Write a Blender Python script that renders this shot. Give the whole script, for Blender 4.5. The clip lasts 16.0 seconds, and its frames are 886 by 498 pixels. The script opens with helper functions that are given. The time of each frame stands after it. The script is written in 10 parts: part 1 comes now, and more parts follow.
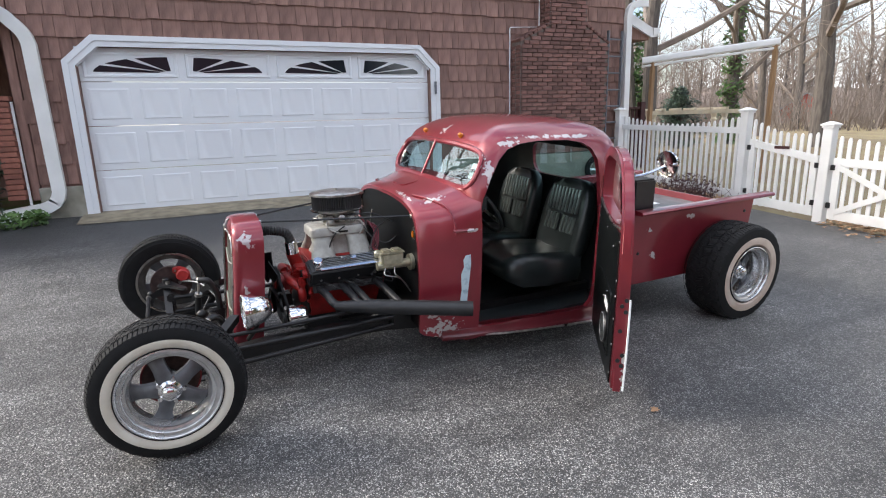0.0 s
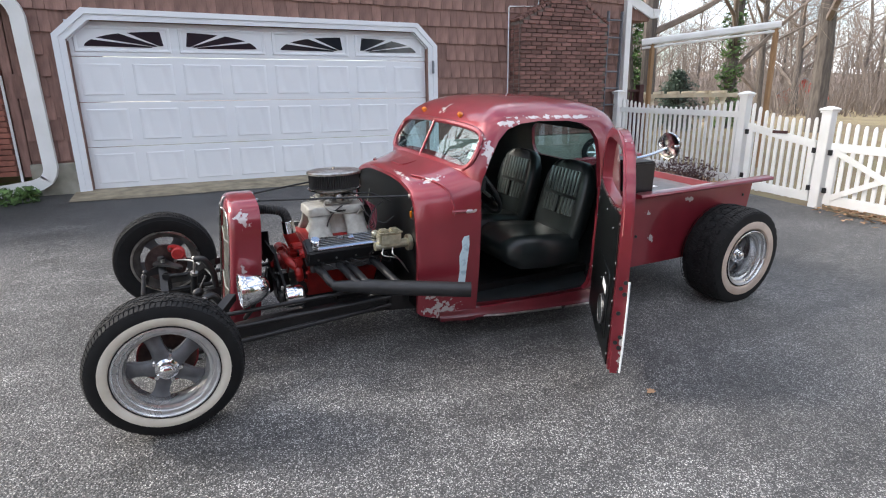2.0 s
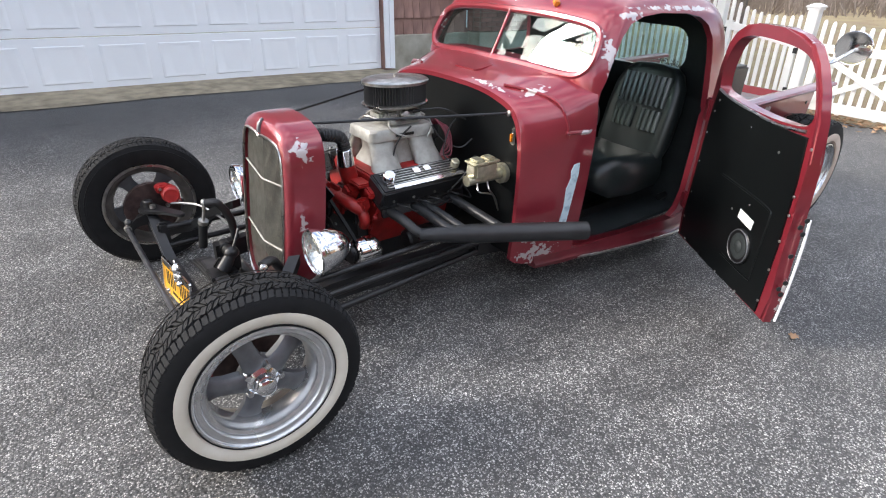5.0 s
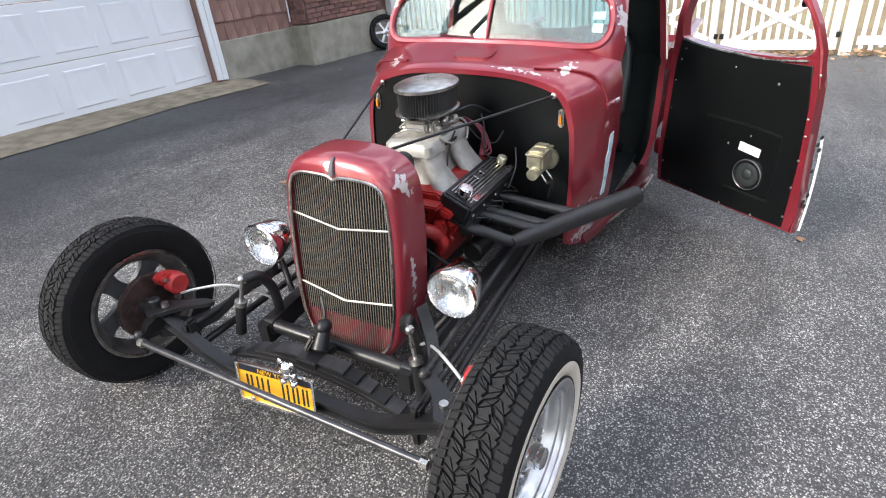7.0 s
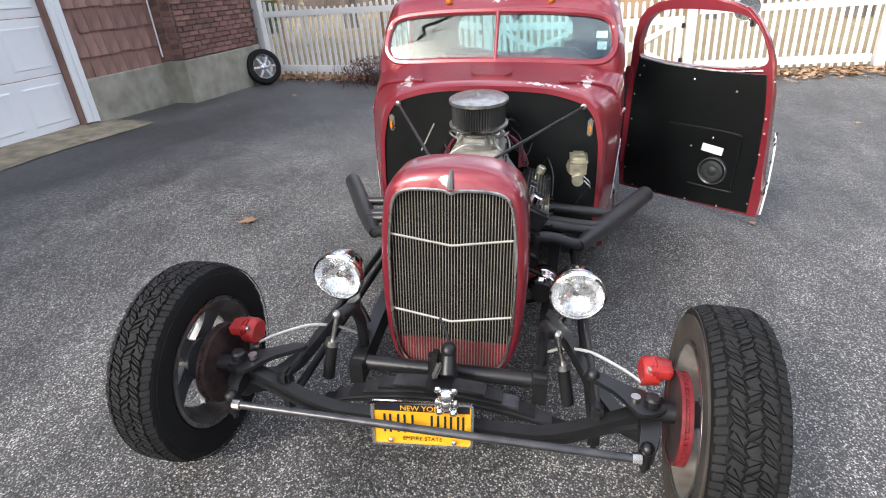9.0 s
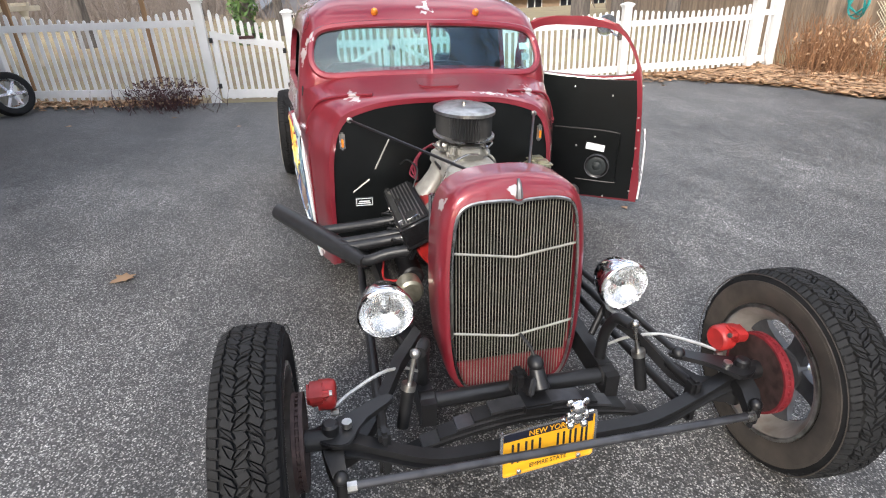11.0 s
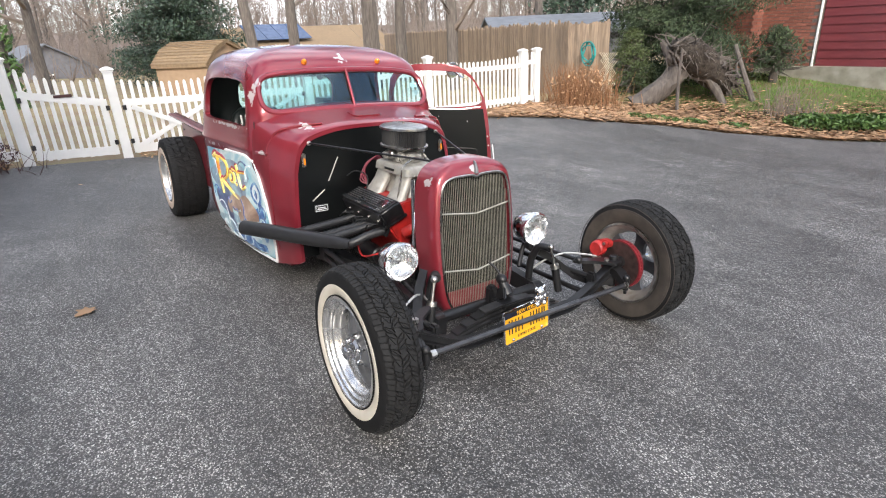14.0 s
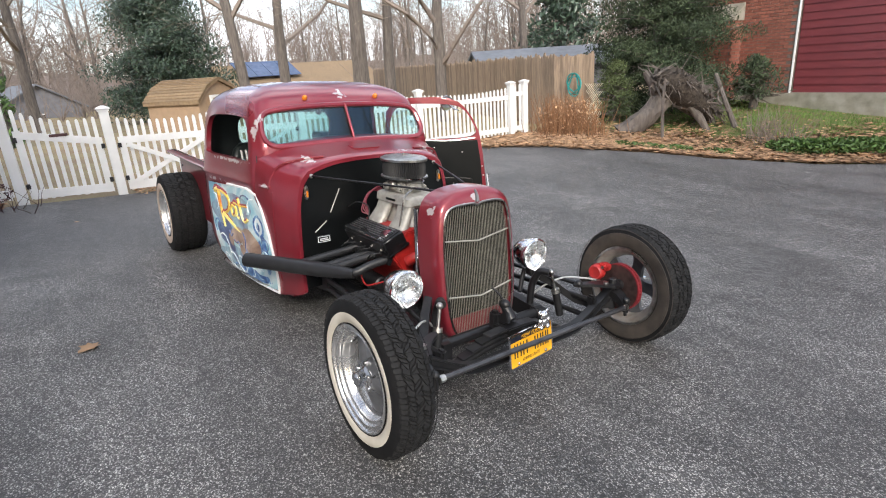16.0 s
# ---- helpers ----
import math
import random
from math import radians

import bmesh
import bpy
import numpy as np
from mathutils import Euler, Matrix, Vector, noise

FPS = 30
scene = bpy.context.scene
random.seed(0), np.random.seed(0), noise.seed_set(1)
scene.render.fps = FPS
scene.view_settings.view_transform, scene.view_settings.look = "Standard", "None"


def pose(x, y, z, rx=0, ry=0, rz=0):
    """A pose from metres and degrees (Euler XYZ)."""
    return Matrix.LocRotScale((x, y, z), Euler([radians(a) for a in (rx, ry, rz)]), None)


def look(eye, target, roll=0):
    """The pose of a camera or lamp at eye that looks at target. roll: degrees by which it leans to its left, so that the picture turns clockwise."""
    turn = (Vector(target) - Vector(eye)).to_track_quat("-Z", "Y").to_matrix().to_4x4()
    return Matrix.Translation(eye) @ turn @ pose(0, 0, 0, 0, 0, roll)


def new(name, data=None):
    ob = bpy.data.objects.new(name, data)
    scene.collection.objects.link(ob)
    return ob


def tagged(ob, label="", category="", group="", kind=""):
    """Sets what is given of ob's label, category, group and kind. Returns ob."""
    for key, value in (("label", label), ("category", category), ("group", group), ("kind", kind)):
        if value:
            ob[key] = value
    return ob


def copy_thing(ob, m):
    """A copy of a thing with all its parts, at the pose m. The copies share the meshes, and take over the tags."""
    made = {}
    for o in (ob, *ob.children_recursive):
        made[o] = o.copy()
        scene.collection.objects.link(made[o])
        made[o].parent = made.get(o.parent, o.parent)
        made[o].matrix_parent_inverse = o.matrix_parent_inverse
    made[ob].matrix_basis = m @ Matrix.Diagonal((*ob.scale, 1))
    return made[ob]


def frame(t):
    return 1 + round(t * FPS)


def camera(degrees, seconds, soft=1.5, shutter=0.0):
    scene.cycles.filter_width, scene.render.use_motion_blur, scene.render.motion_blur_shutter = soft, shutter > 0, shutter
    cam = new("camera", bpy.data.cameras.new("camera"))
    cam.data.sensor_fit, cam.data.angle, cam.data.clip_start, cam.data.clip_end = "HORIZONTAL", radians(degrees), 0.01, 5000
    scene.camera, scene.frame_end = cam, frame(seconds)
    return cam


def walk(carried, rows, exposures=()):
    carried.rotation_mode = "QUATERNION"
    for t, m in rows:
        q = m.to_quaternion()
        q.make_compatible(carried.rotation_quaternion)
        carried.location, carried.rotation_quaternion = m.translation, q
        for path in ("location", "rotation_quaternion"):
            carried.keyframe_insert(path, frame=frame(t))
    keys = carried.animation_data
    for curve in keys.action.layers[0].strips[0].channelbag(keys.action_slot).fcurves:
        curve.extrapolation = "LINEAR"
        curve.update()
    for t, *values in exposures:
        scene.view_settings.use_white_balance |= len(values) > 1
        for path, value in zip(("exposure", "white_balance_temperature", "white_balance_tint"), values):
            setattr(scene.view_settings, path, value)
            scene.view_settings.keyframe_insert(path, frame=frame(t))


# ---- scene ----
cam = camera(78.1, 16.0, soft=1.1)
METRES, EYE, TILT, LEAN, TURN = 5.837, 1.5, 0.0, 0.0, -23.6
ROWS = [
    (0.0, 0.0, 0.0, 0.0, -0.36, -13.41, 1.52),
    (0.5, 0.0009, 0.0016, -0.0015, -0.57, -14.03, 1.58),
    (1.0, -0.0014, 0.0027, -0.0025, -0.64, -14.52, 1.36),
    (1.5, -0.0027, 0.0033, -0.0027, -0.81, -15.09, 1.11),
    (2.0, -0.0039, 0.0029, -0.0022, -0.78, -15.29, 0.84),
    (2.5, -0.0076, 0.0108, -0.0032, -1.08, -16.14, 0.88),
    (3.0, -0.0295, 0.0457, -0.0079, -0.3, -17.38, 0.58),
    (3.5, -0.0496, 0.0863, -0.0038, 0.11, -20.6, 0.48),
    (4.0, -0.0794, 0.1057, -0.0057, 0.11, -23.38, 0.61),
    (4.5, -0.1243, 0.1161, -0.0031, -6.74, -24.47, 1.02),
    (5.0, -0.1675, 0.1394, -0.0085, -11.34, -25.47, -0.52),
    (7.5, -0.3675, 0.2809, 0.0045, -40.57, -28.42, 5.54),
    (8.0, -0.3991, 0.3022, 0.0036, -43.46, -28.05, 4.38),
    (8.5, -0.43, 0.3282, 0.0057, -45.92, -26.84, 5.8),
    (9.0, -0.4467, 0.365, 0.0021, -52.53, -26.0, 4.48),
    (11.5, -0.5139, 0.5554, 0.0033, -86.74, -26.49, 3.56),
    (12.0, -0.5554, 0.5752, -0.0024, -96.47, -27.44, 4.16),
    (12.5, -0.5943, 0.5824, -0.0008, -98.65, -27.24, 3.3),
    (13.0, -0.626, 0.5907, 0.0014, -98.6, -25.77, 2.74),
    (13.5, -0.6435, 0.6102, 0.0059, -98.88, -24.12, 2.48),
    (14.0, -0.6596, 0.64, 0.0081, -99.32, -21.5, 2.64),
    (14.5, -0.664, 0.6496, 0.0099, -99.6, -20.59, 2.59),
    (15.0, -0.6667, 0.651, 0.0093, -100.11, -19.53, 2.91),
    (15.5, -0.6676, 0.6524, 0.0094, -100.48, -18.98, 3.29),
    (16.0, -0.6676, 0.6521, 0.0098, -100.67, -18.43, 3.55),
]
EXPOSURES = [(0.0, 1.14), (2.5, 1.2), (5.0, 1.4), (8.5, 1.4), (9.2, 1.22), (12.5, 1.16), (14.4, 1.15), (15.5, 0.95), (16.0, 0.92)]
walk(cam, [(t, pose(0, 0, EYE, TILT, LEAN, TURN) @ pose(METRES * x, METRES * y, METRES * z, 90 + pitch, roll, yaw)) for t, x, y, z, yaw, pitch, roll in ROWS], EXPOSURES)

# ---- light ----
world = bpy.data.worlds.new("sky")
scene.world = world
world.use_nodes = True
wn, wl = world.node_tree.nodes, world.node_tree.links
sky = wn.new("ShaderNodeTexSky")
sky.sky_type, sky.sun_disc = "NISHITA", False
SUN_EL, SUN_AZ = 34.0, 300.0  # degrees; azimuth clockwise from +y
sky.sun_elevation, sky.sun_rotation = radians(SUN_EL), radians(SUN_AZ)
sky.air_density, sky.dust_density, sky.ozone_density = 1.0, 2.5, 1.0
# thin broken cloud over the blue
w_co = wn.new("ShaderNodeTexCoord")
w_map = wn.new("ShaderNodeMapping")
w_map.inputs["Scale"].default_value = (1.2, 1.2, 3.2)
w_noise = wn.new("ShaderNodeTexNoise")
w_noise.inputs["Scale"].default_value, w_noise.inputs["Detail"].default_value = 2.2, 7.0
w_ramp = wn.new("ShaderNodeValToRGB")
w_ramp.color_ramp.elements[0].position, w_ramp.color_ramp.elements[1].position = 0.42, 0.68
w_mix = wn.new("ShaderNodeMixRGB")
w_mix.inputs[2].default_value = (9.6, 9.9, 10.6, 1)
wl.new(w_co.outputs["Generated"], w_map.inputs["Vector"])
wl.new(w_map.outputs["Vector"], w_noise.inputs["Vector"])
wl.new(w_noise.outputs["Fac"], w_ramp.inputs["Fac"])
wl.new(w_ramp.outputs["Color"], w_mix.inputs["Fac"])
wl.new(sky.outputs["Color"], w_mix.inputs[1])
wl.new(w_mix.outputs["Color"], wn["Background"].inputs["Color"])
wn["Background"].inputs["Strength"].default_value = 0.15

sun_data = bpy.data.lights.new("sun", "SUN")
sun_data.energy, sun_data.angle, sun_data.color = 1.75, radians(16), (1.0, 0.955, 0.89)
sun = new("sun", sun_data)
az, el = radians(SUN_AZ), radians(SUN_EL)
sun.matrix_world = look((20 * math.sin(az) * math.cos(el), 20 * math.cos(az) * math.cos(el), 20 * math.sin(el)), (0, 0, 0))

# ---- materials ----
def rgba(c):
    return (c[0], c[1], c[2], 1.0)


def material(name, c1, c2=None, rough=0.6, metal=0.0, scale=8.0, detail=5.0, bump=0.15, bump_scale=60.0, bump_dist=0.004, coat=0.0, rough2=None, stretch=(1, 1, 1), spread=(0.35, 0.65), per_piece=0.0, big=0.25, spec=0.5):
    """Two colours mixed by noise at two scales, with fine relief; per_piece varies the value from piece to piece."""
    m = bpy.data.materials.new(name)
    m.use_nodes = True
    n, l = m.node_tree.nodes, m.node_tree.links
    b = n["Principled BSDF"]
    b.inputs["Roughness"].default_value, b.inputs["Metallic"].default_value = rough, metal
    b.inputs["Coat Weight"].default_value, b.inputs["Coat Roughness"].default_value = coat, 0.06
    b.inputs["Specular IOR Level"].default_value = spec
    co = n.new("ShaderNodeTexCoord")
    mp = n.new("ShaderNodeMapping")
    mp.inputs["Scale"].default_value = stretch
    l.new(co.outputs["Object"], mp.inputs["Vector"])
    c2 = c2 or tuple(v * 0.72 for v in c1)
    n1, n2 = n.new("ShaderNodeTexNoise"), n.new("ShaderNodeTexNoise")
    n1.inputs["Scale"].default_value, n1.inputs["Detail"].default_value = scale, detail
    n2.inputs["Scale"].default_value, n2.inputs["Detail"].default_value = scale * 0.12, 3.0
    for q in (n1, n2):
        l.new(mp.outputs["Vector"], q.inputs["Vector"])
    add = n.new("ShaderNodeMixRGB")
    add.inputs[0].default_value = big
    l.new(n1.outputs["Fac"], add.inputs[1]), l.new(n2.outputs["Fac"], add.inputs[2])
    ramp = n.new("ShaderNodeValToRGB")
    e = ramp.color_ramp.elements
    e[0].position, e[1].position, e[0].color, e[1].color = spread[0], spread[1], rgba(c2), rgba(c1)
    l.new(add.outputs[0], ramp.inputs["Fac"])
    out = ramp.outputs["Color"]
    if per_piece:
        info = n.new("ShaderNodeObjectInfo")
        geo = n.new("ShaderNodeNewGeometry")
        summed = n.new("ShaderNodeMath")
        summed.operation = "ADD"
        l.new(info.outputs["Random"], summed.inputs[0]), l.new(geo.outputs["Random Per Island"], summed.inputs[1])
        frac = n.new("ShaderNodeMath")
        frac.operation = "FRACT"
        l.new(summed.outputs[0], frac.inputs[0])
        rng = n.new("ShaderNodeMapRange")
        rng.inputs["To Min"].default_value, rng.inputs["To Max"].default_value = 1 - per_piece, 1 + per_piece
        l.new(frac.outputs[0], rng.inputs["Value"])
        hsv = n.new("ShaderNodeHueSaturation")
        l.new(out, hsv.inputs["Color"]), l.new(rng.outputs["Result"], hsv.inputs["Value"])
        out = hsv.outputs["Color"]
    l.new(out, b.inputs["Base Color"])
    if rough2 is not None:
        rr = n.new("ShaderNodeMapRange")
        rr.inputs["From Min"].default_value, rr.inputs["From Max"].default_value = 0.3, 0.7
        rr.inputs["To Min"].default_value, rr.inputs["To Max"].default_value = rough, rough2
        l.new(n2.outputs["Fac"], rr.inputs["Value"]), l.new(rr.outputs["Result"], b.inputs["Roughness"])
    if bump:
        n3 = n.new("ShaderNodeTexNoise")
        n3.inputs["Scale"].default_value, n3.inputs["Detail"].default_value = bump_scale, 4.0
        l.new(mp.outputs["Vector"], n3.inputs["Vector"])
        bp = n.new("ShaderNodeBump")
        bp.inputs["Strength"].default_value, bp.inputs["Distance"].default_value = bump, bump_dist
        l.new(n3.outputs["Fac"], bp.inputs["Height"]), l.new(bp.outputs["Normal"], b.inputs["Normal"])
    return m


def glass(name, tint=(0.9, 0.95, 0.94), rough=0.01, alpha=0.22):
    """Clear pane: mostly see-through, with a sharp mirror gloss."""
    m = bpy.data.materials.new(name)
    m.use_nodes = True
    n, l = m.node_tree.nodes, m.node_tree.links
    n.remove(n["Principled BSDF"])
    tr, gl, mix, fr = n.new("ShaderNodeBsdfTransparent"), n.new("ShaderNodeBsdfGlossy"), n.new("ShaderNodeMixShader"), n.new("ShaderNodeLayerWeight")
    tr.inputs["Color"].default_value = rgba(tint)
    gl.inputs["Roughness"].default_value = rough
    # gloss rises from alpha head-on to full at a grazing angle, alike on both faces
    fr.inputs["Blend"].default_value = 0.5
    pw, ma = n.new("ShaderNodeMath"), n.new("ShaderNodeMath")
    pw.operation, pw.inputs[1].default_value = "POWER", 4.5
    ma.operation, ma.inputs[1].default_value, ma.inputs[2].default_value = "MULTIPLY_ADD", 1.0 - alpha, alpha
    l.new(fr.outputs["Facing"], pw.inputs[0]), l.new(pw.outputs[0], ma.inputs[0]), l.new(ma.outputs[0], mix.inputs[0])
    l.new(tr.outputs[0], mix.inputs[1]), l.new(gl.outputs[0], mix.inputs[2])
    l.new(mix.outputs[0], n["Material Output"].inputs["Surface"])
    return m


def worn_paint(name, c1, c2, patches, primer=(0.52, 0.47, 0.47), rough=0.26):
    """Old candy-red paint, with patches rubbed through to pale primer: rows of centre and half sizes."""
    m = material(name, c1, c2, rough=rough, metal=0.32, scale=5, bump=0.03, bump_scale=35, coat=0.9, rough2=rough + 0.12, spread=(0.3, 0.7), big=0.5)
    n, l = m.node_tree.nodes, m.node_tree.links
    b = n["Principled BSDF"]
    src = b.inputs["Base Color"].links[0].from_socket
    co = n.new("ShaderNodeTexCoord")
    nz = n.new("ShaderNodeTexNoise")
    nz.inputs["Scale"].default_value, nz.inputs["Detail"].default_value = 34.0, 9.0
    l.new(co.outputs["Object"], nz.inputs["Vector"])
    total = None
    for c, h in patches:
        sub, div, ln = n.new("ShaderNodeVectorMath"), n.new("ShaderNodeVectorMath"), n.new("ShaderNodeVectorMath")
        sub.operation, div.operation, ln.operation = "SUBTRACT", "DIVIDE", "LENGTH"
        sub.inputs[1].default_value, div.inputs[1].default_value = c, h
        l.new(co.outputs["Object"], sub.inputs[0]), l.new(sub.outputs[0], div.inputs[0]), l.new(div.outputs[0], ln.inputs[0])
        if total is None:
            total = ln.outputs["Value"]
        else:
            mn = n.new("ShaderNodeMath")
            mn.operation = "MINIMUM"
            l.new(total, mn.inputs[0]), l.new(ln.outputs["Value"], mn.inputs[1])
            total = mn.outputs[0]
    # inside a patch where distance + ragged noise stays low
    ad = n.new("ShaderNodeMath")
    ad.operation = "MULTIPLY_ADD"
    ad.inputs[1].default_value = 4.0
    l.new(nz.outputs["Fac"], ad.inputs[0]), l.new(total, ad.inputs[2])
    rp = n.new("ShaderNodeValToRGB")
    e = rp.color_ramp.elements
    e[0].position, e[1].position, e[0].color, e[1].color = 0.635, 0.69, (1, 1, 1, 1), (0, 0, 0, 1)
    sc = n.new("ShaderNodeMath")
    sc.operation, sc.inputs[1].default_value = "MULTIPLY", 0.25
    l.new(ad.outputs[0], sc.inputs[0]), l.new(sc.outputs[0], rp.inputs["Fac"])
    mix = n.new("ShaderNodeMixRGB")
    mix.inputs[2].default_value = rgba(primer)
    l.new(rp.outputs["Color"], mix.inputs[0]), l.new(src, mix.inputs[1]), l.new(mix.outputs[0], b.inputs["Base Color"])
    return m


def asphalt_material():
    m = bpy.data.materials.new("asphalt")
    m.use_nodes = True
    n, l = m.node_tree.nodes, m.node_tree.links
    b = n["Principled BSDF"]
    co = n.new("ShaderNodeTexCoord")
    # crushed stone at two sizes, bound in tar: a few pale faces among many dark ones
    vo, vl = n.new("ShaderNodeTexVoronoi"), n.new("ShaderNodeTexVoronoi")
    vo.inputs["Scale"].default_value, vl.inputs["Scale"].default_value = 170.0, 84.0
    l.new(co.outputs["Object"], vo.inputs["Vector"]), l.new(co.outputs["Object"], vl.inputs["Vector"])
    tones = []
    for v, rows, gap in ((vo, ((0.0, 0.046), (0.35, 0.064), (0.55, 0.12), (0.70, 0.20), (0.84, 0.33), (1.0, 0.52)), (0.34, 0.70)), (vl, ((0.0, 0.02), (0.70, 0.03), (0.80, 0.08), (0.88, 0.26), (0.95, 0.44), (1.0, 0.55)), (0.20, 0.44))):
        sep, ramp = n.new("ShaderNodeSeparateColor"), n.new("ShaderNodeValToRGB")
        l.new(v.outputs["Color"], sep.inputs["Color"]), l.new(sep.outputs["Red"], ramp.inputs["Fac"])
        e = ramp.color_ramp.elements
        e[0].position, e[0].color, e[1].position, e[1].color = rows[0][0], (rows[0][1], rows[0][1] * 0.99, rows[0][1] * 0.97, 1), rows[-1][0], (rows[-1][1], rows[-1][1] * 0.985, rows[-1][1] * 0.93, 1)
        for p, c in rows[1:-1]:
            q = e.new(p)
            q.color = (c, c * 0.985, c * 0.95, 1)
        edge = n.new("ShaderNodeValToRGB")
        edge.color_ramp.elements[0].position, edge.color_ramp.elements[1].position = gap
        l.new(v.outputs["Distance"], edge.inputs["Fac"])
        tar_mix = n.new("ShaderNodeMixRGB")
        tar_mix.inputs[2].default_value = (0.044, 0.0435, 0.0430, 1)
        l.new(edge.outputs["Color"], tar_mix.inputs[0]), l.new(ramp.outputs["Color"], tar_mix.inputs[1])
        tones.append(tar_mix.outputs[0])
    mix = n.new("ShaderNodeMixRGB")
    mix.blend_type = "LIGHTEN"
    mix.inputs[0].default_value = 1.0
    l.new(tones[0], mix.inputs[1]), l.new(tones[1], mix.inputs[2])
    # evener grey with fewer bare stones, away from the turning area
    pos = n.new("ShaderNodeSeparateXYZ")
    wob = n.new("ShaderNodeTexNoise")
    wob.inputs["Scale"].default_value, wob.inputs["Detail"].default_value = 0.9, 5.0
    l.new(co.outputs["Object"], pos.inputs[0]), l.new(co.outputs["Object"], wob.inputs["Vector"])
    sx = n.new("ShaderNodeMath")
    sx.operation, sx.inputs[1].default_value = "MULTIPLY_ADD", 2.2
    l.new(wob.outputs["Fac"], sx.inputs[0]), l.new(pos.outputs["X"], sx.inputs[2])
    worn = n.new("ShaderNodeMapRange")
    worn.inputs["From Min"].default_value, worn.inputs["From Max"].default_value = 3.0, 5.0
    worn.inputs["To Min"].default_value, worn.inputs["To Max"].default_value = 0.0, 0.3
    l.new(sx.outputs[0], worn.inputs["Value"])
    # darker, evener tone towards the house
    sy = n.new("ShaderNodeMath")
    sy.operation, sy.inputs[1].default_value = "MULTIPLY_ADD", 2.4
    l.new(wob.outputs["Fac"], sy.inputs[0]), l.new(pos.outputs["Y"], sy.inputs[2])
    house_side = n.new("ShaderNodeMapRange")
    house_side.inputs["From Min"].default_value, house_side.inputs["From Max"].default_value = 6.9, 8.6
    house_side.inputs["To Min"].default_value, house_side.inputs["To Max"].default_value = 0.0, 0.8
    l.new(sy.outputs[0], house_side.inputs["Value"])
    house_dark = n.new("ShaderNodeMixRGB")
    house_dark.inputs[2].default_value = (0.040, 0.040, 0.042, 1)
    l.new(house_side.outputs["Result"], house_dark.inputs[0]), l.new(mix.outputs[0], house_dark.inputs[1])
    mix = house_dark
    coat = n.new("ShaderNodeMixRGB")
    coat.inputs[2].default_value = (0.085, 0.083, 0.078, 1)
    l.new(worn.outputs["Result"], coat.inputs[0]), l.new(mix.outputs[0], coat.inputs[1])
    # scuffed pale streaks along the way out, and wide fading
    smap = n.new("ShaderNodeMapping")
    smap.inputs["Scale"].default_value, smap.inputs["Rotation"].default_value = (0.6, 2.2, 1.0), (0, 0, radians(10))
    streak = n.new("ShaderNodeTexNoise")
    streak.inputs["Scale"].default_value, streak.inputs["Detail"].default_value, streak.inputs["Roughness"].default_value = 0.9, 9.0, 0.72
    l.new(co.outputs["Object"], smap.inputs["Vector"]), l.new(smap.outputs["Vector"], streak.inputs["Vector"])
    big = n.new("ShaderNodeTexNoise")
    big.inputs["Scale"].default_value, big.inputs["Detail"].default_value, big.inputs["Roughness"].default_value = 0.55, 6.0, 0.6
    l.new(co.outputs["Object"], big.inputs["Vector"])
    value = None
    grit, scuff = n.new("ShaderNodeTexNoise"), n.new("ShaderNodeTexNoise")
    grit.inputs["Scale"].default_value, grit.inputs["Detail"].default_value, grit.inputs["Roughness"].default_value = 26.0, 5.0, 0.7
    scuff.inputs["Scale"].default_value, scuff.inputs["Detail"].default_value, scuff.inputs["Roughness"].default_value = 4.5, 9.0, 0.75
    l.new(co.outputs["Object"], grit.inputs["Vector"]), l.new(co.outputs["Object"], scuff.inputs["Vector"])
    for src, lo, hi, d in ((big, 0.3, 0.7, (0.74, 1.18)), (streak, 0.38, 0.64, (0.68, 1.36)), (grit, 0.3, 0.7, (0.76, 1.26)), (scuff, 0.34, 0.66, (0.82, 1.20))):
        rng = n.new("ShaderNodeMapRange")
        rng.inputs["From Min"].default_value, rng.inputs["From Max"].default_value = lo, hi
        rng.inputs["To Min"].default_value, rng.inputs["To Max"].default_value = d
        l.new(src.outputs["Fac"], rng.inputs["Value"])
        if value is None:
            value = rng.outputs["Result"]
        else:
            mul = n.new("ShaderNodeMath")
            mul.operation = "MULTIPLY"
            l.new(value, mul.inputs[0]), l.new(rng.outputs["Result"], mul.inputs[1])
            value = mul.outputs[0]
    hsv = n.new("ShaderNodeHueSaturation")
    warm = n.new("ShaderNodeMixRGB")
    warm.blend_type, warm.inputs[0].default_value, warm.inputs[2].default_value = "MULTIPLY", 1.0, (1.0, 0.99, 0.985, 1)
    l.new(coat.outputs[0], hsv.inputs["Color"]), l.new(value, hsv.inputs["Value"])
    l.new(hsv.outputs["Color"], warm.inputs[1]), l.new(warm.outputs[0], b.inputs["Base Color"])
    rr = n.new("ShaderNodeMapRange")
    rr.inputs["From Min"].default_value, rr.inputs["From Max"].default_value = 0.3, 0.7
    rr.inputs["To Min"].default_value, rr.inputs["To Max"].default_value = 0.52, 0.74
    l.new(streak.outputs["Fac"], rr.inputs["Value"]), l.new(rr.outputs["Result"], b.inputs["Roughness"])
    inv = n.new("ShaderNodeMath")
    inv.operation, inv.inputs[0].default_value = "SUBTRACT", 1.0
    l.new(vl.outputs["Distance"], inv.inputs[1])
    bp = n.new("ShaderNodeBump")
    bp.inputs["Strength"].default_value, bp.inputs["Distance"].default_value = 0.8, 0.005
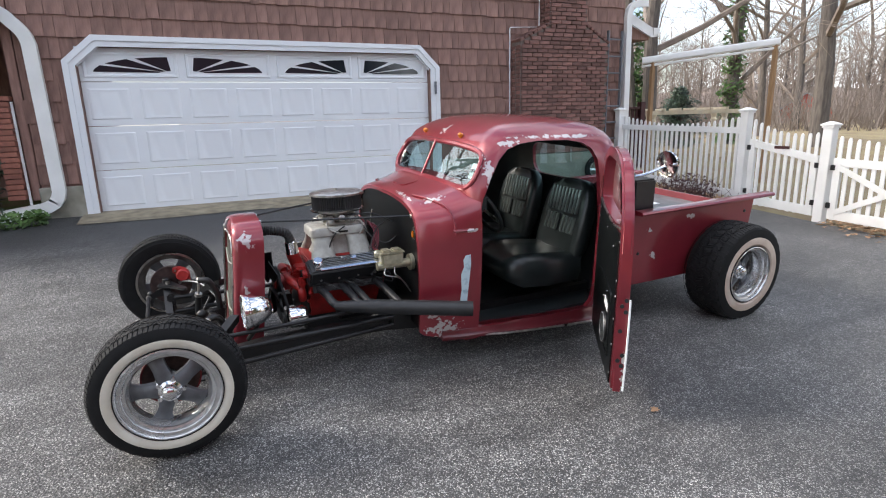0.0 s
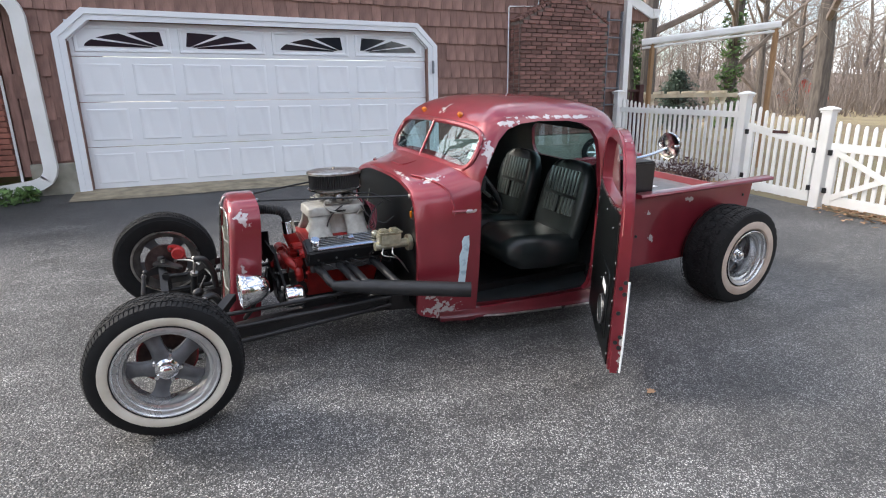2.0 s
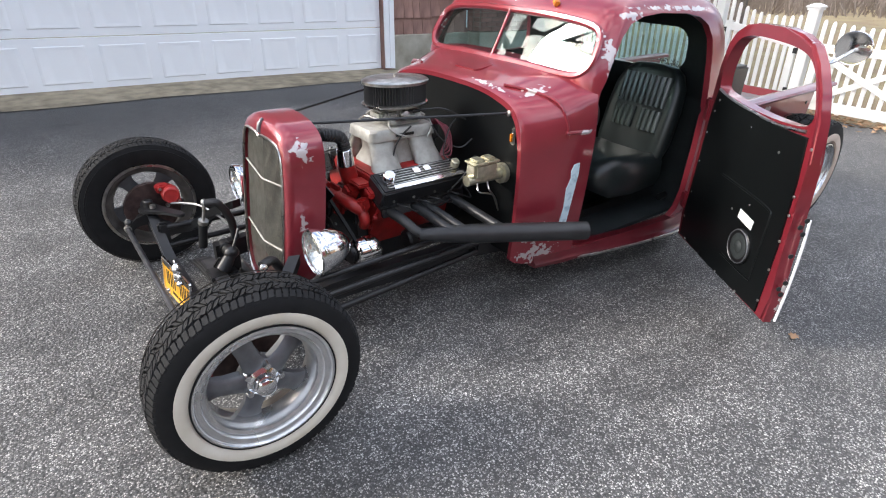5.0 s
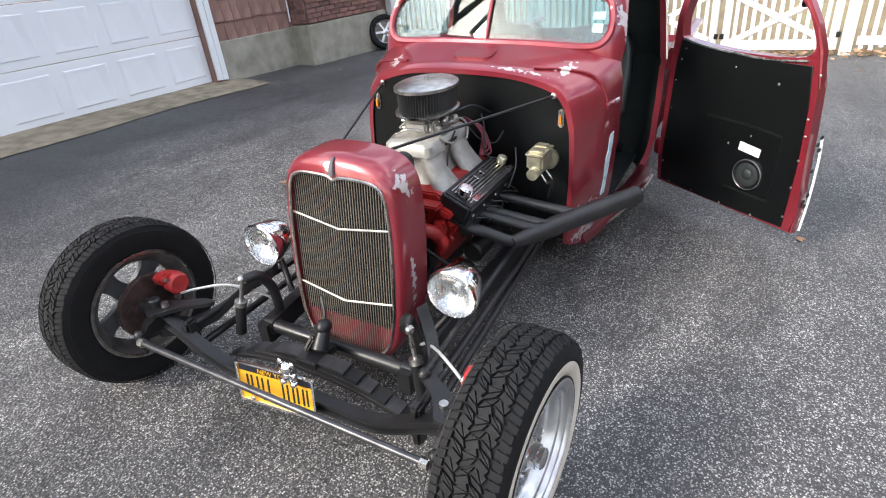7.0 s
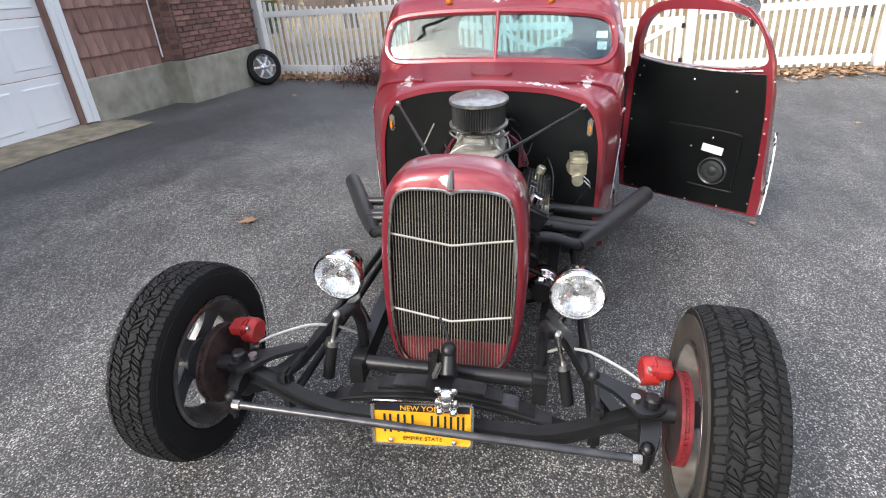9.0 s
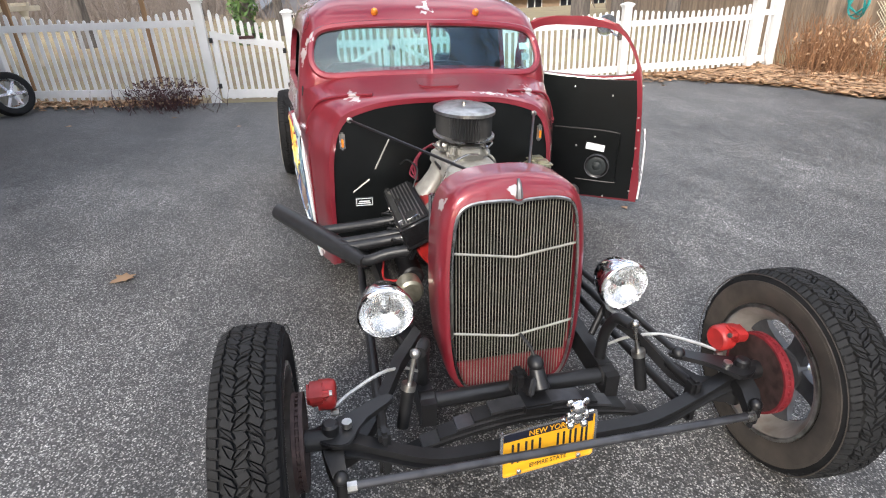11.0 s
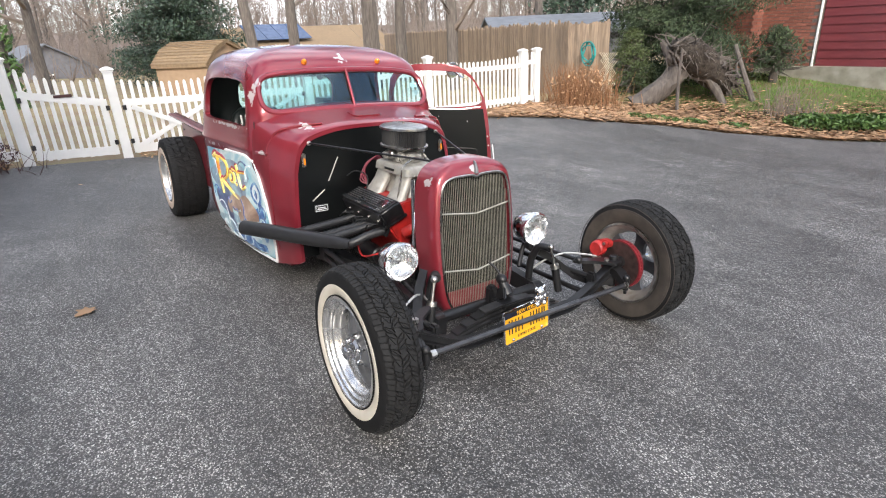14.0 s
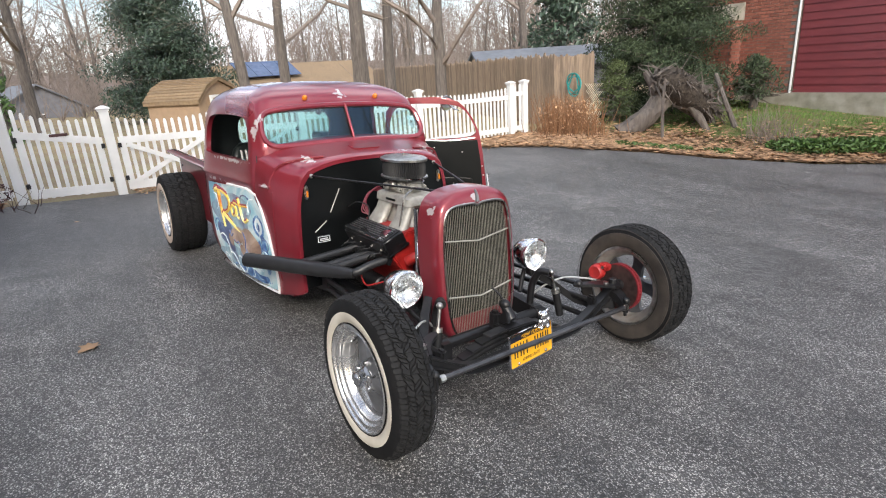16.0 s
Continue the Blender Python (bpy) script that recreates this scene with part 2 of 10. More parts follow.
    l.new(inv.outputs[0], bp.inputs["Height"]), l.new(bp.outputs["Normal"], b.inputs["Normal"])
    return m


PATCHES = [((1.795, -0.64, 1.13), (0.035, 0.1, 0.13)), ((1.94, -0.63, 1.31), (0.09, 0.1, 0.02)), ((2.15, -0.63, 1.34), (0.2, 0.1, 0.012)),
           ((2.42, -0.63, 1.335), (0.2, 0.1, 0.012)), ((1.50, -0.46, 0.985), (0.10, 0.035, 0.03)), ((1.40, -0.30, 0.99), (0.02, 0.2, 0.02)),
           ((1.66, -0.66, 0.822), (0.08, 0.04, 0.012)), ((1.50, -0.62, 0.2), (0.12, 0.1, 0.07)), ((1.44, -0.6, 0.33), (0.1, 0.05, 0.05)),
           ((1.45, 0.42, 0.985), (0.10, 0.03, 0.03)), ((1.78, 0.62, 1.2), (0.03, 0.08, 0.1)), ((1.62, 0.66, 0.83), (0.08, 0.04, 0.012)),
           ((2.2, 0.68, 0.945), (0.35, 0.05, 0.014)), ((2.5, 0.7, 0.79), (0.2, 0.05, 0.016)), ((2.75, 0.6, 1.33), (0.1, 0.1, 0.05)),
           ((1.84, 0.0, 1.35), (0.08, 0.035, 0.04)), ((3.1, -0.69, 0.66), (0.025, 0.03, 0.02)), ((3.5, -0.69, 0.72), (0.04, 0.03, 0.025)),
           ((3.15, -0.69, 0.47), (0.03, 0.03, 0.035)), ((0.40, -0.235, 0.80), (0.045, 0.05, 0.05)), ((0.40, 0.235, 0.80), (0.035, 0.05, 0.04)), ((0.37, -0.26, 0.45), (0.02, 0.05, 0.1)), ((0.335, 0.012, 0.858), (0.03, 0.03, 0.022))]
M = dict(
    paint=worn_paint("red_paint", (0.27, 0.026, 0.040), (0.185, 0.016, 0.026), PATCHES),
    door_paint=worn_paint("door_red_paint", (0.27, 0.026, 0.040), (0.185, 0.016, 0.026), [((-0.93, -0.03, 0.3), (0.02, 0.02, 0.2)), ((-0.7, 0.0, 1.26), (0.06, 0.05, 0.02))]),
    dark_paint=material("dull_red_paint", (0.125, 0.014, 0.021), (0.075, 0.009, 0.013), rough=0.3, scale=6, bump=0.05, coat=0.4),
    black_in=material("black_interior", (0.024, 0.029, 0.030), (0.015, 0.018, 0.019), rough=0.55, spec=0.35, bump=0.1, bump_scale=200),
    black_panel=material("black_panel", (0.0042, 0.0052, 0.0056), (0.0028, 0.0034, 0.0037), rough=0.32, spec=0.28, rough2=0.44, bump=0.08, bump_scale=260, bump_dist=0.001),
    # same black vinyl, base colour lifted so the pleats carry their sheen
    pleat=material("pleat_sheen_vinyl", (0.075, 0.09, 0.083), (0.05, 0.06, 0.056), rough=0.26, spec=1.0, coat=0.5, bump=0.05),
    vinyl=material("black_vinyl", (0.017, 0.022, 0.022), (0.011, 0.014, 0.014), rough=0.32, spec=0.5, bump=0.15, bump_scale=300, bump_dist=0.001),
    black_steel=material("black_steel", (0.012, 0.012, 0.013), (0.006, 0.006, 0.007), rough=0.26, spec=0.5, rough2=0.5, scale=14, bump=0.1),
    rubber=material("tyre_rubber", (0.010, 0.010, 0.0105), (0.006, 0.006, 0.0065), rough=0.66, rough2=0.8, scale=20, bump=0.2, bump_scale=180, bump_dist=0.001, spec=0.25),
    tread=material("tread_rubber", (0.017, 0.017, 0.0175), (0.009, 0.009, 0.0095), rough=0.72, rough2=0.88, scale=26, bump=0.3, bump_scale=150, bump_dist=0.001, spec=0.3),
    stained_rubber=material("stained_whitewall", (0.60, 0.50, 0.42), (0.46, 0.36, 0.29), rough=0.6, scale=9, bump=0.08),
    # dusty rim barrels with light in the colour: sunlit left, shaded right
    lit_dusty_alloy=material("lit_dusty_alloy", (0.55, 0.52, 0.48), (0.32, 0.28, 0.24), rough=0.4, metal=0.6, scale=14, bump=0.1),
    barrel=material("shaded_dusty_barrel", (0.15, 0.14, 0.13), (0.045, 0.04, 0.038), rough=0.5, rough2=0.7, metal=0.5, scale=16, bump=0.1),
    white_rubber=material("whitewall", (0.64, 0.60, 0.52), (0.53, 0.48, 0.39), rough=0.6, scale=9, bump=0.08),
    dusty_rubber=material("dusty_rubber", (0.062, 0.051, 0.042), (0.03, 0.026, 0.022), rough=0.8, scale=12, bump=0.1),
    rim=material("polished_rim", (0.70, 0.70, 0.70), (0.52, 0.52, 0.52), rough=0.2, rough2=0.34, metal=0.85, scale=22, bump=0.04),
    spoke=material("grey_spoke", (0.16, 0.165, 0.175), (0.10, 0.103, 0.11), rough=0.42, metal=0.5, scale=18, bump=0.15, bump_scale=120),
    chrome=material("chrome", (0.82, 0.82, 0.83), (0.7, 0.7, 0.71), rough=0.07, rough2=0.14, metal=1.0, bump=0.0),
    chrome_worn=material("worn_chrome", (0.6, 0.59, 0.57), (0.3, 0.29, 0.27), rough=0.2, rough2=0.4, metal=1.0, scale=30, bump=0.05),
    alloy=material("cast_aluminium", (0.40, 0.39, 0.355), (0.27, 0.26, 0.235), rough=0.46, metal=0.22, scale=24, bump=0.3, bump_scale=140, bump_dist=0.002),
    cad=material("cadmium_plate", (0.60, 0.57, 0.43), (0.36, 0.34, 0.25), rough=0.28, metal=0.75, scale=30, bump=0.1),
    red_engine=material("engine_red", (0.36, 0.016, 0.014), (0.2, 0.01, 0.009), rough=0.4, scale=20, bump=0.2, bump_scale=90),
    caliper=material("caliper_red", (0.42, 0.026, 0.024), (0.27, 0.016, 0.016), rough=0.42, scale=24, bump=0.15),
    disc=material("brake_disc", (0.10, 0.065, 0.06), (0.04, 0.026, 0.025), rough=0.45, metal=0.5, scale=30),
    disc_edge=material("painted_disc_edge", (0.23, 0.021, 0.029), (0.12, 0.012, 0.016), rough=0.5, scale=30),
    exhaust=material("satin_black_pipe", (0.022, 0.0225, 0.024), (0.014, 0.0142, 0.0155), rough=0.4, spec=0.42, scale=16, bump=0.06),
    grille=material("grille_bar", (0.31, 0.295, 0.25), (0.20, 0.19, 0.16), rough=0.36, metal=0.3, scale=20, bump=0.05),
    bright_grille=material("grille_cross_bar", (0.46, 0.45, 0.41), (0.32, 0.31, 0.27), rough=0.4, metal=0.4, scale=20, bump=0.05),
    satin_steel=material("satin_dark_steel", (0.09, 0.09, 0.095), (0.045, 0.045, 0.05), rough=0.3, metal=0.6, scale=14, bump=0.08),
    dark=material("radiator_core", (0.006, 0.006, 0.006), rough=0.8, spec=0.15),
    hose=material("black_hose", (0.02, 0.02, 0.021), rough=0.5, scale=20),
    plate=material("plate_gold", (0.82, 0.42, 0.015), (0.74, 0.36, 0.012), rough=0.35, scale=10, bump=0.03),
    plate_blue=material("plate_navy", (0.008, 0.01, 0.022), rough=0.4),
    sticker=material("white_sticker", (0.8, 0.81, 0.82), (0.74, 0.75, 0.76), rough=0.4, scale=10, bump=0.02),
    amber=material("amber_lens", (0.75, 0.24, 0.02), (0.6, 0.17, 0.012), rough=0.12, coat=0.6, bump=0.0),
    red_wire=material("red_wire", (0.16, 0.014, 0.03), rough=0.4, bump=0.0),
    white_cable=material("braided_line", (0.62, 0.62, 0.6), rough=0.35, metal=0.5, scale=80),
    bed_floor=material("grey_bed_floor", (0.17, 0.175, 0.18), (0.1, 0.1, 0.105), rough=0.5, scale=12),
    lamp_glass=glass("lamp_glass", (0.96, 0.97, 0.97), 0.06, 0.10),
    glass=glass("windscreen_glass", (0.74, 0.9, 0.9), 0.004, 0.10),
    reflector=material("lamp_reflector", (0.86, 0.87, 0.88), (0.74, 0.75, 0.76), rough=0.22, metal=0.85, scale=20, bump=0.12, bump_scale=45),
    asphalt=asphalt_material(),
)

# ---- mesh helpers ----
def vec(*a):
    return Vector(a)


def link(name, bm, mat, parent=None, label="", smooth=True, angle=38):
    """A bmesh as one mesh object; mat may be a list of materials."""
    bmesh.ops.recalc_face_normals(bm, faces=bm.faces)
    if smooth:
        lim = radians(angle)
        for f in bm.faces:
            f.smooth = True
        for e in bm.edges:
            if len(e.link_faces) == 2 and e.calc_face_angle(0) > lim:
                e.smooth = False
    me = bpy.data.meshes.new(name)
    bm.to_mesh(me)
    bm.free()
    for q in mat if isinstance(mat, (list, tuple)) else [mat]:
        me.materials.append(q)
    ob = new(name, me)
    if parent:
        ob.parent = parent
    if label:
        ob["label"] = label
    return ob


part = link


def thing(name, label, category, m=None, group="", kind=""):
    ob = new(name)
    if m is not None:
        ob.matrix_world = m
    return tagged(ob, label, category, group, kind)


def box(bm, c, s, bevel=0.0, rot=None, seg=2, mi=0):
    """A box round c with full sizes s."""
    m = Matrix.Translation(c) @ (rot or Matrix()) @ Matrix.Diagonal((*s, 1))
    r = bmesh.ops.create_cube(bm, size=1.0, matrix=m)
    vs = r["verts"]
    fs = {f for v in vs for f in v.link_faces}
    for f in fs:
        f.material_index = mi
    if bevel:
        es = {e for v in vs for e in v.link_edges}
        bmesh.ops.bevel(bm, geom=list(es), offset=bevel, segments=seg, affect="EDGES", clamp_overlap=True)


def ring_points(n, r, a0=0.0):
    return [(r * math.cos(a0 + 2 * math.pi * i / n), r * math.sin(a0 + 2 * math.pi * i / n)) for i in range(n)]


def skin(bm, rings, closed=True, cap0=False, cap1=False, mi=0):
    """Join rows of points into a surface."""
    rows = [[bm.verts.new(p) for p in r] for r in rings]
    n = len(rows[0])
    for a, b in zip(rows, rows[1:]):
        for i in range(n if closed else n - 1):
            j = (i + 1) % n
            try:
                f = bm.faces.new((a[i], a[j], b[j], b[i]))
                f.material_index = mi
            except ValueError:
                pass
    for flag, r in ((cap0, rows[0]), (cap1, rows[-1])):
        if flag:
            f = bm.faces.new(r)
            f.material_index = mi
    return rows


def axis_matrix(p, d, up=(0, 0, 1)):
    """A frame at p whose z runs along d."""
    z = Vector(d).normalized()
    u = Vector(up)
    if abs(z.dot(u)) > 0.97:
        u = Vector((1, 0, 0))
    x = u.cross(z).normalized()
    y = z.cross(x)
    return Matrix(((x.x, y.x, z.x, p[0]), (x.y, y.y, z.y, p[1]), (x.z, y.z, z.z, p[2]), (0, 0, 0, 1)))


def lathe(bm, prof, m=None, n=32, closed=False, mi=0, caps=True):
    """Turn a profile of (radius, height) round z of m."""
    m = m or Matrix()
    rings = []
    for r, h in prof:
        rings.append([m @ Vector((x, y, h)) for x, y in ring_points(n, max(r, 1e-4))])
    if closed:
        rings.append(rings[0])
        rows = skin(bm, rings[:-1], True, mi=mi)
        a, b = rows[-1], rows[0]
        for i in range(n):
            j = (i + 1) % n
            f = bm.faces.new((a[i], a[j], b[j], b[i]))
            f.material_index = mi
    else:
        skin(bm, rings, True, caps, caps, mi=mi)


def rod(bm, a, b, r, r2=None, n=14, bevel=0.0, mi=0):
    a, b = Vector(a), Vector(b)
    L = (b - a).length
    r2 = r if r2 is None else r2
    m = axis_matrix(a, b - a)
    prof = [(r, 0), (r2, L)]
    if bevel:
        prof = [(r - bevel, 0), (r, bevel), (r2, L - bevel), (r2 - bevel, L)]
    lathe(bm, prof, m, n, mi=mi)


def spline(pts, per=6):
    """A smooth row of points through pts."""
    P = [Vector(p) for p in pts]
    P = [P[0] * 2 - P[1]] + P + [P[-1] * 2 - P[-2]]
    out = []
    for i in range(1, len(P) - 2):
        for k in range(per):
            t = k / per
            a, b, c, d = P[i - 1], P[i], P[i + 1], P[i + 2]
            out.append(0.5 * ((2 * b) + (c - a) * t + (2 * a - 5 * b + 4 * c - d) * t * t + (3 * b - 3 * c + d - a) * t ** 3))
    out.append(P[-2].copy())
    return out


def tube(bm, pts, r, n=10, per=6, smooth=True, radii=None, mi=0):
    """A round bar along pts."""
    P = spline(pts, per) if smooth else [Vector(p) for p in pts]
    up = None
    rings = []
    for i, p in enumerate(P):
        d = (P[min(i + 1, len(P) - 1)] - P[max(i - 1, 0)]).normalized()
        if up is None:
            up = d.orthogonal().normalized()
        up = (up - d * up.dot(d)).normalized()
        side = d.cross(up)
        rr = r if radii is None else radii[0] + (radii[1] - radii[0]) * i / (len(P) - 1)
        rings.append([p + (up * x + side * y) * rr for x, y in ring_points(n, 1.0)])
    skin(bm, rings, True, True, True, mi=mi)


def bent(bm, pts, r, bend=0.06, n=12, mi=0):
    """A tube of straight runs with rounded elbows."""
    P = [Vector(p) for p in pts]
    out = [P[0]]
    for a, b, c in zip(P, P[1:], P[2:]):
        k = min(bend, (a - b).length * 0.45, (c - b).length * 0.45)
        p, q = b + (a - b).normalized() * k, b + (c - b).normalized() * k
        for i in range(7):
            t = i / 6
            out.append(p * (1 - t) ** 2 + b * 2 * t * (1 - t) + q * t * t)
    out.append(P[-1])
    tube(bm, out, r, n, smooth=False, mi=mi)


def slab(bm, outline, m, depth, bevel=0.0, mi=0, seg=2):
    """A flat shape of (x, y) points in the plane of m, depth thick along its z."""
    a = [bm.verts.new(m @ Vector((x, y, 0))) for x, y in outline]
    b = [bm.verts.new(m @ Vector((x, y, depth))) for x, y in outline]
    n = len(a)
    fs = [bm.faces.new(a[::-1]), bm.faces.new(b)]
    for i in range(n):
        j = (i + 1) % n
        fs.append(bm.faces.new((a[i], a[j], b[j], b[i])))
    for f in fs:
        f.material_index = mi
    if bevel:
        es = list(fs[0].edges) + list(fs[1].edges)
        bmesh.ops.bevel(bm, geom=es, offset=bevel, segments=seg, affect="EDGES", clamp_overlap=True)


def rounded(w, h, r, n=6, cx=0.0, cy=0.0):
    """Outline of a rounded rectangle."""
    out = []
    for sx, sy, a0 in ((1, 1, 0), (-1, 1, 90), (-1, -1, 180), (1, -1, 270)):
        for i in range(n + 1):
            a = radians(a0 + 90 * i / n)
            out.append((cx + sx * (w / 2 - r) + r * math.cos(a), cy + sy * (h / 2 - r) + r * math.sin(a)))
    return out


def smooth2(pts, per=5):
    """A closed smooth outline through 2D points."""
    n = len(pts)
    out = []
    for i in range(n):
        a, b, c, d = (Vector(pts[(i + k - 1) % n]) for k in range(4))
        for k in range(per):
            t = k / per
            q = 0.5 * ((2 * b) + (c - a) * t + (2 * a - 5 * b + 4 * c - d) * t * t + (3 * b - 3 * c + d - a) * t ** 3)
            out.append((q.x, q.y))
    return out


def ball(bm, c, r, s=(1, 1, 1), u=14, v=9, mi=0):
    r0 = bmesh.ops.create_uvsphere(bm, u_segments=u, v_segments=v, radius=r, matrix=Matrix.Translation(c) @ Matrix.Diagonal((*s, 1)))
    for q in r0["verts"]:
        for f in q.link_faces:
            f.material_index = mi


def plane_m(o, x, y):
    """A frame at o with the given x and y directions."""
    x, y = Vector(x).normalized(), Vector(y).normalized()
    z = x.cross(y)
    return Matrix(((x.x, y.x, z.x, o[0]), (x.y, y.y, z.y, o[1]), (x.z, y.z, z.z, o[2]), (0, 0, 0, 1)))


def carve(ob, cutters):
    """Cut closed shapes out of ob for good, and drop the cutters."""
    tools = []
    bpy.context.view_layer.update()
    for bm in cutters:
        bmesh.ops.recalc_face_normals(bm, faces=bm.faces)
        me = bpy.data.meshes.new("cutter")
        bm.to_mesh(me)
        bm.free()
        for q in ob.data.materials:
            me.materials.append(q)
        t = new("cutter", me)
        t.matrix_world = ob.matrix_world.copy()
        tools.append(t)
        md = ob.modifiers.new("cut", "BOOLEAN")
        md.operation, md.solver, md.object = "DIFFERENCE", "EXACT", t
    bpy.context.view_layer.update()
    me = bpy.data.meshes.new_from_object(ob.evaluated_get(bpy.context.evaluated_depsgraph_get()))
    ob.modifiers.clear()
    ob.data = me
    for t in tools:
        bpy.data.objects.remove(t)
    bm = bmesh.new()
    bm.from_mesh(me)
    for f in bm.faces:
        f.smooth = True
    for e in bm.edges:
        if len(e.link_faces) == 2:
            e.smooth = e.calc_face_angle(0) < radians(35)
    bm.to_mesh(me)
    bm.free()
    return ob


def lettering(name, body, m, size, mat, parent, depth=0.002, label=""):
    """Raised letters in the built-in font, as a mesh lying in the plane of m."""
    cu = bpy.data.curves.new(name, "FONT")
    cu.body, cu.size, cu.extrude, cu.align_x, cu.align_y = body, size, depth, "CENTER", "CENTER"
    t = new(name, cu)
    bpy.context.view_layer.update()
    me = bpy.data.meshes.new_from_object(t.evaluated_get(bpy.context.evaluated_depsgraph_get()))
    bpy.data.objects.remove(t)
    bpy.data.curves.remove(cu)
    me.transform(m)
    me.materials.clear()
    me.materials.append(mat)
    ob = new(name, me)
    ob.parent = parent
    if label:
        ob["label"] = label
    return ob

# ---- ground heights ----
def ramp01(v, a, b):
    t = min(1.0, max(0.0, (v - a) / (b - a)))
    return t * t * (3 - 2 * t)


def ground_z(x, y):
    """Height of the drive: it climbs to the garage and levels out towards the yard and the fence."""
    k = ramp01(x, 1.5, 7.5)
    yc = y if y > -3 else -3 + 3 * math.tanh((y + 3) / 3)
    yc = yc if yc < 9 else 9 + 2 * math.tanh((yc - 9) / 2)
    yard = -0.02 + 0.055 * math.log(1 + math.exp(min(30, (yc - 3.7) * 3))) / 3
    lawn = 0.42 * ramp01(-y - 0.45 * max(0.0, 2.0 - x), 5.0, 8.6) * (1 - ramp01(x, 7.0, 9.0))
    low = 0.02 * (1 - ramp01(y, 6.0, 8.0))
    return (-0.1217 - low + 0.0549 * yc) * (1 - k) + yard * k + lawn


# ---- the hot rod ----
# in its own frame x runs to the rear from the front axle, y to its right side, z up
CAR = Matrix.Translation((-0.275, 3.453, 0.0679)) @ pose(0, 0, 0, 3.142) @ pose(0, 0, 0, 0, 0, 2.6)
car = thing("hot_rod_pickup", "worn red hot rod pickup, driver's door open, on the drive", "pickup truck", CAR)



def wheel(x, side, zc, R, half, y_mid, spoke_h, cap_h, label, steer=0.0):
    """Wheel on the axle at x; side -1 is the left of the car."""
    m = Matrix.Translation((x, side * y_mid, zc)) @ pose(0, 0, 0, 0, 0, steer) @ (pose(0, 0, 0, 90) if side < 0 else pose(0, 0, 0, -90))
    w = half
    rim_r = 0.219 if R < 0.345 else 0.207
    bm = bmesh.new()
    lip = [(rim_r + 0.004, w * 0.86), (rim_r + 0.002, w * 0.98), (rim_r - 0.004, w * 0.995), (rim_r - 0.008, w * 0.95), (rim_r - 0.010, w * 0.86), (rim_r - 0.024, w * 0.83), (rim_r - 0.0265, w * 0.87), (rim_r - 0.030, w * 0.83), (rim_r - 0.032, w * 0.70), (rim_r - 0.043, w * 0.66),
           (rim_r - 0.046, w * 0.5), (rim_r - 0.053, w * 0.42), (rim_r - 0.056, spoke_h + 0.004), (rim_r - 0.058, spoke_h - 0.03)]
    lathe(bm, lip + [(rim_r - 0.05, spoke_h - 0.034), (rim_r - 0.03, w * 0.5), (rim_r - 0.01, w * 0.7)], m, 64, closed=True)
    wh = part("wheel", bm, M["rim"], car, label)
    bm = bmesh.new()
    lathe(bm, [(rim_r - 0.057, spoke_h - 0.028), (rim_r - 0.05, -w * 0.3), (rim_r - 0.03, -w * 0.8), (rim_r - 0.012, -w * 0.93), (rim_r + 0.002, -w * 0.90), (rim_r - 0.02, -w * 0.72), (rim_r - 0.04, -w * 0.3), (rim_r - 0.046, spoke_h - 0.03)], m, 64, closed=True)
    part("rim_barrel", bm, M["barrel"] if side > 0 else M["lit_dusty_alloy"], wh, "dusty inner rim barrel, toned for the light on its side")
    bm = bmesh.new()
    lathe(bm, [(rim_r - 0.012, -w * 0.93), (rim_r - 0.008, -w * 0.965), (rim_r + 0.002, -w * 0.96), (rim_r + 0.003, -w * 0.90)], m, 64, closed=True)
    part("rim_flange", bm, M["chrome_worn"], wh, "bright inner rim flange")
    # tyre body
    bm = bmesh.new()
    lathe(bm, [(rim_r, -w * 0.84), (rim_r + 0.022, -w * 0.98), (rim_r + (R - rim_r) * 0.5, -w), (R * 0.93, -w * 0.94), (R * 0.966, -w * 0.82), (R - 0.0095, -w * 0.62), (R - 0.0085, 0), (R - 0.0095, w * 0.62), (R * 0.966, w * 0.82),
               (R * 0.93, w * 0.94), (rim_r + (R - rim_r) * 0.5, w), (rim_r + 0.022, w * 0.98), (rim_r, w * 0.84), (rim_r - 0.004, 0)], m, 72, closed=True)
    part("tyre", bm, M["rubber"], wh)
    # tread: three rows of wedge blocks split by crossing grooves, slanted shoulder lugs
    bm = bmesh.new()

    def crown_r(h):
        h = abs(h)
        return R + 0.001 - 0.002 * ramp01(h, 0.4, 0.66) - 0.0125 * ramp01(h, 0.6, 0.9)

    def lug(cell):
        cs, ch = sum(p[0] for p in cell) / len(cell), sum(p[1] for p in cell) / len(cell)
        rows = []
        for f, drop in ((0.97, 0.011), (0.86, 0.0)):
            rows.append([bm.verts.new(m @ Vector(((crown_r(h) - drop) * math.cos(a), (crown_r(h) - drop) * math.sin(a), h * w))) for a, h in ((cs + (p[0] - cs) * f, ch + (p[1] - ch) * f) for p in cell)])
        bm.faces.new(rows[1])
        for j in range(len(cell)):
            k = (j + 1) % len(cell)
            bm.faces.new((rows[0][j], rows[0][k], rows[1][k], rows[1][j]))

    n = 54
    p = 2 * math.pi / n
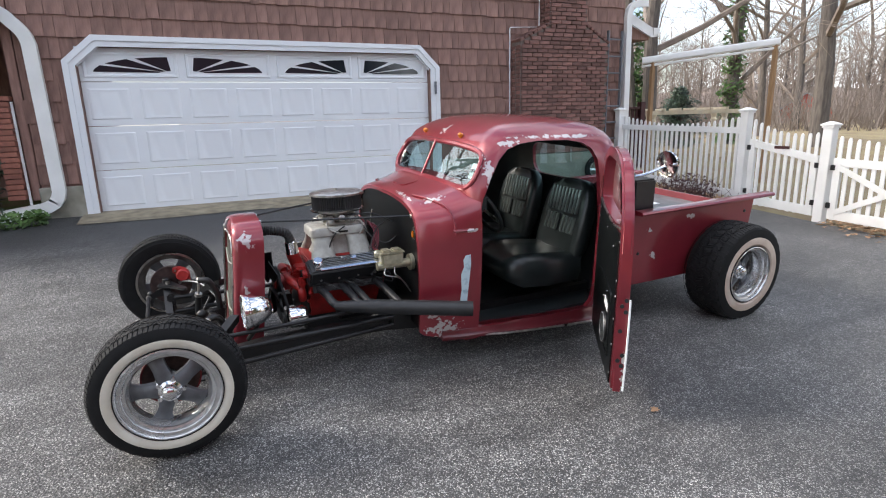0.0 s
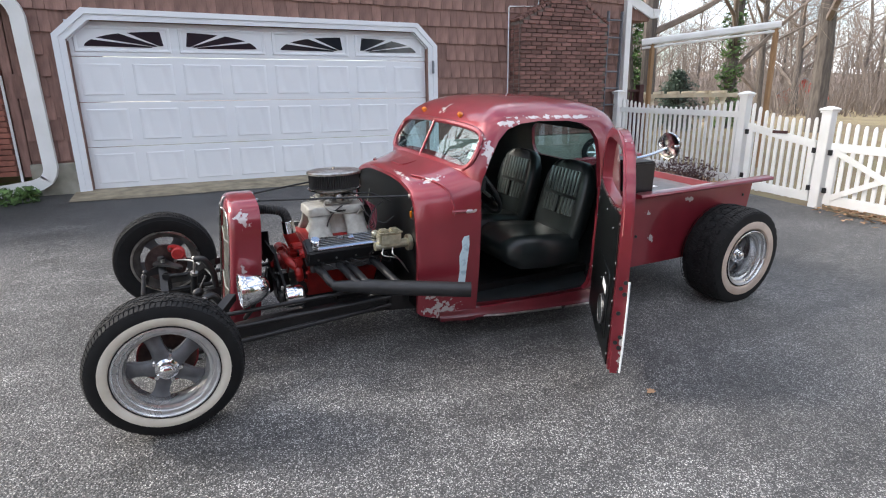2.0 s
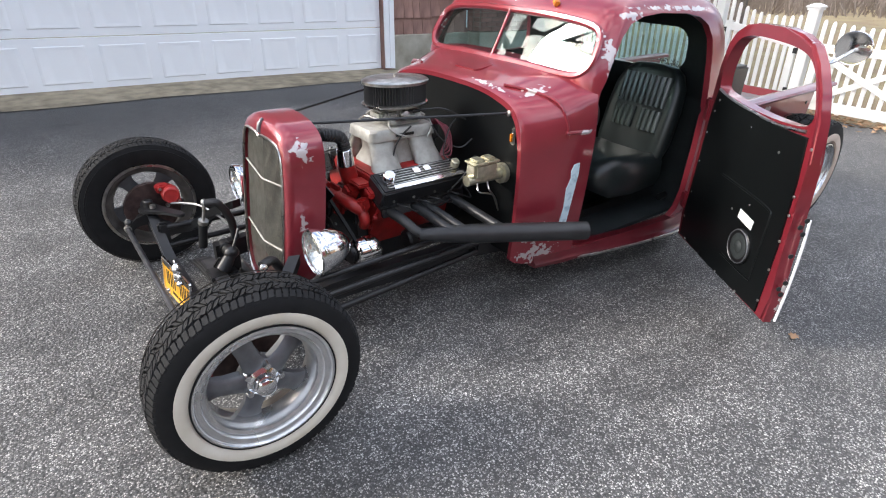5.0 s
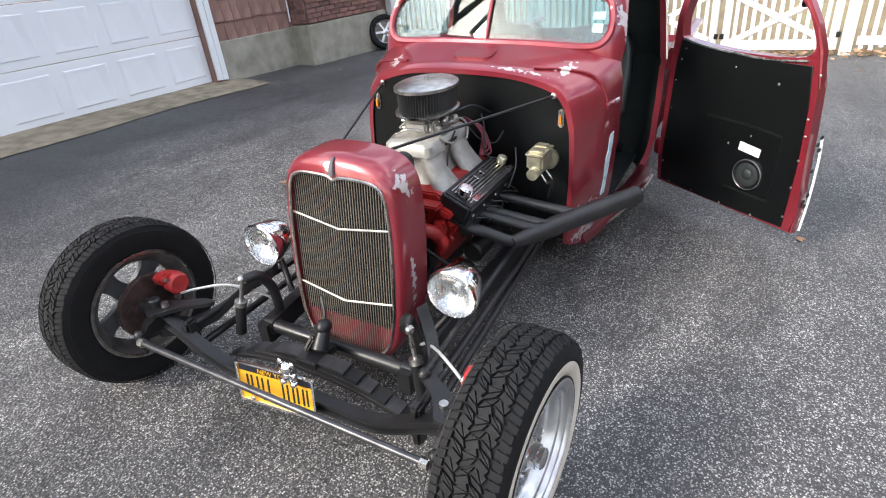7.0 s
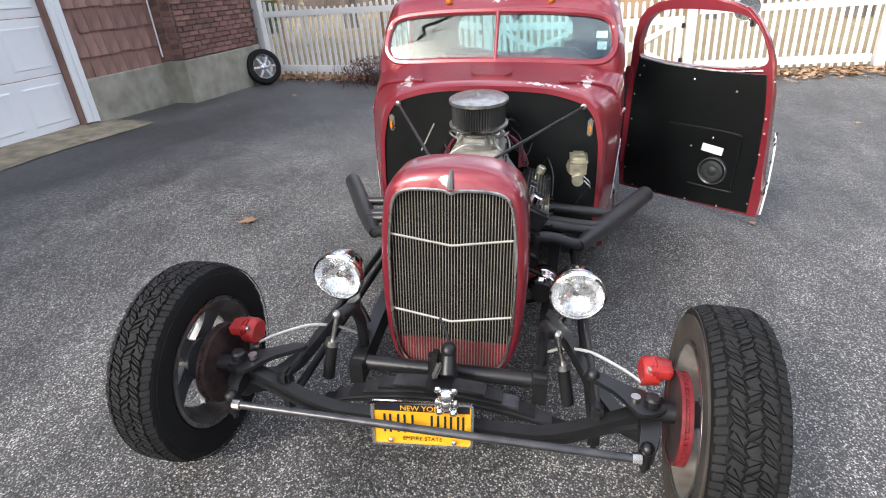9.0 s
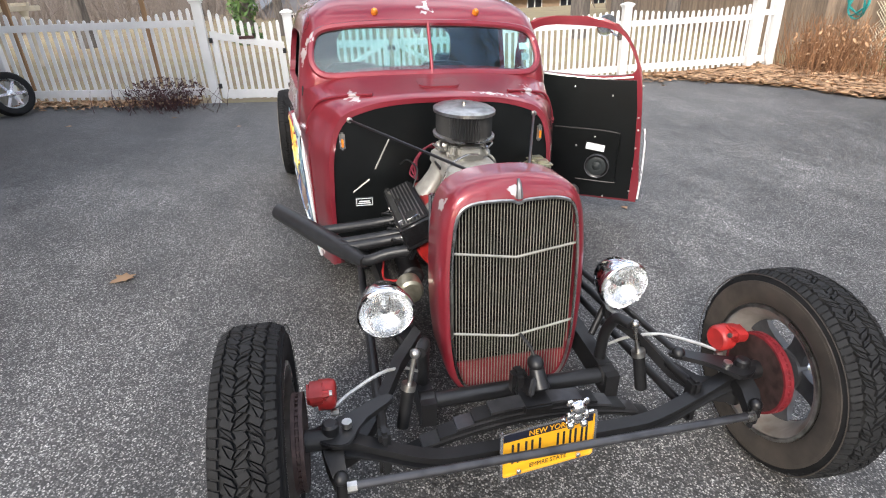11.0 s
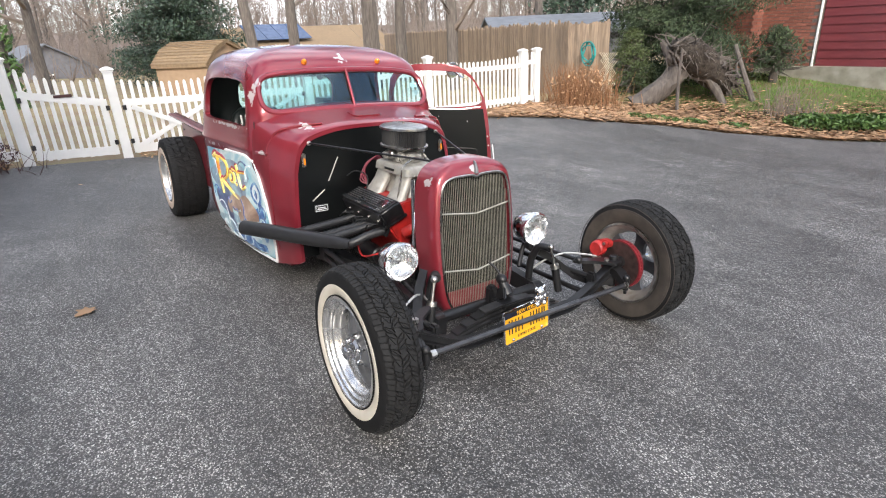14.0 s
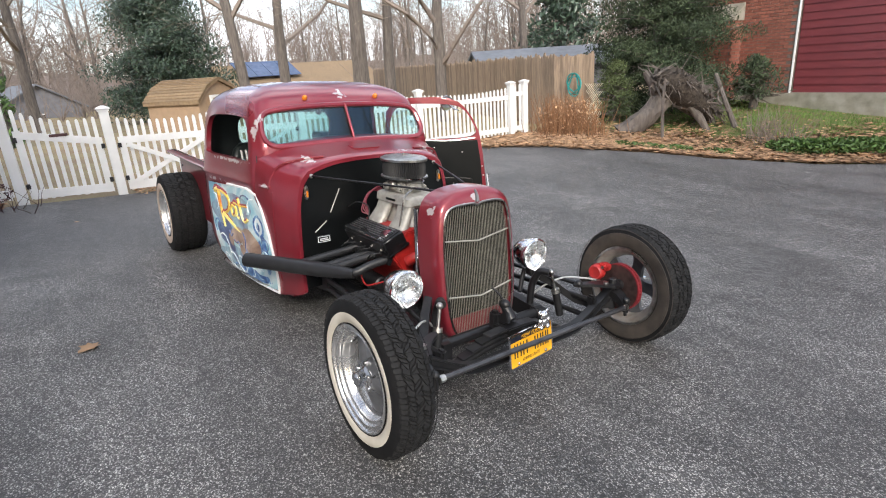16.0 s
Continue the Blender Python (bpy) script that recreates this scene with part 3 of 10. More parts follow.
    for i in range(n):
        for k, (h0, h1) in enumerate(((-0.545, -0.205), (-0.165, 0.165), (0.205, 0.545))):
            a = p * (i + 0.5 * (k % 2))
            z = 0.05 if i % 2 else -0.05
            tl = 0.42 * p * (1 if k != 1 else -1)
            lug([(a, h0 + z), (a + 0.47 * p, h0 - z), (a + 0.47 * p + tl, h1 - z), (a + tl, h1 + z)][:3])
            lug([(a + 0.03 * p, h0 + z + 0.05), (a + 0.44 * p + tl, h1 - z), (a + tl - 0.02 * p, h1 + z)])
            lug([(a + 0.53 * p, h0 - z), (a + 0.97 * p, h0 + z), (a + 0.97 * p + tl, h1 + z), (a + 0.53 * p + tl, h1 - z)])
    n = 96
    p = 2 * math.pi / n
    for i in range(n):
        for sg in (-1, 1):
            e = 0.585 if i % 2 else 0.62
            lug([(p * i, sg * e), (p * (i + 0.86), sg * e), (p * (i + 1.16), sg * (0.93 if i % 3 else 0.89)), (p * (i + 0.3), sg * (0.93 if i % 3 else 0.89))])
    part("tread", bm, M["tread"], wh, smooth=False)
    # whitewall band on the outer side, dusty inner side
    bm = bmesh.new()
    r1 = 0.268 if R < 0.345 else 0.279
    lathe(bm, [(rim_r + 0.003, w * 0.87), (rim_r + 0.022, w * 1.0), (r1 - 0.004, w * 1.022), (r1, w * 1.005), (r1 - 0.012, w * 0.97), (rim_r + 0.022, w * 0.94)], m, 72, closed=True)
    part("whitewall", bm, M["white_rubber"] if x < 1 else M["stained_rubber"], wh, "cream whitewall band")
    bm = bmesh.new()
    lathe(bm, [(rim_r + 0.0075, w * 0.93), (rim_r + 0.0075, w * 0.975), (rim_r + 0.003, w * 0.985), (rim_r + 0.002, w * 0.93)], m, 72, closed=True)
    part("bead_line", bm, M["rubber"], wh)
    bm = bmesh.new()
    lathe(bm, [(rim_r + 0.003, -w * 0.87), (rim_r + 0.022, -w * 1.0), (R * 0.90, -w * 1.01), (R * 0.90, -w * 0.93), (rim_r + 0.022, -w * 0.94)], m, 72, closed=True)
    for rr in (0.62, 0.9):
        rb = rim_r + (R - rim_r) * rr
        lathe(bm, [(rb - 0.002, -w * 1.0), (rb, -w * 1.016), (rb + 0.002, -w * 1.0)], m, 72, caps=False)
    part("inner_sidewall", bm, M["rubber"] if x > 1 or side > 0 else M["dusty_rubber"], wh)
    # five spokes
    for i in range(5):
        a = radians(72 * i + (36 if side < 0 else 20))
        mm = m @ pose(0, 0, 0, 0, 0, math.degrees(a))
        rings = []
        for r, wd, h, th in ((0.03, 0.03, 0.004, 0.03), (0.06, 0.036, 0.004, 0.036), (0.1, 0.031, -0.006, 0.034), (0.135, 0.033, -0.016, 0.03), (0.169, 0.046, -0.024, 0.026)):
            h += spoke_h
            rings.append([mm @ Vector((r, yy * wd, h + zz * th)) for yy, zz in ((-1, -0.6), (-1, 0.1), (-0.6, 0.42), (0, 0.5), (0.6, 0.42), (1, 0.1), (1, -0.6))])
        bm = bmesh.new()
        skin(bm, rings, True, True, True)
        part("spoke", bm, M["spoke"], wh, "grey cast spoke")
    bm = bmesh.new()
    lathe(bm, [(0.07, spoke_h - 0.03), (0.07, spoke_h + 0.006), (0.06, spoke_h + 0.016), (0.034, spoke_h + 0.02)], m, 30)
    part("hub", bm, M["spoke"], wh)
    bm = bmesh.new()
    lathe(bm, [(0.052, spoke_h + 0.014), (0.05, spoke_h + 0.026), (0.04, spoke_h + 0.032), (0.036, spoke_h + 0.034), (0.034, cap_h - 0.022), (0.03, cap_h - 0.02), (0.03, cap_h - 0.008), (0.022, cap_h - 0.002), (0.004, cap_h)], m, 24)
    part("centre_cap", bm, M["chrome"], wh, "chrome centre cap")
    for i in range(5):
        a = radians(72 * i + (0 if side < 0 else 56))
        p = m @ Vector((0.056 * math.cos(a), 0.056 * math.sin(a), spoke_h + 0.0))
        q = m @ Vector((0.056 * math.cos(a), 0.056 * math.sin(a), spoke_h + 0.035))
        bm = bmesh.new()
        rod(bm, p, q, 0.012, 0.0095, 8)
        part("lug_nut", bm, M["chrome"], wh)
    # brake disc behind the spokes, with its rusty vented edge
    bm = bmesh.new()
    lathe(bm, [(0.06, -0.098 - 0.014), (0.126, -0.098 - 0.014), (0.126, -0.098 + 0.012), (0.06, -0.098 + 0.012)], m, 48)
    part("brake_disc", bm, M["disc"], wh)
    bm = bmesh.new()
    lathe(bm, [(0.124, -0.098 - 0.016), (0.132, -0.098 - 0.016), (0.132, -0.098 - 0.006), (0.127, -0.098 - 0.004), (0.127, -0.098 + 0.002), (0.132, -0.098 + 0.004), (0.132, -0.098 + 0.014), (0.124, -0.098 + 0.014)], m, 60, closed=True)
    part("disc_edge", bm, M["disc_edge"] if side < 0 else M["disc"], wh, "vented disc edge")
    if x < 1:
        bm = bmesh.new()
        for k in range(44):
            a = 2 * math.pi * k / 44
            box(bm, m @ Vector((0.1285 * math.cos(a), 0.1285 * math.sin(a), -0.099)), (0.006, 0.006, 0.009), 0.0, m.to_3x3().to_4x4() @ pose(0, 0, 0, 0, 0, math.degrees(a)))
        tagged(part("vent_vane", bm, M["disc_edge"] if side < 0 else M["disc"], wh, smooth=False), kind="stuff")
    return wh


for sd in (-1, 1):
    wheel(-0.002 if sd < 0 else 0.03, sd, 0.317 if sd < 0 else 0.311, 0.331, 0.09 if sd < 0 else 0.081, 0.82 if sd < 0 else 0.825, 0.018, 0.092, "front wheel with cream whitewall tyre and grey five-spoke rim", -3.0 if sd < 0 else -0.9)
    wheel(3.815 if sd < 0 else 3.79, sd, 0.312, 0.361, 0.148 if sd < 0 else 0.142, 0.862 if sd < 0 else 0.735, 0.035, 0.10, "wide rear wheel with cream whitewall tyre and grey five-spoke rim")


def loop_half(section):
    """Mirror a half section of (y, z), listed from the sill to the crown, into a whole arch."""
    left = [(-y, z) for y, z in section]
    return left + [(y, z) for y, z in section[::-1]][1:]


def dense(section, per=3):
    return [(p.x, p.y) for p in spline([(y, z, 0) for y, z in section], per)]


COWL = [
    (1.372, [(.553, .18), (.56, .35), (.56, .55), (.552, .72), (.54, .79), (.515, .87), (.465, .925), (.38, .955), (.28, .975), (.15, .985), (0, .987)]),
    (1.39, [(.566, .165), (.574, .35), (.574, .55), (.566, .72), (.554, .80), (.528, .882), (.475, .938), (.385, .968), (.285, .987), (.15, .997), (0, .999)]),
    (1.44, [(.578, .15), (.59, .35), (.59, .55), (.584, .72), (.572, .805), (.548, .888), (.49, .945), (.4, .976), (.29, .996), (.15, 1.006), (0, 1.008)]),
    (1.50, [(.59, .14), (.612, .35), (.618, .55), (.618, .735), (.606, .82), (.58, .90), (.52, .957), (.42, .99), (.295, 1.009), (.15, 1.02), (0, 1.024)]),
    (1.57, [(.605, .12), (.635, .35), (.644, .55), (.648, .745), (.64, .832), (.615, .913), (.555, .97), (.445, 1.006), (.305, 1.026), (.15, 1.038), (0, 1.042)]),
    (1.66, [(.62, .10), (.65, .35), (.66, .55), (.665, .75), (.66, .84), (.645, .925), (.595, .99), (.475, 1.033), (.32, 1.052), (.15, 1.06), (0, 1.063)]),
    (1.735, [(.632, .10), (.66, .35), (.67, .55), (.674, .75), (.67, .84), (.659, .93), (.63, 1.0), (.5, 1.055), (.33, 1.078), (.15, 1.085), (0, 1.088)]),
]
bm = bmesh.new()
outer, inner = [], []
for x, sec in COWL:
    s = loop_half(dense(sec))
    outer.append([Vector((x, y, z)) for y, z in s])
    inner.append([Vector((x, y * (1 - 0.022 / 0.6), z - (0.022 if z > 0.3 else 0))) for y, z in s])
a = skin(bm, outer, False)
b = skin(bm, inner, False, mi=1)
for r0, r1 in ((a[0], b[0]), (a[-1], b[-1])):
    for i in range(len(r0) - 1):
        bm.faces.new((r0[i], r0[i + 1], r1[i + 1], r1[i]))
for i in range(len(a) - 1):
    for k in (0, -1):
        bm.faces.new((a[i][k], a[i + 1][k], b[i + 1][k], b[i][k]))
part("cowl", bm, [M["paint"], M["black_in"]], car, "red cowl with worn pale primer patches")

bm = bmesh.new()
sec = loop_half(dense([(y * 0.972, max(z - 0.022, 0.2)) for y, z in COWL[0][1]]))
slab(bm, [(y, z) for y, z in sec], plane_m((1.382, 0, 0), (0, 1, 0), (0, 0, 1)), 0.012)
part("firewall", bm, M["black_panel"], car, "flat black firewall panel")

# cab: rings from the sill up to the roof. z, windscreen x, corner x, half widths front, middle, rear, back x
CAB = [
    (0.125, 1.70, 1.70, .615, .672, .68, 2.85), (0.17, 1.70, 1.70, .628, .688, .70, 2.86), (0.25, 1.70, 1.70, .642, .704, .725, 2.87), (0.35, 1.70, 1.70, .655, .714, .74, 2.885), (0.60, 1.70, 1.70, .665, .712, .742, 2.895), (0.80, 1.70, 1.70, .670, .71, .738, 2.90),
    (0.815, 1.70, 1.70, .677, .717, .745, 2.905), (0.83, 1.70, 1.70, .677, .717, .745, 2.905), (0.845, 1.70, 1.70, .668, .707, .735, 2.90),
    (0.95, 1.67, 1.70, .660, .699, .722, 2.90), (1.03, 1.645, 1.70, .650, .69, .71, 2.895), (1.06, 1.652, 1.705, .645, .686, .706, 2.89), (1.12, 1.682, 1.73, .637, .68, .698, 2.885), (1.20, 1.722, 1.775, .622, .668, .683, 2.87),
    (1.27, 1.757, 1.815, .603, .652, .662, 2.845), (1.305, 1.775, 1.835, .588, .638, .646, 2.825), (1.325, 1.790, 1.852, .576, .626, .634, 2.81), (1.35, 1.818, 1.885, .552, .604, .612, 2.785), (1.38, 1.862, 1.93, .51, .566, .572, 2.74),
    (1.41, 1.93, 2.0, .44, .497, .50, 2.66), (1.43, 2.01, 2.07, .35, .40, .40, 2.57), (1.445, 2.13, 2.17, .20, .24, .24, 2.44),
]


def cab_ring(z, xf, xc, wf, wm, wr, xb, t=0.0):
    """Half plan from the windscreen's middle round to the back's middle, then mirrored."""
    u = wf / 0.66
    k = 0.05 * min(1, wr / 0.5)
    h = [(xf, 0), (xf + (xc - xf) * 0.2, wf * 0.4), (xf + (xc - xf) * 0.55, wf * 0.72), (xc - 0.01, wf * 0.9), (xc + 0.045 * u, wf * 0.99), (xc + 0.14 * u, wf + (wm - wf) * 0.4), ((xc + xb) * 0.5 - 0.05, wm),
         (xb - 0.32 * min(1, wr / 0.5), wr), (xb - 0.15 * min(1, wr / 0.5), wr * 0.975), (xb - k, wr * 0.87), (xb - 0.012, wr * 0.66), (xb, wr * 0.35), (xb, 0)]
    cx = (xf + xb) / 2
    pts = spline([(x, y, 0) for x, y in h], 5)
    pts = pts + [Vector((p.x, -p.y, 0)) for p in pts[-2:0:-1]]
    out = []
    for p in pts:
        x, y = p.x, p.y
        if t:
            d = Vector((x - cx, y * 1.0))
            ln = max(d.length, 1e-4)
            x, y = x - d.x / ln * min(t * 1.2, ln * 0.4), y - d.y / ln * min(t * 1.2, ln * 0.4)
        out.append(Vector((x, y, z)))
    return out


bm = bmesh.new()
o = skin(bm, [cab_ring(*r) for r in CAB], True)
i_ = skin(bm, [cab_ring(*((r[0] if r[0] < 1.2 else r[0] - 0.028 * ramp01(r[0], 1.2, 1.4)),) + r[1:], t=0.03) for r in CAB], True, mi=1)
n = len(o[0])
for k in range(n):
    j = (k + 1) % n
    bm.faces.new((o[0][k], o[0][j], i_[0][j], i_[0][k]))
top = bm.verts.new((2.29, 0, 1.449))
low = bm.verts.new((2.29, 0, 1.419))
for k in range(n):
    j = (k + 1) % n
    bm.faces.new((o[-1][k], o[-1][j], top))
    f = bm.faces.new((i_[-1][k], i_[-1][j], low))
    f.material_index = 1
cab = part("cab", bm, [M["paint"], M["black_in"]], car, "rounded red cab shell with worn edges", angle=50)

DOOR_OPEN = [(1.668, .19), (1.675, .4), (1.695, .62), (1.72, .84), (1.75, 1.0), (1.80, 1.11), (1.865, 1.215), (1.93, 1.275), (2.02, 1.305), (2.15, 1.318), (2.35, 1.315), (2.46, 1.298), (2.53, 1.26), (2.572, 1.19), (2.585, 1.08), (2.59, .8), (2.585, .4), (2.575, .23), (2.55, .19)]
WIN_R = smooth2([(1.815, .985), (1.83, 1.10), (1.875, 1.185), (1.96, 1.228), (2.2, 1.238), (2.48, 1.228), (2.575, 1.19), (2.615, 1.10), (2.615, 1.0), (2.57, .965), (2.2, .96), (1.87, .962)])
WIND = smooth2([(0, 1.064), (.25, 1.061), (.45, 1.052), (.545, 1.06), (.588, 1.11), (.582, 1.19), (.55, 1.243), (.46, 1.268), (.25, 1.284), (0, 1.288), (-.25, 1.284), (-.46, 1.268), (-.55, 1.243), (-.582, 1.19), (-.588, 1.11), (-.545, 1.06), (-.45, 1.052), (-.25, 1.061)])
REAR = rounded(0.80, 0.25, 0.09, 6, 0.0, 1.08)
cuts = []
for outline, m, d in ((DOOR_OPEN, plane_m((0, -0.45, 0), (1, 0, 0), (0, 0, 1)), 0.6), (WIN_R, plane_m((0, 1.0, 0), (1, 0, 0), (0, 0, 1)), 0.55),
                      (WIND, plane_m((1.5, 0, 0), (0, 1, 0), (0, 0, 1)), 0.5), (REAR, plane_m((2.7, 0, 0), (0, 1, 0), (0, 0, 1)), 0.4),
                      ([(-.6, .12), (.6, .12), (.6, .86), (-.6, .86)], plane_m((1.5, 0, 0), (0, 1, 0), (0, 0, 1)), 0.5)):
    bm = bmesh.new()
    slab(bm, outline, m, d)
    cuts.append(bm)
carve(cab, cuts)


def front_x(y, z):
    """Outer face of the windscreen surround."""
    rows = [r for r in CAB if r[0] >= 0.95]
    for p, q in zip(rows, rows[1:]):
        if p[0] <= z <= q[0]:
            t = (z - p[0]) / (q[0] - p[0])
            xf, xc, wf = (p[i] + (q[i] - p[i]) * t for i in (1, 2, 3))
            u = min(abs(y) / wf, 1.0)
            return xf + (xc - xf) * (0.5 * u + 0.45 * u * u)
    return rows[-1][1]


def side_w(x, z):
    """Half width of the cab's side at x and height z."""
    for p, q in zip(CAB, CAB[1:]):
        if p[0] <= z <= q[0]:
            t = (z - p[0]) / (q[0] - p[0])
            xf, xc, wf, wm, wr, xb = (p[i] + (q[i] - p[i]) * t for i in range(1, 7))
            pts = [(xc + 0.045, wf * 0.99), (xc + 0.14, wf + (wm - wf) * 0.4), ((xc + xb) * 0.5 - 0.05, wm), (xb - 0.32, wr), (xb - 0.15, wr * 0.975)]
            for (x0, w0), (x1, w1) in zip(pts, pts[1:]):
                if x <= x1:
                    return w0 + (w1 - w0) * max(-0.5, (x - x0) / (x1 - x0))
            return wr * 0.95
    return 0.7


def cowl_w(x, z):
    for (x0, s0), (x1, s1) in zip(COWL, COWL[1:]):
        if x0 <= x <= x1:
            t = (x - x0) / (x1 - x0)
            ws = []
            for s in (s0, s1):
                for (ya, za), (yb, zb) in zip(s, s[1:]):
                    if za <= z <= zb:
                        ws.append(ya + (yb - ya) * (z - za) / (zb - za))
                        break
                else:
                    ws.append(s[0][0])
            return ws[0] + (ws[1] - ws[0]) * t
    return None


def body_w(x, z):
    w = cowl_w(x, z) if x < 1.70 else None
    return w if w else side_w(x, z)


# windscreen: rubber-red frame, centre bar, two panes
bm = bmesh.new()
ring = [(front_x(y, z), y, z) for y, z in WIND]
rings = []
nn = len(ring)
for k in range(nn):
    p = Vector(ring[k])
    d = (Vector(ring[(k + 1) % nn]) - Vector(ring[k - 1])).normalized()
    out = d.cross(Vector((1, 0, -0.4))).normalized()
    fw = out.cross(d)
    if fw.x > 0:
        fw = -fw
    rings.append([p + out * u + fw * v for u, v in ((-0.014, -0.012), (-0.014, 0.006), (-0.004, 0.013), (0.012, 0.012), (0.02, 0.002), (0.012, -0.012))])
rows = skin(bm, rings, True)
for k in range(6):
    bm.faces.new((rows[-1][k], rows[-1][(k + 1) % 6], rows[0][(k + 1) % 6], rows[0][k]))
part("windscreen_frame", bm, M["paint"], car)
bm = bmesh.new()
rod(bm, (front_x(0, 1.06) - 0.006, 0, 1.058), (front_x(0, 1.29) - 0.006, 0, 1.292), 0.0095, n=10)
part("windscreen_bar", bm, M["paint"], car)
for sd in (-1, 1):
    half = [(y, z) for y, z in WIND if y * sd >= -1e-6]
    half = [(y, z) for y, z in half]
    cy, cz = sd * 0.28, 1.165
    half.sort(key=lambda q: math.atan2(q[1] - cz, q[0] - cy))
    bm = bmesh.new()
    f0 = [bm.verts.new((front_x(y, z) + 0.006, y, z)) for y, z in half]
    f1 = [bm.verts.new((front_x(y, z) + 0.010, y, z)) for y, z in half]
    c0, c1 = bm.verts.new((front_x(cy, cz) + 0.006, cy, cz)), bm.verts.new((front_x(cy, cz) + 0.010, cy, cz))
    for k in range(len(half)):
        j = (k + 1) % len(half)
        bm.faces.new((f0[k], f0[j], c0)), bm.faces.new((f1[j], f1[k], c1)), bm.faces.new((f0[k], f0[j], f1[j], f1[k]))
    pane = part("windscreen_pane", bm, M["glass"], car)
    pane.visible_shadow = False
bm = bmesh.new()
slab(bm, rounded(0.83, 0.28, 0.10, 6, 0, 1.08), plane_m((2.872, 0, 0), (0, 1, 0), (0, 0, 1)), 0.004)
rw = part("rear_window_pane", bm, M["glass"], car)
rw.visible_shadow = False
# inspection stickers on the glass
for yy, zz, w, h, mm in ((-0.525, 1.175, 0.055, 0.035, "sticker"), (-0.528, 1.125, 0.045, 0.04, "white_cable")):
    bm = bmesh.new()
    x0 = front_x(yy, zz)
    box(bm, (x0 + 0.013, yy, zz), (0.001, w, h), rot=pose(0, 0, 0, 0, 27, 0))
    part("window_sticker", bm, M[mm], car, "small pale window sticker")

# roof marker lamps
for sd in (-1, 1):
    bm = bmesh.new()
    lathe(bm, [(0.018, 0), (0.018, 0.01), (0.013, 0.022), (0.005, 0.028)], axis_matrix((1.812, sd * 0.263, 1.335), (-0.8, 0, 0.6)), 14)
    part("marker_lamp", bm, M["amber"], car, "small amber roof lamp")

# sill and running edge with a bright strip
for sd in (-1, 1):
    bm = bmesh.new()
    rings = []
    for x in (1.50, 1.66, 1.8, 2.0, 2.2, 2.4, 2.56, 2.72):
        w = body_w(x, 0.16)
        w -= 0.034 * (sd > 0)  # the right sill is tucked in under the artwork
        w += 0.045 * max(0.0, x - 1.7) * (sd < 0)
        fall = 0.03 * max(0.0, x - 1.7) * (sd < 0)
        rings.append([Vector((x, sd * yy, zz - (fall if zz < 0.18 else 0.0))) for yy, zz in ((w - 0.05, 0.19), (w - 0.004, 0.19), (w + 0.008, 0.178), (w + 0.010, 0.155), (w + 0.024, 0.14), (w + 0.022, 0.122), (w - 0.05, 0.118))])
    skin(bm, rings, True, True, True)
    part("sill", bm, M["dark_paint"], car)
    bm = bmesh.new()
    tube(bm, [(x, sd * (body_w(x, 0.16) + (0.024 + 0.045 * (x - 1.7) if sd < 0 else 0.004)), 0.128 - 0.03 * (x - 1.7) * (sd < 0)) for x in (1.72, 1.9, 2.1, 2.3, 2.5, 2.62)], 0.008, 8)
    part("sill_trim", bm, M["chrome_worn"], car, "scuffed bright sill edge")
bm = bmesh.new()
box(bm, (2.25, 0, 0.165), (1.2, 1.22, 0.02))
part("cab_floor", bm, M["black_in"], car)
# pale strip left of old artwork on the cowl, by the door opening
bm = bmesh.new()
pts = [(1.60, .36), (1.645, .36), (1.664, .62), (1.66, .675), (1.63, .67), (1.617, .64), (1.622, .60), (1.605, .55), (1.61, .45)]
f0 = [bm.verts.new((x, -body_w(x, z) - 0.004, z)) for x, z in pts]
f1 = [bm.verts.new((x, -body_w(x, z) + 0.002, z)) for x, z in pts]
bm.faces.new(f0), bm.faces.new(f1[::-1])
for k in range(len(pts)):
    j = (k + 1) % len(pts)
    bm.faces.new((f0[k], f0[j], f1[j], f1[k]))
part("artwork_remnant", bm, material("pale_blue_paint", (0.55, 0.68, 0.74), (0.2, 0.33, 0.42), rough=0.4, scale=26, spread=(0.3, 0.45)), car, "pale blue strip of painted artwork", smooth=False)

# door seams on the closed right side
bm = bmesh.new()
seam = [(x, z) for x, z in DOOR_OPEN if z < 1.05]
seam = [(1.668, .16)] + [p for p in seam if p[0] < 2]
tube(bm, [(x - 0.02, body_w(x - 0.02, z) + 0.0005, z) for x, z in seam], 0.0035, 6)
part("door_seam", bm, M["black_in"], car)
# hinge seam down the right cowl
bm = bmesh.new()
tube(bm, [(1.545 + 0.04 * (0.8 - z), cowl_w(1.545 + 0.04 * (0.8 - z), z) + 0.001, z) for z in (0.80, 0.66, 0.5, 0.34, 0.22)], 0.0045, 6)
part("cowl_seam", bm, M["paint"], car)
# cowl moulding lines
for sd in (-1, 1):
    bm = bmesh.new()
    tube(bm, [(x, sd * (body_w(x, 0.823) + 0.001), 0.823 - 0.00 * x) for x in (1.56, 1.6, 1.64, 1.68)], 0.010, 8)
    part("belt_moulding", bm, M["paint"], car)
    bm = bmesh.new()
    tube(bm, [(1.575, sd * body_w(1.575, 0.80), 0.80), (1.57, sd * (body_w(1.57, 0.87)), 0.87), (1.545, sd * 0.575, 0.955), (1.50, sd * 0.46, 0.985), (1.44, sd * 0.33, 0.998)], 0.007, 8)
    part("cowl_bead", bm, M["paint"], car)
bm = bmesh.new()
slab(bm, rounded(0.2, 0.13, 0.03), plane_m((1.53, 0, 1.035), (0, 1, 0), (-1, 0, -0.17)), -0.012, 0.005)
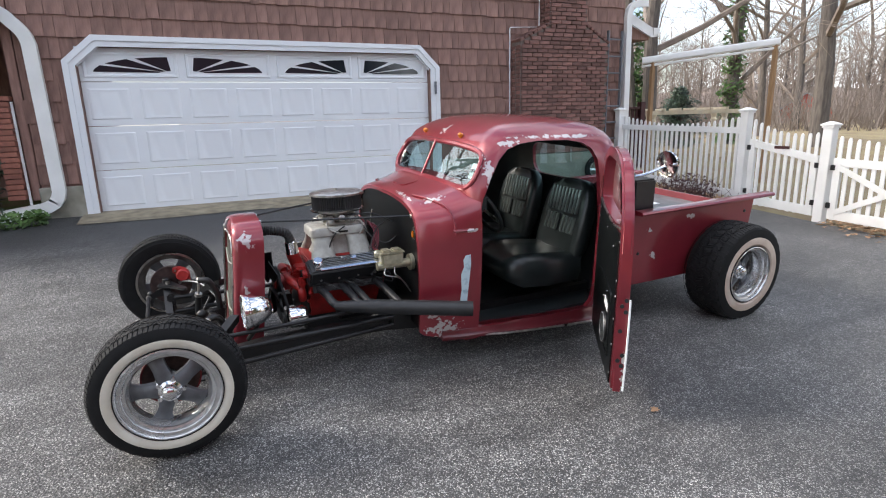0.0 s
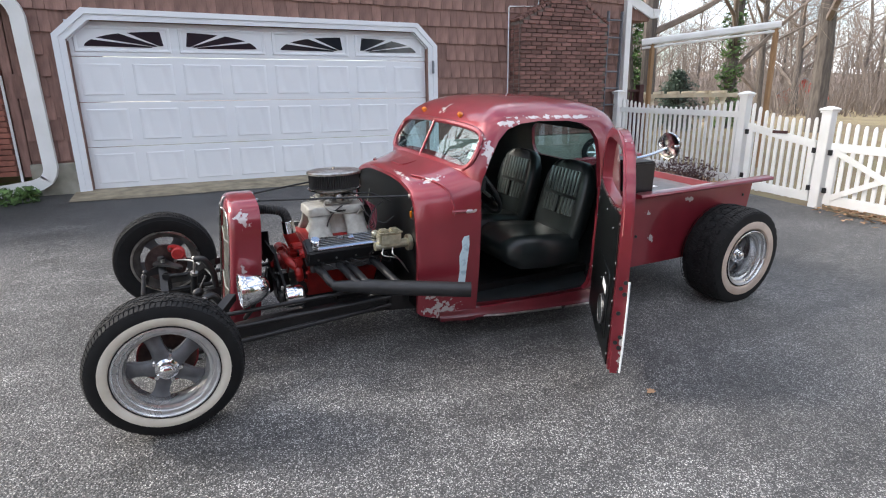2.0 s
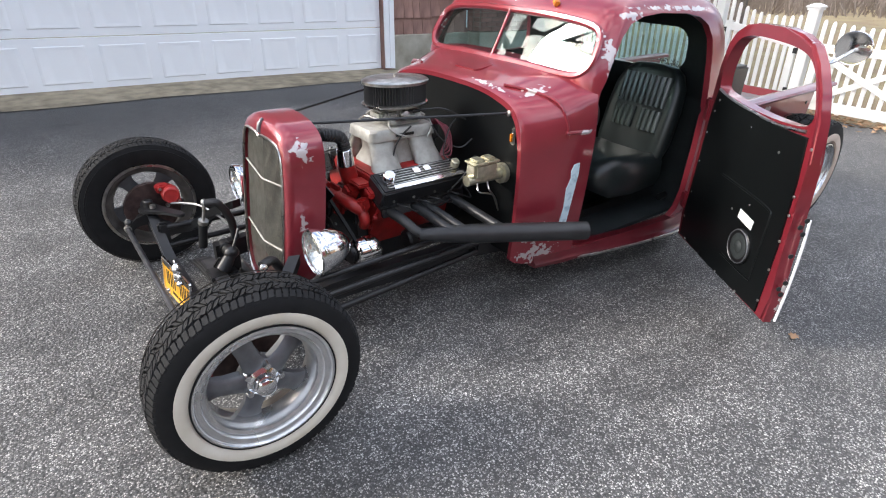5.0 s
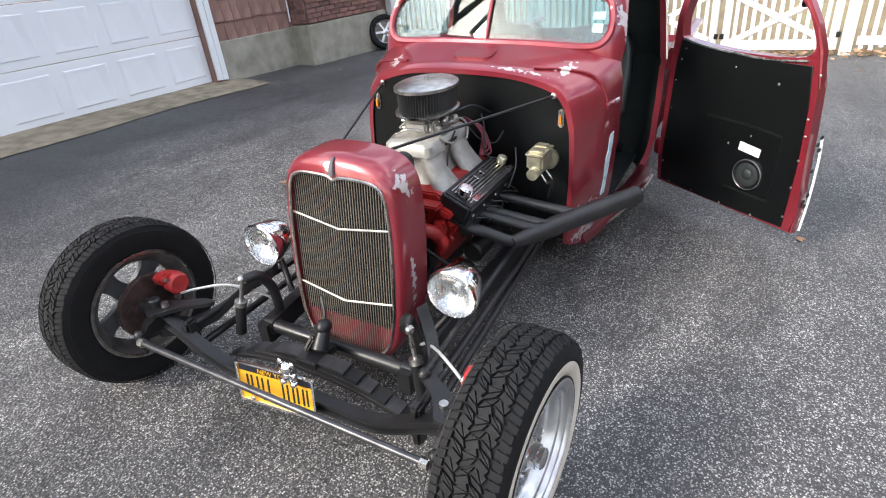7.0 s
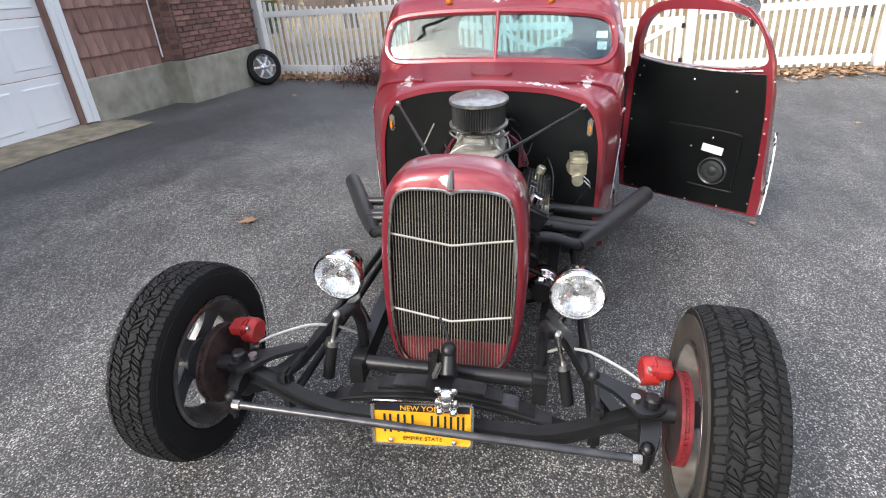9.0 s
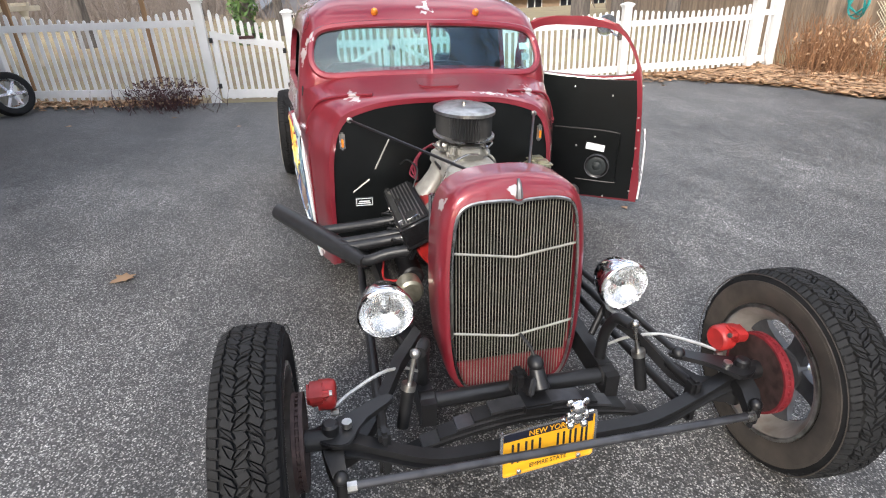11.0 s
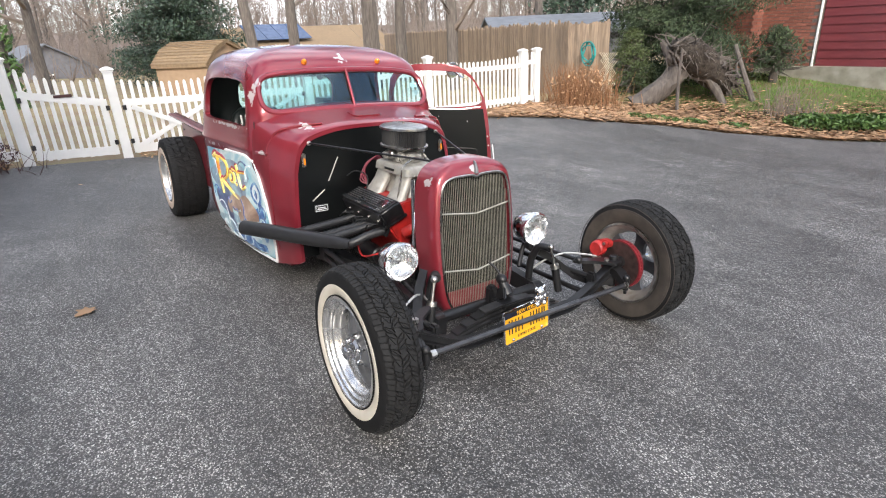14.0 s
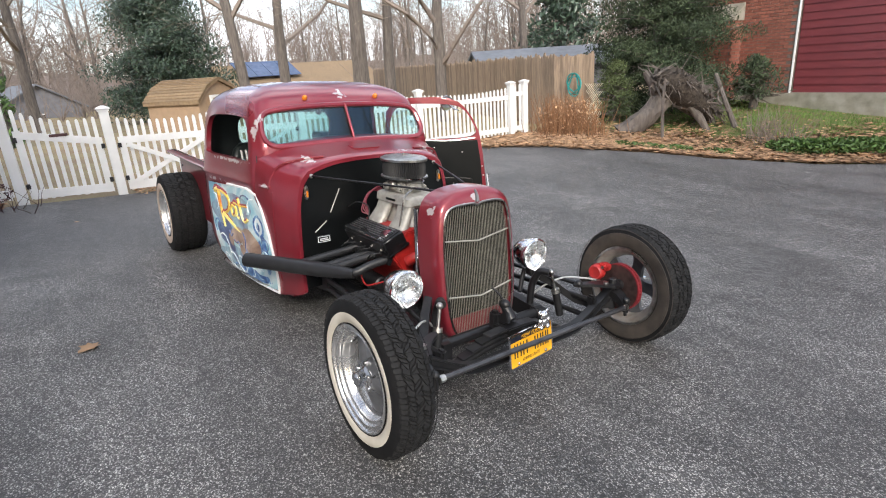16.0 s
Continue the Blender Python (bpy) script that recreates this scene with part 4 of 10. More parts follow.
part("cowl_vent", bm, M["paint"], car)

# interior: two bucket seats, dash, steering wheel
for sd in (-1, 1):
    bm = bmesh.new()
    rings = []
    for x, w, z0, z1 in ((2.02, 0.16, 0.44, 0.49), (2.05, 0.22, 0.38, 0.53), (2.14, 0.25, 0.34, 0.565), (2.35, 0.255, 0.32, 0.55), (2.62, 0.235, 0.32, 0.52)):
        rings.append([Vector((x, sd * 0.31 + w * u, z0 + (z1 - z0) * v)) for u, v in ((-0.9, 0), (-1, 0.35), (-0.97, 0.8), (-0.8, 1.0), (-0.5, 0.93), (0.5, 0.93), (0.8, 1.0), (0.97, 0.8), (1, 0.35), (0.9, 0))])
    skin(bm, rings, True, True, True)
    seat = part("seat", bm, M["vinyl"], car, "black pleated vinyl bucket seat", angle=60)
    bm = bmesh.new()
    rings = []
    for z, w, t in ((0.46, 0.22, 0.07), (0.55, 0.24, 0.09), (0.75, 0.24, 0.085), (0.88, 0.225, 0.075), (0.955, 0.19, 0.06), (0.992, 0.14, 0.045), (1.003, 0.06, 0.02)):
        x0 = 2.60 + (z - 0.5) * 0.24
        rings.append([Vector((x0 + (t * vv if vv > 0 else t * 0.7 * vv), sd * 0.31 + w * uu, z)) for uu, vv in ((-1, 0), (-0.95, -0.7), (-0.78, -0.95), (-0.6, -0.6), (0.6, -0.6), (0.78, -0.95), (0.95, -0.7), (1, 0), (0.9, 0.8), (0.5, 1), (-0.5, 1), (-0.9, 0.8))])
    skin(bm, rings, True, True, True)
    part("seat_back", bm, M["vinyl"], seat, angle=60)
    for k in range(9):
        u = (k - 4) * 0.036
        for z0, z1 in ((0.775, 0.945), (0.635, 0.755)):
            if abs(k - 4) <= 0 and z0 < 0.7:
                continue
            bm = bmesh.new()
            tube(bm, [(2.60 + (z - 0.5) * 0.24 - 0.047, sd * 0.31 + u, z) for z in (z0, (z0 + z1) / 2, z1)], 0.0172, 8)
            part("pleat", bm, M["pleat"], seat)
bm = bmesh.new()
box(bm, (1.765, 0, 0.955), (0.12, 1.2, 0.13), 0.03)
part("dashboard", bm, M["black_in"], car)
bm = bmesh.new()
sm = axis_matrix((1.95, -0.31, 0.86), (0.85, 0, 0.5))
tube(bm, [sm @ Vector((0.185 * math.cos(a), 0.185 * math.sin(a), 0)) for a in [2 * math.pi * i / 24 for i in range(25)]], 0.013, 8, per=2)
sw = part("steering_wheel", bm, M["vinyl"], car)
bm = bmesh.new()
rod(bm, sm @ Vector((0, 0, -0.3)), sm @ Vector((0, 0, 0.01)), 0.022)
for a in (0, 120, 240):
    rod(bm, sm @ Vector((0, 0, 0)), sm @ Vector((0.18 * math.cos(radians(a + 90)), 0.18 * math.sin(radians(a + 90)), 0)), 0.011, n=8)
part("steering_column", bm, M["chrome_worn"], car)
# dark ornament hung in the rear window
bm = bmesh.new()
rod(bm, (2.3, -0.05, 1.30), (2.3, -0.05, 1.40), 0.002, n=6)
ball(bm, (2.3, -0.05, 1.25), 0.03, (0.8, 1, 1.6))
part("hanging_ornament", bm, M["black_in"], car, "dark ornament hanging inside the cab")

# ---- open driver's door, hinged at its rear edge ----
DOOR_TURN = 54.4
door_m = Matrix.Translation((2.572, -0.79, 0)) @ pose(0, 0, 0, 0, 0, DOOR_TURN)
d_out = [(-(2.59 - x), z) for x, z in DOOR_OPEN[1:17]]
d_out = [(-0.925, .12), (-0.928, .25)] + [(s + 0.008 * (1 if s < -0.5 else 0), z - 0.012 if z > 1.2 else z) for s, z in d_out] + [(-0.0, .25), (-0.02, .11)]
d_win = smooth2([(-0.80, .995), (-0.765, 1.10), (-0.70, 1.19), (-0.60, 1.235), (-0.40, 1.25), (-0.2, 1.245), (-0.095, 1.20), (-0.05, 1.10), (-0.05, 1.0), (-0.10, .965), (-0.40, .945), (-0.70, .955)])
bm = bmesh.new()
slab(bm, d_out, plane_m((0, 0.03, 0), (1, 0, 0), (0, 0, 1)), 0.06, 0.012)
cut = bmesh.new()
slab(cut, d_win, plane_m((0, 0.2, 0), (1, 0, 0), (0, 0, 1)), 0.4)
door = link("door", bm, [M["door_paint"]])
carve(door, [cut])
door.parent = car
door.matrix_local = door_m
door["label"] = "open red driver's door with black inner panel"
bm = bmesh.new()
slab(bm, [(-0.875, .14), (-0.87, .45), (-0.845, .75), (-0.815, .935), (-0.6, .925), (-0.3, .935), (-0.06, .965), (-0.045, .8), (-0.045, .3), (-0.06, .135), (-0.4, .128)], plane_m((0, 0.038, 0), (1, 0, 0), (0, 0, 1)), 0.008, 0.002)
part("door_panel", bm, M["black_panel"], door, "flat black inner door panel")
bm = bmesh.new()
tube(bm, [(s, 0.040, z) for s, z in ((-0.32, .60), (-0.6, .60), (-0.745, .59), (-0.765, .56), (-0.765, .4), (-0.765, .27), (-0.75, .245), (-0.5, .245))], 0.006, 6, per=3)
part("panel_bead", bm, M["black_panel"], door)
bm = bmesh.new()
mm = axis_matrix((-0.635, 0.036, 0.352), (0, 1, 0))
lathe(bm, [(0.085, 0), (0.085, 0.012), (0.078, 0.02), (0.072, 0.016)], mm, 36)
sp = part("speaker", bm, M["black_steel"], door, "round black door speaker")
bm = bmesh.new()
lathe(bm, [(0.072, 0.012), (0.05, 0.022), (0.03, 0.018), (0.022, 0.024), (0.004, 0.027)], mm, 30)
part("speaker_cone", bm, M["black_in"], sp)
bm = bmesh.new()
lathe(bm, [(0.076, 0.018), (0.08, 0.022), (0.083, 0.018), (0.08, 0.016)], mm, 36, closed=True)
part("speaker_ring", bm, M["spoke"], sp)
bm = bmesh.new()
box(bm, (-0.61, 0.04, 0.482), (0.125, 0.002, 0.046), rot=pose(0, 0, 0, 0, -6, 0))
part("white_label", bm, M["sticker"], door, "blank white paper label")
for s, z in ((-0.86, .9), (-0.86, .7), (-0.87, .62), (-0.87, .5), (-0.87, .36), (-0.87, .2), (-0.7, .14), (-0.5, .135), (-0.3, .14), (-0.13, .14), (-0.06, .25), (-0.06, .4), (-0.06, .58), (-0.06, .74), (-0.08, .86), (-0.1, .92), (-0.43, .87), (-0.68, .83), (-0.48, .48), (-0.6, .55)):
    bm = bmesh.new()
    lathe(bm, [(0.007, 0), (0.006, 0.004), (0.002, 0.006)], axis_matrix((s, 0.036, z), (0, 1, 0)), 10)
    part("screw", bm, M["chrome_worn"], door)
for s, z in ((-0.93, .62), (-0.93, .59), (-0.93, .56), (-0.932, .33), (-0.932, .30), (-0.93, .27), (-0.932, .46)):
    bm = bmesh.new()
    lathe(bm, [(0.011, 0), (0.011, 0.004), (0.006, 0.004)], axis_matrix((s + 0.052 * max(0, z - 0.4), 0.01 * (1 if z > 0.5 else -1) * (1 if round(z * 100) % 2 else -1), z), (-1, 0, 0)), 12)
    part("latch_hole", bm, M["black_in"], door)
bm = bmesh.new()
tube(bm, [(-0.932, -0.028, .13), (-0.934, -0.03, .3), (-0.925, -0.03, .5), (-0.91, -0.03, .62)], 0.006, 6)
part("door_edge_trim", bm, M["sticker"], door, "bare pale door edge")
bm = bmesh.new()
tube(bm, [(-0.79, 0.032, .952), (-0.6, 0.034, .932), (-0.4, 0.034, .936), (-0.2, 0.034, .948), (-0.07, 0.034, .97)], 0.007, 6)
part("window_ledge", bm, M["chrome_worn"], door)
bm = bmesh.new()
box(bm, (0.0, 0.02, 0.85), (0.05, 0.05, 0.12), 0.008)
part("hinge", bm, M["door_paint"], door)
bm = bmesh.new()
box(bm, (0.0, 0.02, 0.33), (0.05, 0.05, 0.1), 0.008)
part("hinge", bm, M["door_paint"], door)
# mirror on a chrome arm
bm = bmesh.new()
tube(bm, [(-0.66, -0.025, 1.19), (-0.62, -0.1, 1.20), (-0.57, -0.2, 1.235)], 0.008, 8)
box(bm, (-0.665, -0.03, 1.19), (0.03, 0.02, 0.05), 0.005)
arm = part("mirror_arm", bm, M["chrome"], door, "chrome mirror arm")
bm = bmesh.new()
mm = axis_matrix((-0.55, -0.22, 1.245), (-0.55, 0.72, -0.1))
lathe(bm, [(0.01, -0.05), (0.037, -0.039), (0.063, -0.013), (0.070, 0.004), (0.068, 0.011), (0.061, 0.009)], mm, 32)
part("mirror_head", bm, M["chrome"], door, "round chrome mirror")

# ---- radiator shell and grille ----
SH = [(0, .905), (.10, .898), (.165, .88), (.21, .85), (.238, .80), (.253, .72), (.262, .6), (.262, .42), (.245, .26), (.21, .165), (.14, .11), (0, .088)]
OPEN = [(0, .822), (.03, .832), (.12, .832), (.175, .818), (.203, .78), (.215, .70), (.222, .6), (.222, .42), (.212, .28), (.185, .185), (.12, .135), (0, .118)]


def whole(h):
    return smooth2([(y, z) for y, z in h] + [(-y, z) for y, z in h[-2:0:-1]], 4)


def rake(z):
    return 0.09 * (z - 0.85)


bm = bmesh.new()
so, si = whole(SH), whole(OPEN)
rings = []
for f, xx, mix in ((1.0, 0.50, 0), (1.0, 0.40, 0), (0.995, 0.365, 0), (0.975, 0.345, 0), (0.94, 0.336, 0), (0, 0.334, 1), (0, 0.345, 1), (0, 0.40, 1)):
    r = []
    for (y, z), (yi, zi) in zip(so, si):
        if mix:
            p = (yi, zi)
        elif f < 1:
            p = (yi + (y - yi) * (0.0 if f == 0 else (f - 0.90) / 0.10), zi + (z - zi) * ((f - 0.90) / 0.10))
        else:
            p = (y, z)
        dome = 0.012 * max(0, 1 - (p[0] / 0.25) ** 2)
        r.append(Vector((xx + rake(p[1]) - dome, p[0], p[1])))
    rings.append(r)
skin(bm, rings, True)
shell = part("radiator_shell", bm, M["paint"], car, "red radiator shell with chipped paint")
shell.location.x = 0.055
bm = bmesh.new()
tube(bm, [(0.333 + rake(z) - 0.012 * max(0, 1 - (y / 0.25) ** 2), y, z) for y, z in si + si[:1]], 0.006, 6, smooth=False)
part("grille_surround", bm, M["chrome_worn"], shell, "tarnished bright grille edge")
bm = bmesh.new()
slab(bm, [(y * 0.99, z) for y, z in si], plane_m((0.3605 + rake(0.0), 0, 0), (0, 1, 0), (0.09, 0, 1)), 0.09)
part("radiator_core", bm, M["dark"], shell)


def inside(y):
    zs = []
    n = len(si)
    for k in range(n):
        (y0, z0), (y1, z1) = si[k], si[(k + 1) % n]
        if (y0 - y) * (y1 - y) < 0:
            zs.append(z0 + (z1 - z0) * (y - y0) / (y1 - y0))
    return (min(zs), max(zs)) if len(zs) >= 2 else None


for k in range(41):
    y = -0.212 + 0.424 * k / 40
    s = inside(y + 1e-5)
    xg = 0.338 + 0.05 * abs(y)
    zlow = s[0]
    bm = bmesh.new()
    rod(bm, (xg + rake(zlow), y, zlow), (xg + rake(s[1]), y, s[1]), 0.0016, n=6)
    part("grille_bar", bm, M["grille"], shell)
bm = bmesh.new()
low = [(y, z) for y, z in si if z < 0.275]
low.sort(key=lambda q: q[0])
slab(bm, low, plane_m((0.347 + rake(0.0), 0, 0), (0, 1, 0), (0.09, 0, 1)), 0.012)
part("lower_grille_panel", bm, M["paint"], shell, "red panel behind the lower grille")
for zc, zs in ((0.635, 0.662), (0.342, 0.372)):
    bm = bmesh.new()
    tube(bm, [(0.345 + rake(zc), -0.22, zs), (0.331 + rake(zc), 0, zc), (0.345 + rake(zc), 0.22, zs)], 0.0045, 6, smooth=False)
    part("grille_cross_bar", bm, M["bright_grille"], shell)
# worn emblem on the nose
bm = bmesh.new()
tube(bm, [(0.321, 0, 0.838), (0.324, 0, 0.862), (0.333, 0, 0.884), (0.342, 0, 0.895)], 0.01, 8, radii=(0.013, 0.005))
part("emblem_blade", bm, M["spoke"], shell, "dark worn metal blade")
bm = bmesh.new()
for s in (-1, 1):
    slab(bm, [(0, 0), (s * 0.024, 0.008), (s * 0.026, 0.016), (s * 0.010, 0.026), (s * 0.004, 0.085), (0, 0.09)][::s], plane_m((0.318, 0, 0.832), (0, 1, 0), (1.0, 0, 1)), 0.005, 0.002)
part("nose_emblem", bm, M["spoke"], shell, "worn metal nose emblem")

# ---- headlamps ----
for sd in (-1, 1):
    hm = axis_matrix((0.385, sd * 0.437, 0.464), (-1, sd * 0.02, -0.03))
    bm = bmesh.new()
    lathe(bm, [(0.012, -0.15), (0.03, -0.146), (0.055, -0.125), (0.075, -0.09), (0.086, -0.05), (0.089, -0.02), (0.096, -0.016), (0.098, -0.004), (0.096, 0.006), (0.089, 0.010), (0.0865, 0.004), (0.0865, -0.012)], hm, 48, caps=False)
    lamp = part("headlamp", bm, M["chrome"], car, "chrome bucket headlamp")
    bm = bmesh.new()
    lathe(bm, [(0.087, -0.006), (0.08, -0.02), (0.065, -0.036), (0.045, -0.048), (0.018, -0.055), (0.0005, -0.056)], hm, 40, caps=False)
    part("reflector", bm, M["reflector"], lamp)
    bm = bmesh.new()
    lathe(bm, [(0.0905, -0.028), (0.0935, -0.025), (0.0935, -0.020), (0.0905, -0.018)], hm, 48, closed=True)
    part("trim_ring", bm, M["chrome"], lamp)
    bm = bmesh.new()
    lathe(bm, [(0.02, -0.05), (0.02, -0.03), (0.014, -0.018), (0.003, -0.014)], hm, 16)
    part("bulb_shield", bm, M["chrome"], lamp)
    bm = bmesh.new()
    lathe(bm, [(0.0865, 0.001), (0.075, 0.009), (0.05, 0.016), (0.02, 0.0195), (0.0005, 0.02)], hm, 40, caps=False)
    lens = part("lens", bm, M["lamp_glass"], lamp)
    lens.visible_shadow = False
    for k in range(-6, 7):
        h = math.sqrt(0.08 ** 2 - (k * 0.012) ** 2)
        bm = bmesh.new()
        a, b = hm @ Vector((k * 0.012, -h, -0.002)), hm @ Vector((k * 0.012, h, -0.002))
        rod(bm, a, b, 0.0012, n=5)
        part("lens_rib", bm, M["lamp_glass"], lamp)
    bm = bmesh.new()
    bent(bm, [(0.45, sd * 0.437, 0.40), (0.44, sd * 0.40, 0.34), (0.40, sd * 0.34, 0.26)], 0.013, 0.04)
    rod(bm, (0.45, sd * 0.437, 0.385), (0.45, sd * 0.437, 0.40), 0.02)
    part("lamp_bracket", bm, M["black_steel"], lamp)

# ---- chassis and front suspension ----
for sd in (-1, 1):
    bm = bmesh.new()
    rings = []
    for x, y, z in ((0.20, 0.33, 0.17), (0.5, 0.335, 0.20), (1.2, 0.36, 0.21), (1.5, 0.38, 0.18), (2.8, 0.38, 0.18), (3.3, 0.38, 0.28), (3.8, 0.38, 0.36), (4.25, 0.38, 0.32)):
        rings.append([Vector((x, sd * (y + u * 0.025), z + v * 0.045)) for u, v in ((-1, -1), (1, -1), (1, 1), (-1, 1))])
    skin(bm, rings, True, True, True)
    part("frame_rail", bm, M["black_steel"], car)
    # radius rods from axle end to frame
    for za, zb, nm in ((0.285, 0.275, "radius_rod"), (0.185, 0.225, "radius_rod")):
        bm = bmesh.new()
        rod(bm, (0.03, sd * 0.50, za), (1.26, sd * 0.45, zb), 0.015)
        part(nm, bm, M["black_steel"], car)
    bm = bmesh.new()
    box(bm, (1.27, sd * 0.43, 0.25), (0.09, 0.07, 0.1), 0.01)
    part("radius_rod_bracket", bm, M["black_steel"], car)
    bm = bmesh.new()
    box(bm, (0.02, sd * 0.50, 0.235), (0.05, 0.035, 0.16), 0.01)
    part("axle_bracket", bm, M["black_steel"], car)
    # shock absorber and its mount
    bm = bmesh.new()
    rod(bm, (0.17, sd * 0.425, 0.17), (0.185, sd * 0.40, 0.31), 0.021, bevel=0.004)
    sh = part("shock_absorber", bm, M["black_steel"], car)
    bm = bmesh.new()
    rod(bm, (0.185, sd * 0.40, 0.31), (0.20, sd * 0.375, 0.42), 0.008)
    rod(bm, (0.184, sd * 0.402, 0.305), (0.188, sd * 0.397, 0.325), 0.024)
    ball(bm, (0.20, sd * 0.375, 0.425), 0.017)
    part("shock_shaft", bm, M["chrome_worn"], sh, "bright shock shaft")
    bm = bmesh.new()
    bent(bm, [(0.20, sd * 0.36, 0.425), (0.25, sd * 0.335, 0.43), (0.30, sd * 0.33, 0.34), (0.31, sd * 0.33, 0.2)], 0.02, 0.04)
    part("shock_mount", bm, M["black_steel"], car)
    # upper arm from the frame horn to the spindle
    bm = bmesh.new()
    rings = []
    for p, w, h in (((0.34, sd * 0.34, 0.40), 0.022, 0.02), ((0.26, sd * 0.42, 0.35), 0.024, 0.022), ((0.16, sd * 0.50, 0.26), 0.026, 0.022), ((0.06, sd * 0.57, 0.235), 0.03, 0.025), ((0.0, sd * 0.63, 0.26), 0.026, 0.03)):
        p = Vector(p)
        rings.append([p + Vector((u * w, 0.3 * sd * u * w, v * h)) for u, v in ((-1, -1), (1, -1), (1, 1), (-1, 1))])
    skin(bm, rings, True, True, True)
    part("suspension_arm", bm, M["black_steel"], car)
    # spindle, steering arm
    bm = bmesh.new()
    rod(bm, (0, sd * 0.645, 0.21), (0, sd * 0.645, 0.385), 0.023, bevel=0.006)
    rod(bm, (0, sd * 0.64, 0.334), (0, sd * 0.75, 0.334), 0.03)
    rings = []
    for p, w, h in (((0.0, sd * 0.645, 0.30), 0.03, 0.03), ((-0.06, sd * 0.64, 0.29), 0.025, 0.022), ((-0.105, sd * 0.628, 0.26), 0.02, 0.02)):
        p = Vector(p)
        rings.append([p + Vector((0.4 * u * w, u * w, v * h)) for u, v in ((-1, -1), (1, -1), (1, 1), (-1, 1))])
    skin(bm, rings, True, True, True)
    part("spindle", bm, M["black_steel"], car)
    bm = bmesh.new()
    rod(bm, (-0.105, sd * 0.628, 0.222), (-0.105, sd * 0.628, 0.29), 0.016, bevel=0.005)
    rod(bm, (-0.105, sd * 0.628, 0.205), (-0.105, sd * 0.628, 0.225), 0.009, n=8)
    ball(bm, (-0.105, sd * 0.628, 0.29), 0.02)
    part("tie_rod_end", bm, M["black_steel"], car)
    # caliper
    bm = bmesh.new()
    slab(bm, smooth2([(0.05, 0.435), (0.085, 0.445), (0.135, 0.425), (0.155, 0.385), (0.15, 0.345), (0.125, 0.34), (0.115, 0.375), (0.085, 0.40), (0.055, 0.405)], 3), plane_m((0, sd * 0.70, 0), (1, 0, 0), (0, 0, 1)), 0.05 * sd, 0.008)
    cal = part("brake_caliper", bm, M["caliper"], car, "red-painted brake caliper")
    bm = bmesh.new()
    lathe(bm, [(0.044, 0), (0.044, 0.03), (0.040, 0.042), (0.034, 0.046), (0.026, 0.044), (0.004, 0.045)], axis_matrix((0.112, sd * 0.668, 0.392), (-0.1, -sd, 0)), 24)
    part("caliper_piston", bm, M["caliper"], cal)
    for xx, zz in ((0.065, 0.43), (0.145, 0.35)):
        bm = bmesh.new()
        rod(bm, (xx, sd * 0.64, zz), (xx, sd * 0.69, zz), 0.011, n=8)
        part("guide_pin", bm, M["caliper"], cal)
        bm = bmesh.new()
        rod(bm, (xx, sd * 0.632, zz), (xx, sd * 0.642, zz), 0.008, n=6)
        part("guide_bolt", bm, M["chrome_worn"], cal)
    bm = bmesh.new()
    rod(bm, (0.085, sd * 0.618, 0.345), (0.085, sd * 0.64, 0.345), 0.010, n=6)
    part("banjo_bolt", bm, M["chrome_worn"], cal)
    bm = bmesh.new()
    tube(bm, [(0.10, sd * 0.63, 0.35), (0.14, sd * 0.58, 0.36), (0.2, sd * 0.48, 0.37), (0.26, sd * 0.40, 0.33), (0.3, sd * 0.35, 0.28)], 0.0055, 6)
    part("brake_line", bm, M["white_cable"], car, "pale braided brake line")
for sd in (-1, 1):
    bm = bmesh.new()
    slab(bm, smooth2([(0.02, 0.70), (0.06, 0.60), (0.11, 0.52), (0.125, 0.47), (0.10, 0.46), (0.07, 0.50), (0.02, 0.56), (-0.05, 0.60), (-0.04, 0.66)], 3) if sd > 0 else [(x, -y) for x, y in smooth2([(0.02, 0.70), (0.06, 0.60), (0.11, 0.52), (0.125, 0.47), (0.10, 0.46), (0.07, 0.50), (0.02, 0.56), (-0.05, 0.60), (-0.04, 0.66)], 3)][::-1], plane_m((0, 0, 0.345 if sd < 0 else 0.335), (1, 0, 0), (0, 1, 0)), 0.016, 0.003)
    part("steering_arm", bm, M["black_steel"], car, "flat black steering arm plate")
    bm = bmesh.new()
    rod(bm, (0.01, sd * 0.60, 0.355), (0.01, sd * 0.60, 0.372), 0.014, n=10)
    part("king_pin_cap", bm, M["chrome_worn"], car)
# dropped axle beam
bm = bmesh.new()
rings = []
for k in range(33):
    y = -0.66 + 1.32 * k / 32
    u = abs(y) / 0.66
    z = 0.178 + 0.14 * ramp01(u, 0.45, 1.05)
    h = 0.024 + 0.012 * ramp01(u, 0.8, 1.0)
    rings.append([Vector((x, y, z + zz * h)) for x, zz in ((-0.022, -1), (-0.022, -0.7), (-0.008, -0.5), (-0.008, 0.5), (-0.022, 0.7), (-0.022, 1), (0.022, 1), (0.022, -1))])
skin(bm, rings, True, True, True)
part("front_axle", bm, M["black_steel"], car, "black dropped I-beam front axle")
# tie rod
bm = bmesh.new()
rod(bm, (-0.118, -0.60, 0.262), (-0.118, 0.60, 0.272), 0.0125)
rod(bm, (-0.118, -0.615, 0.262), (-0.118, -0.59, 0.262), 0.017, n=8, mi=1)
rod(bm, (-0.118, 0.59, 0.272), (-0.118, 0.615, 0.272), 0.017, n=8, mi=1)
part("tie_rod", bm, [M["satin_steel"], M["chrome_worn"]], car, "long dark satin tie rod with bright jam nuts")
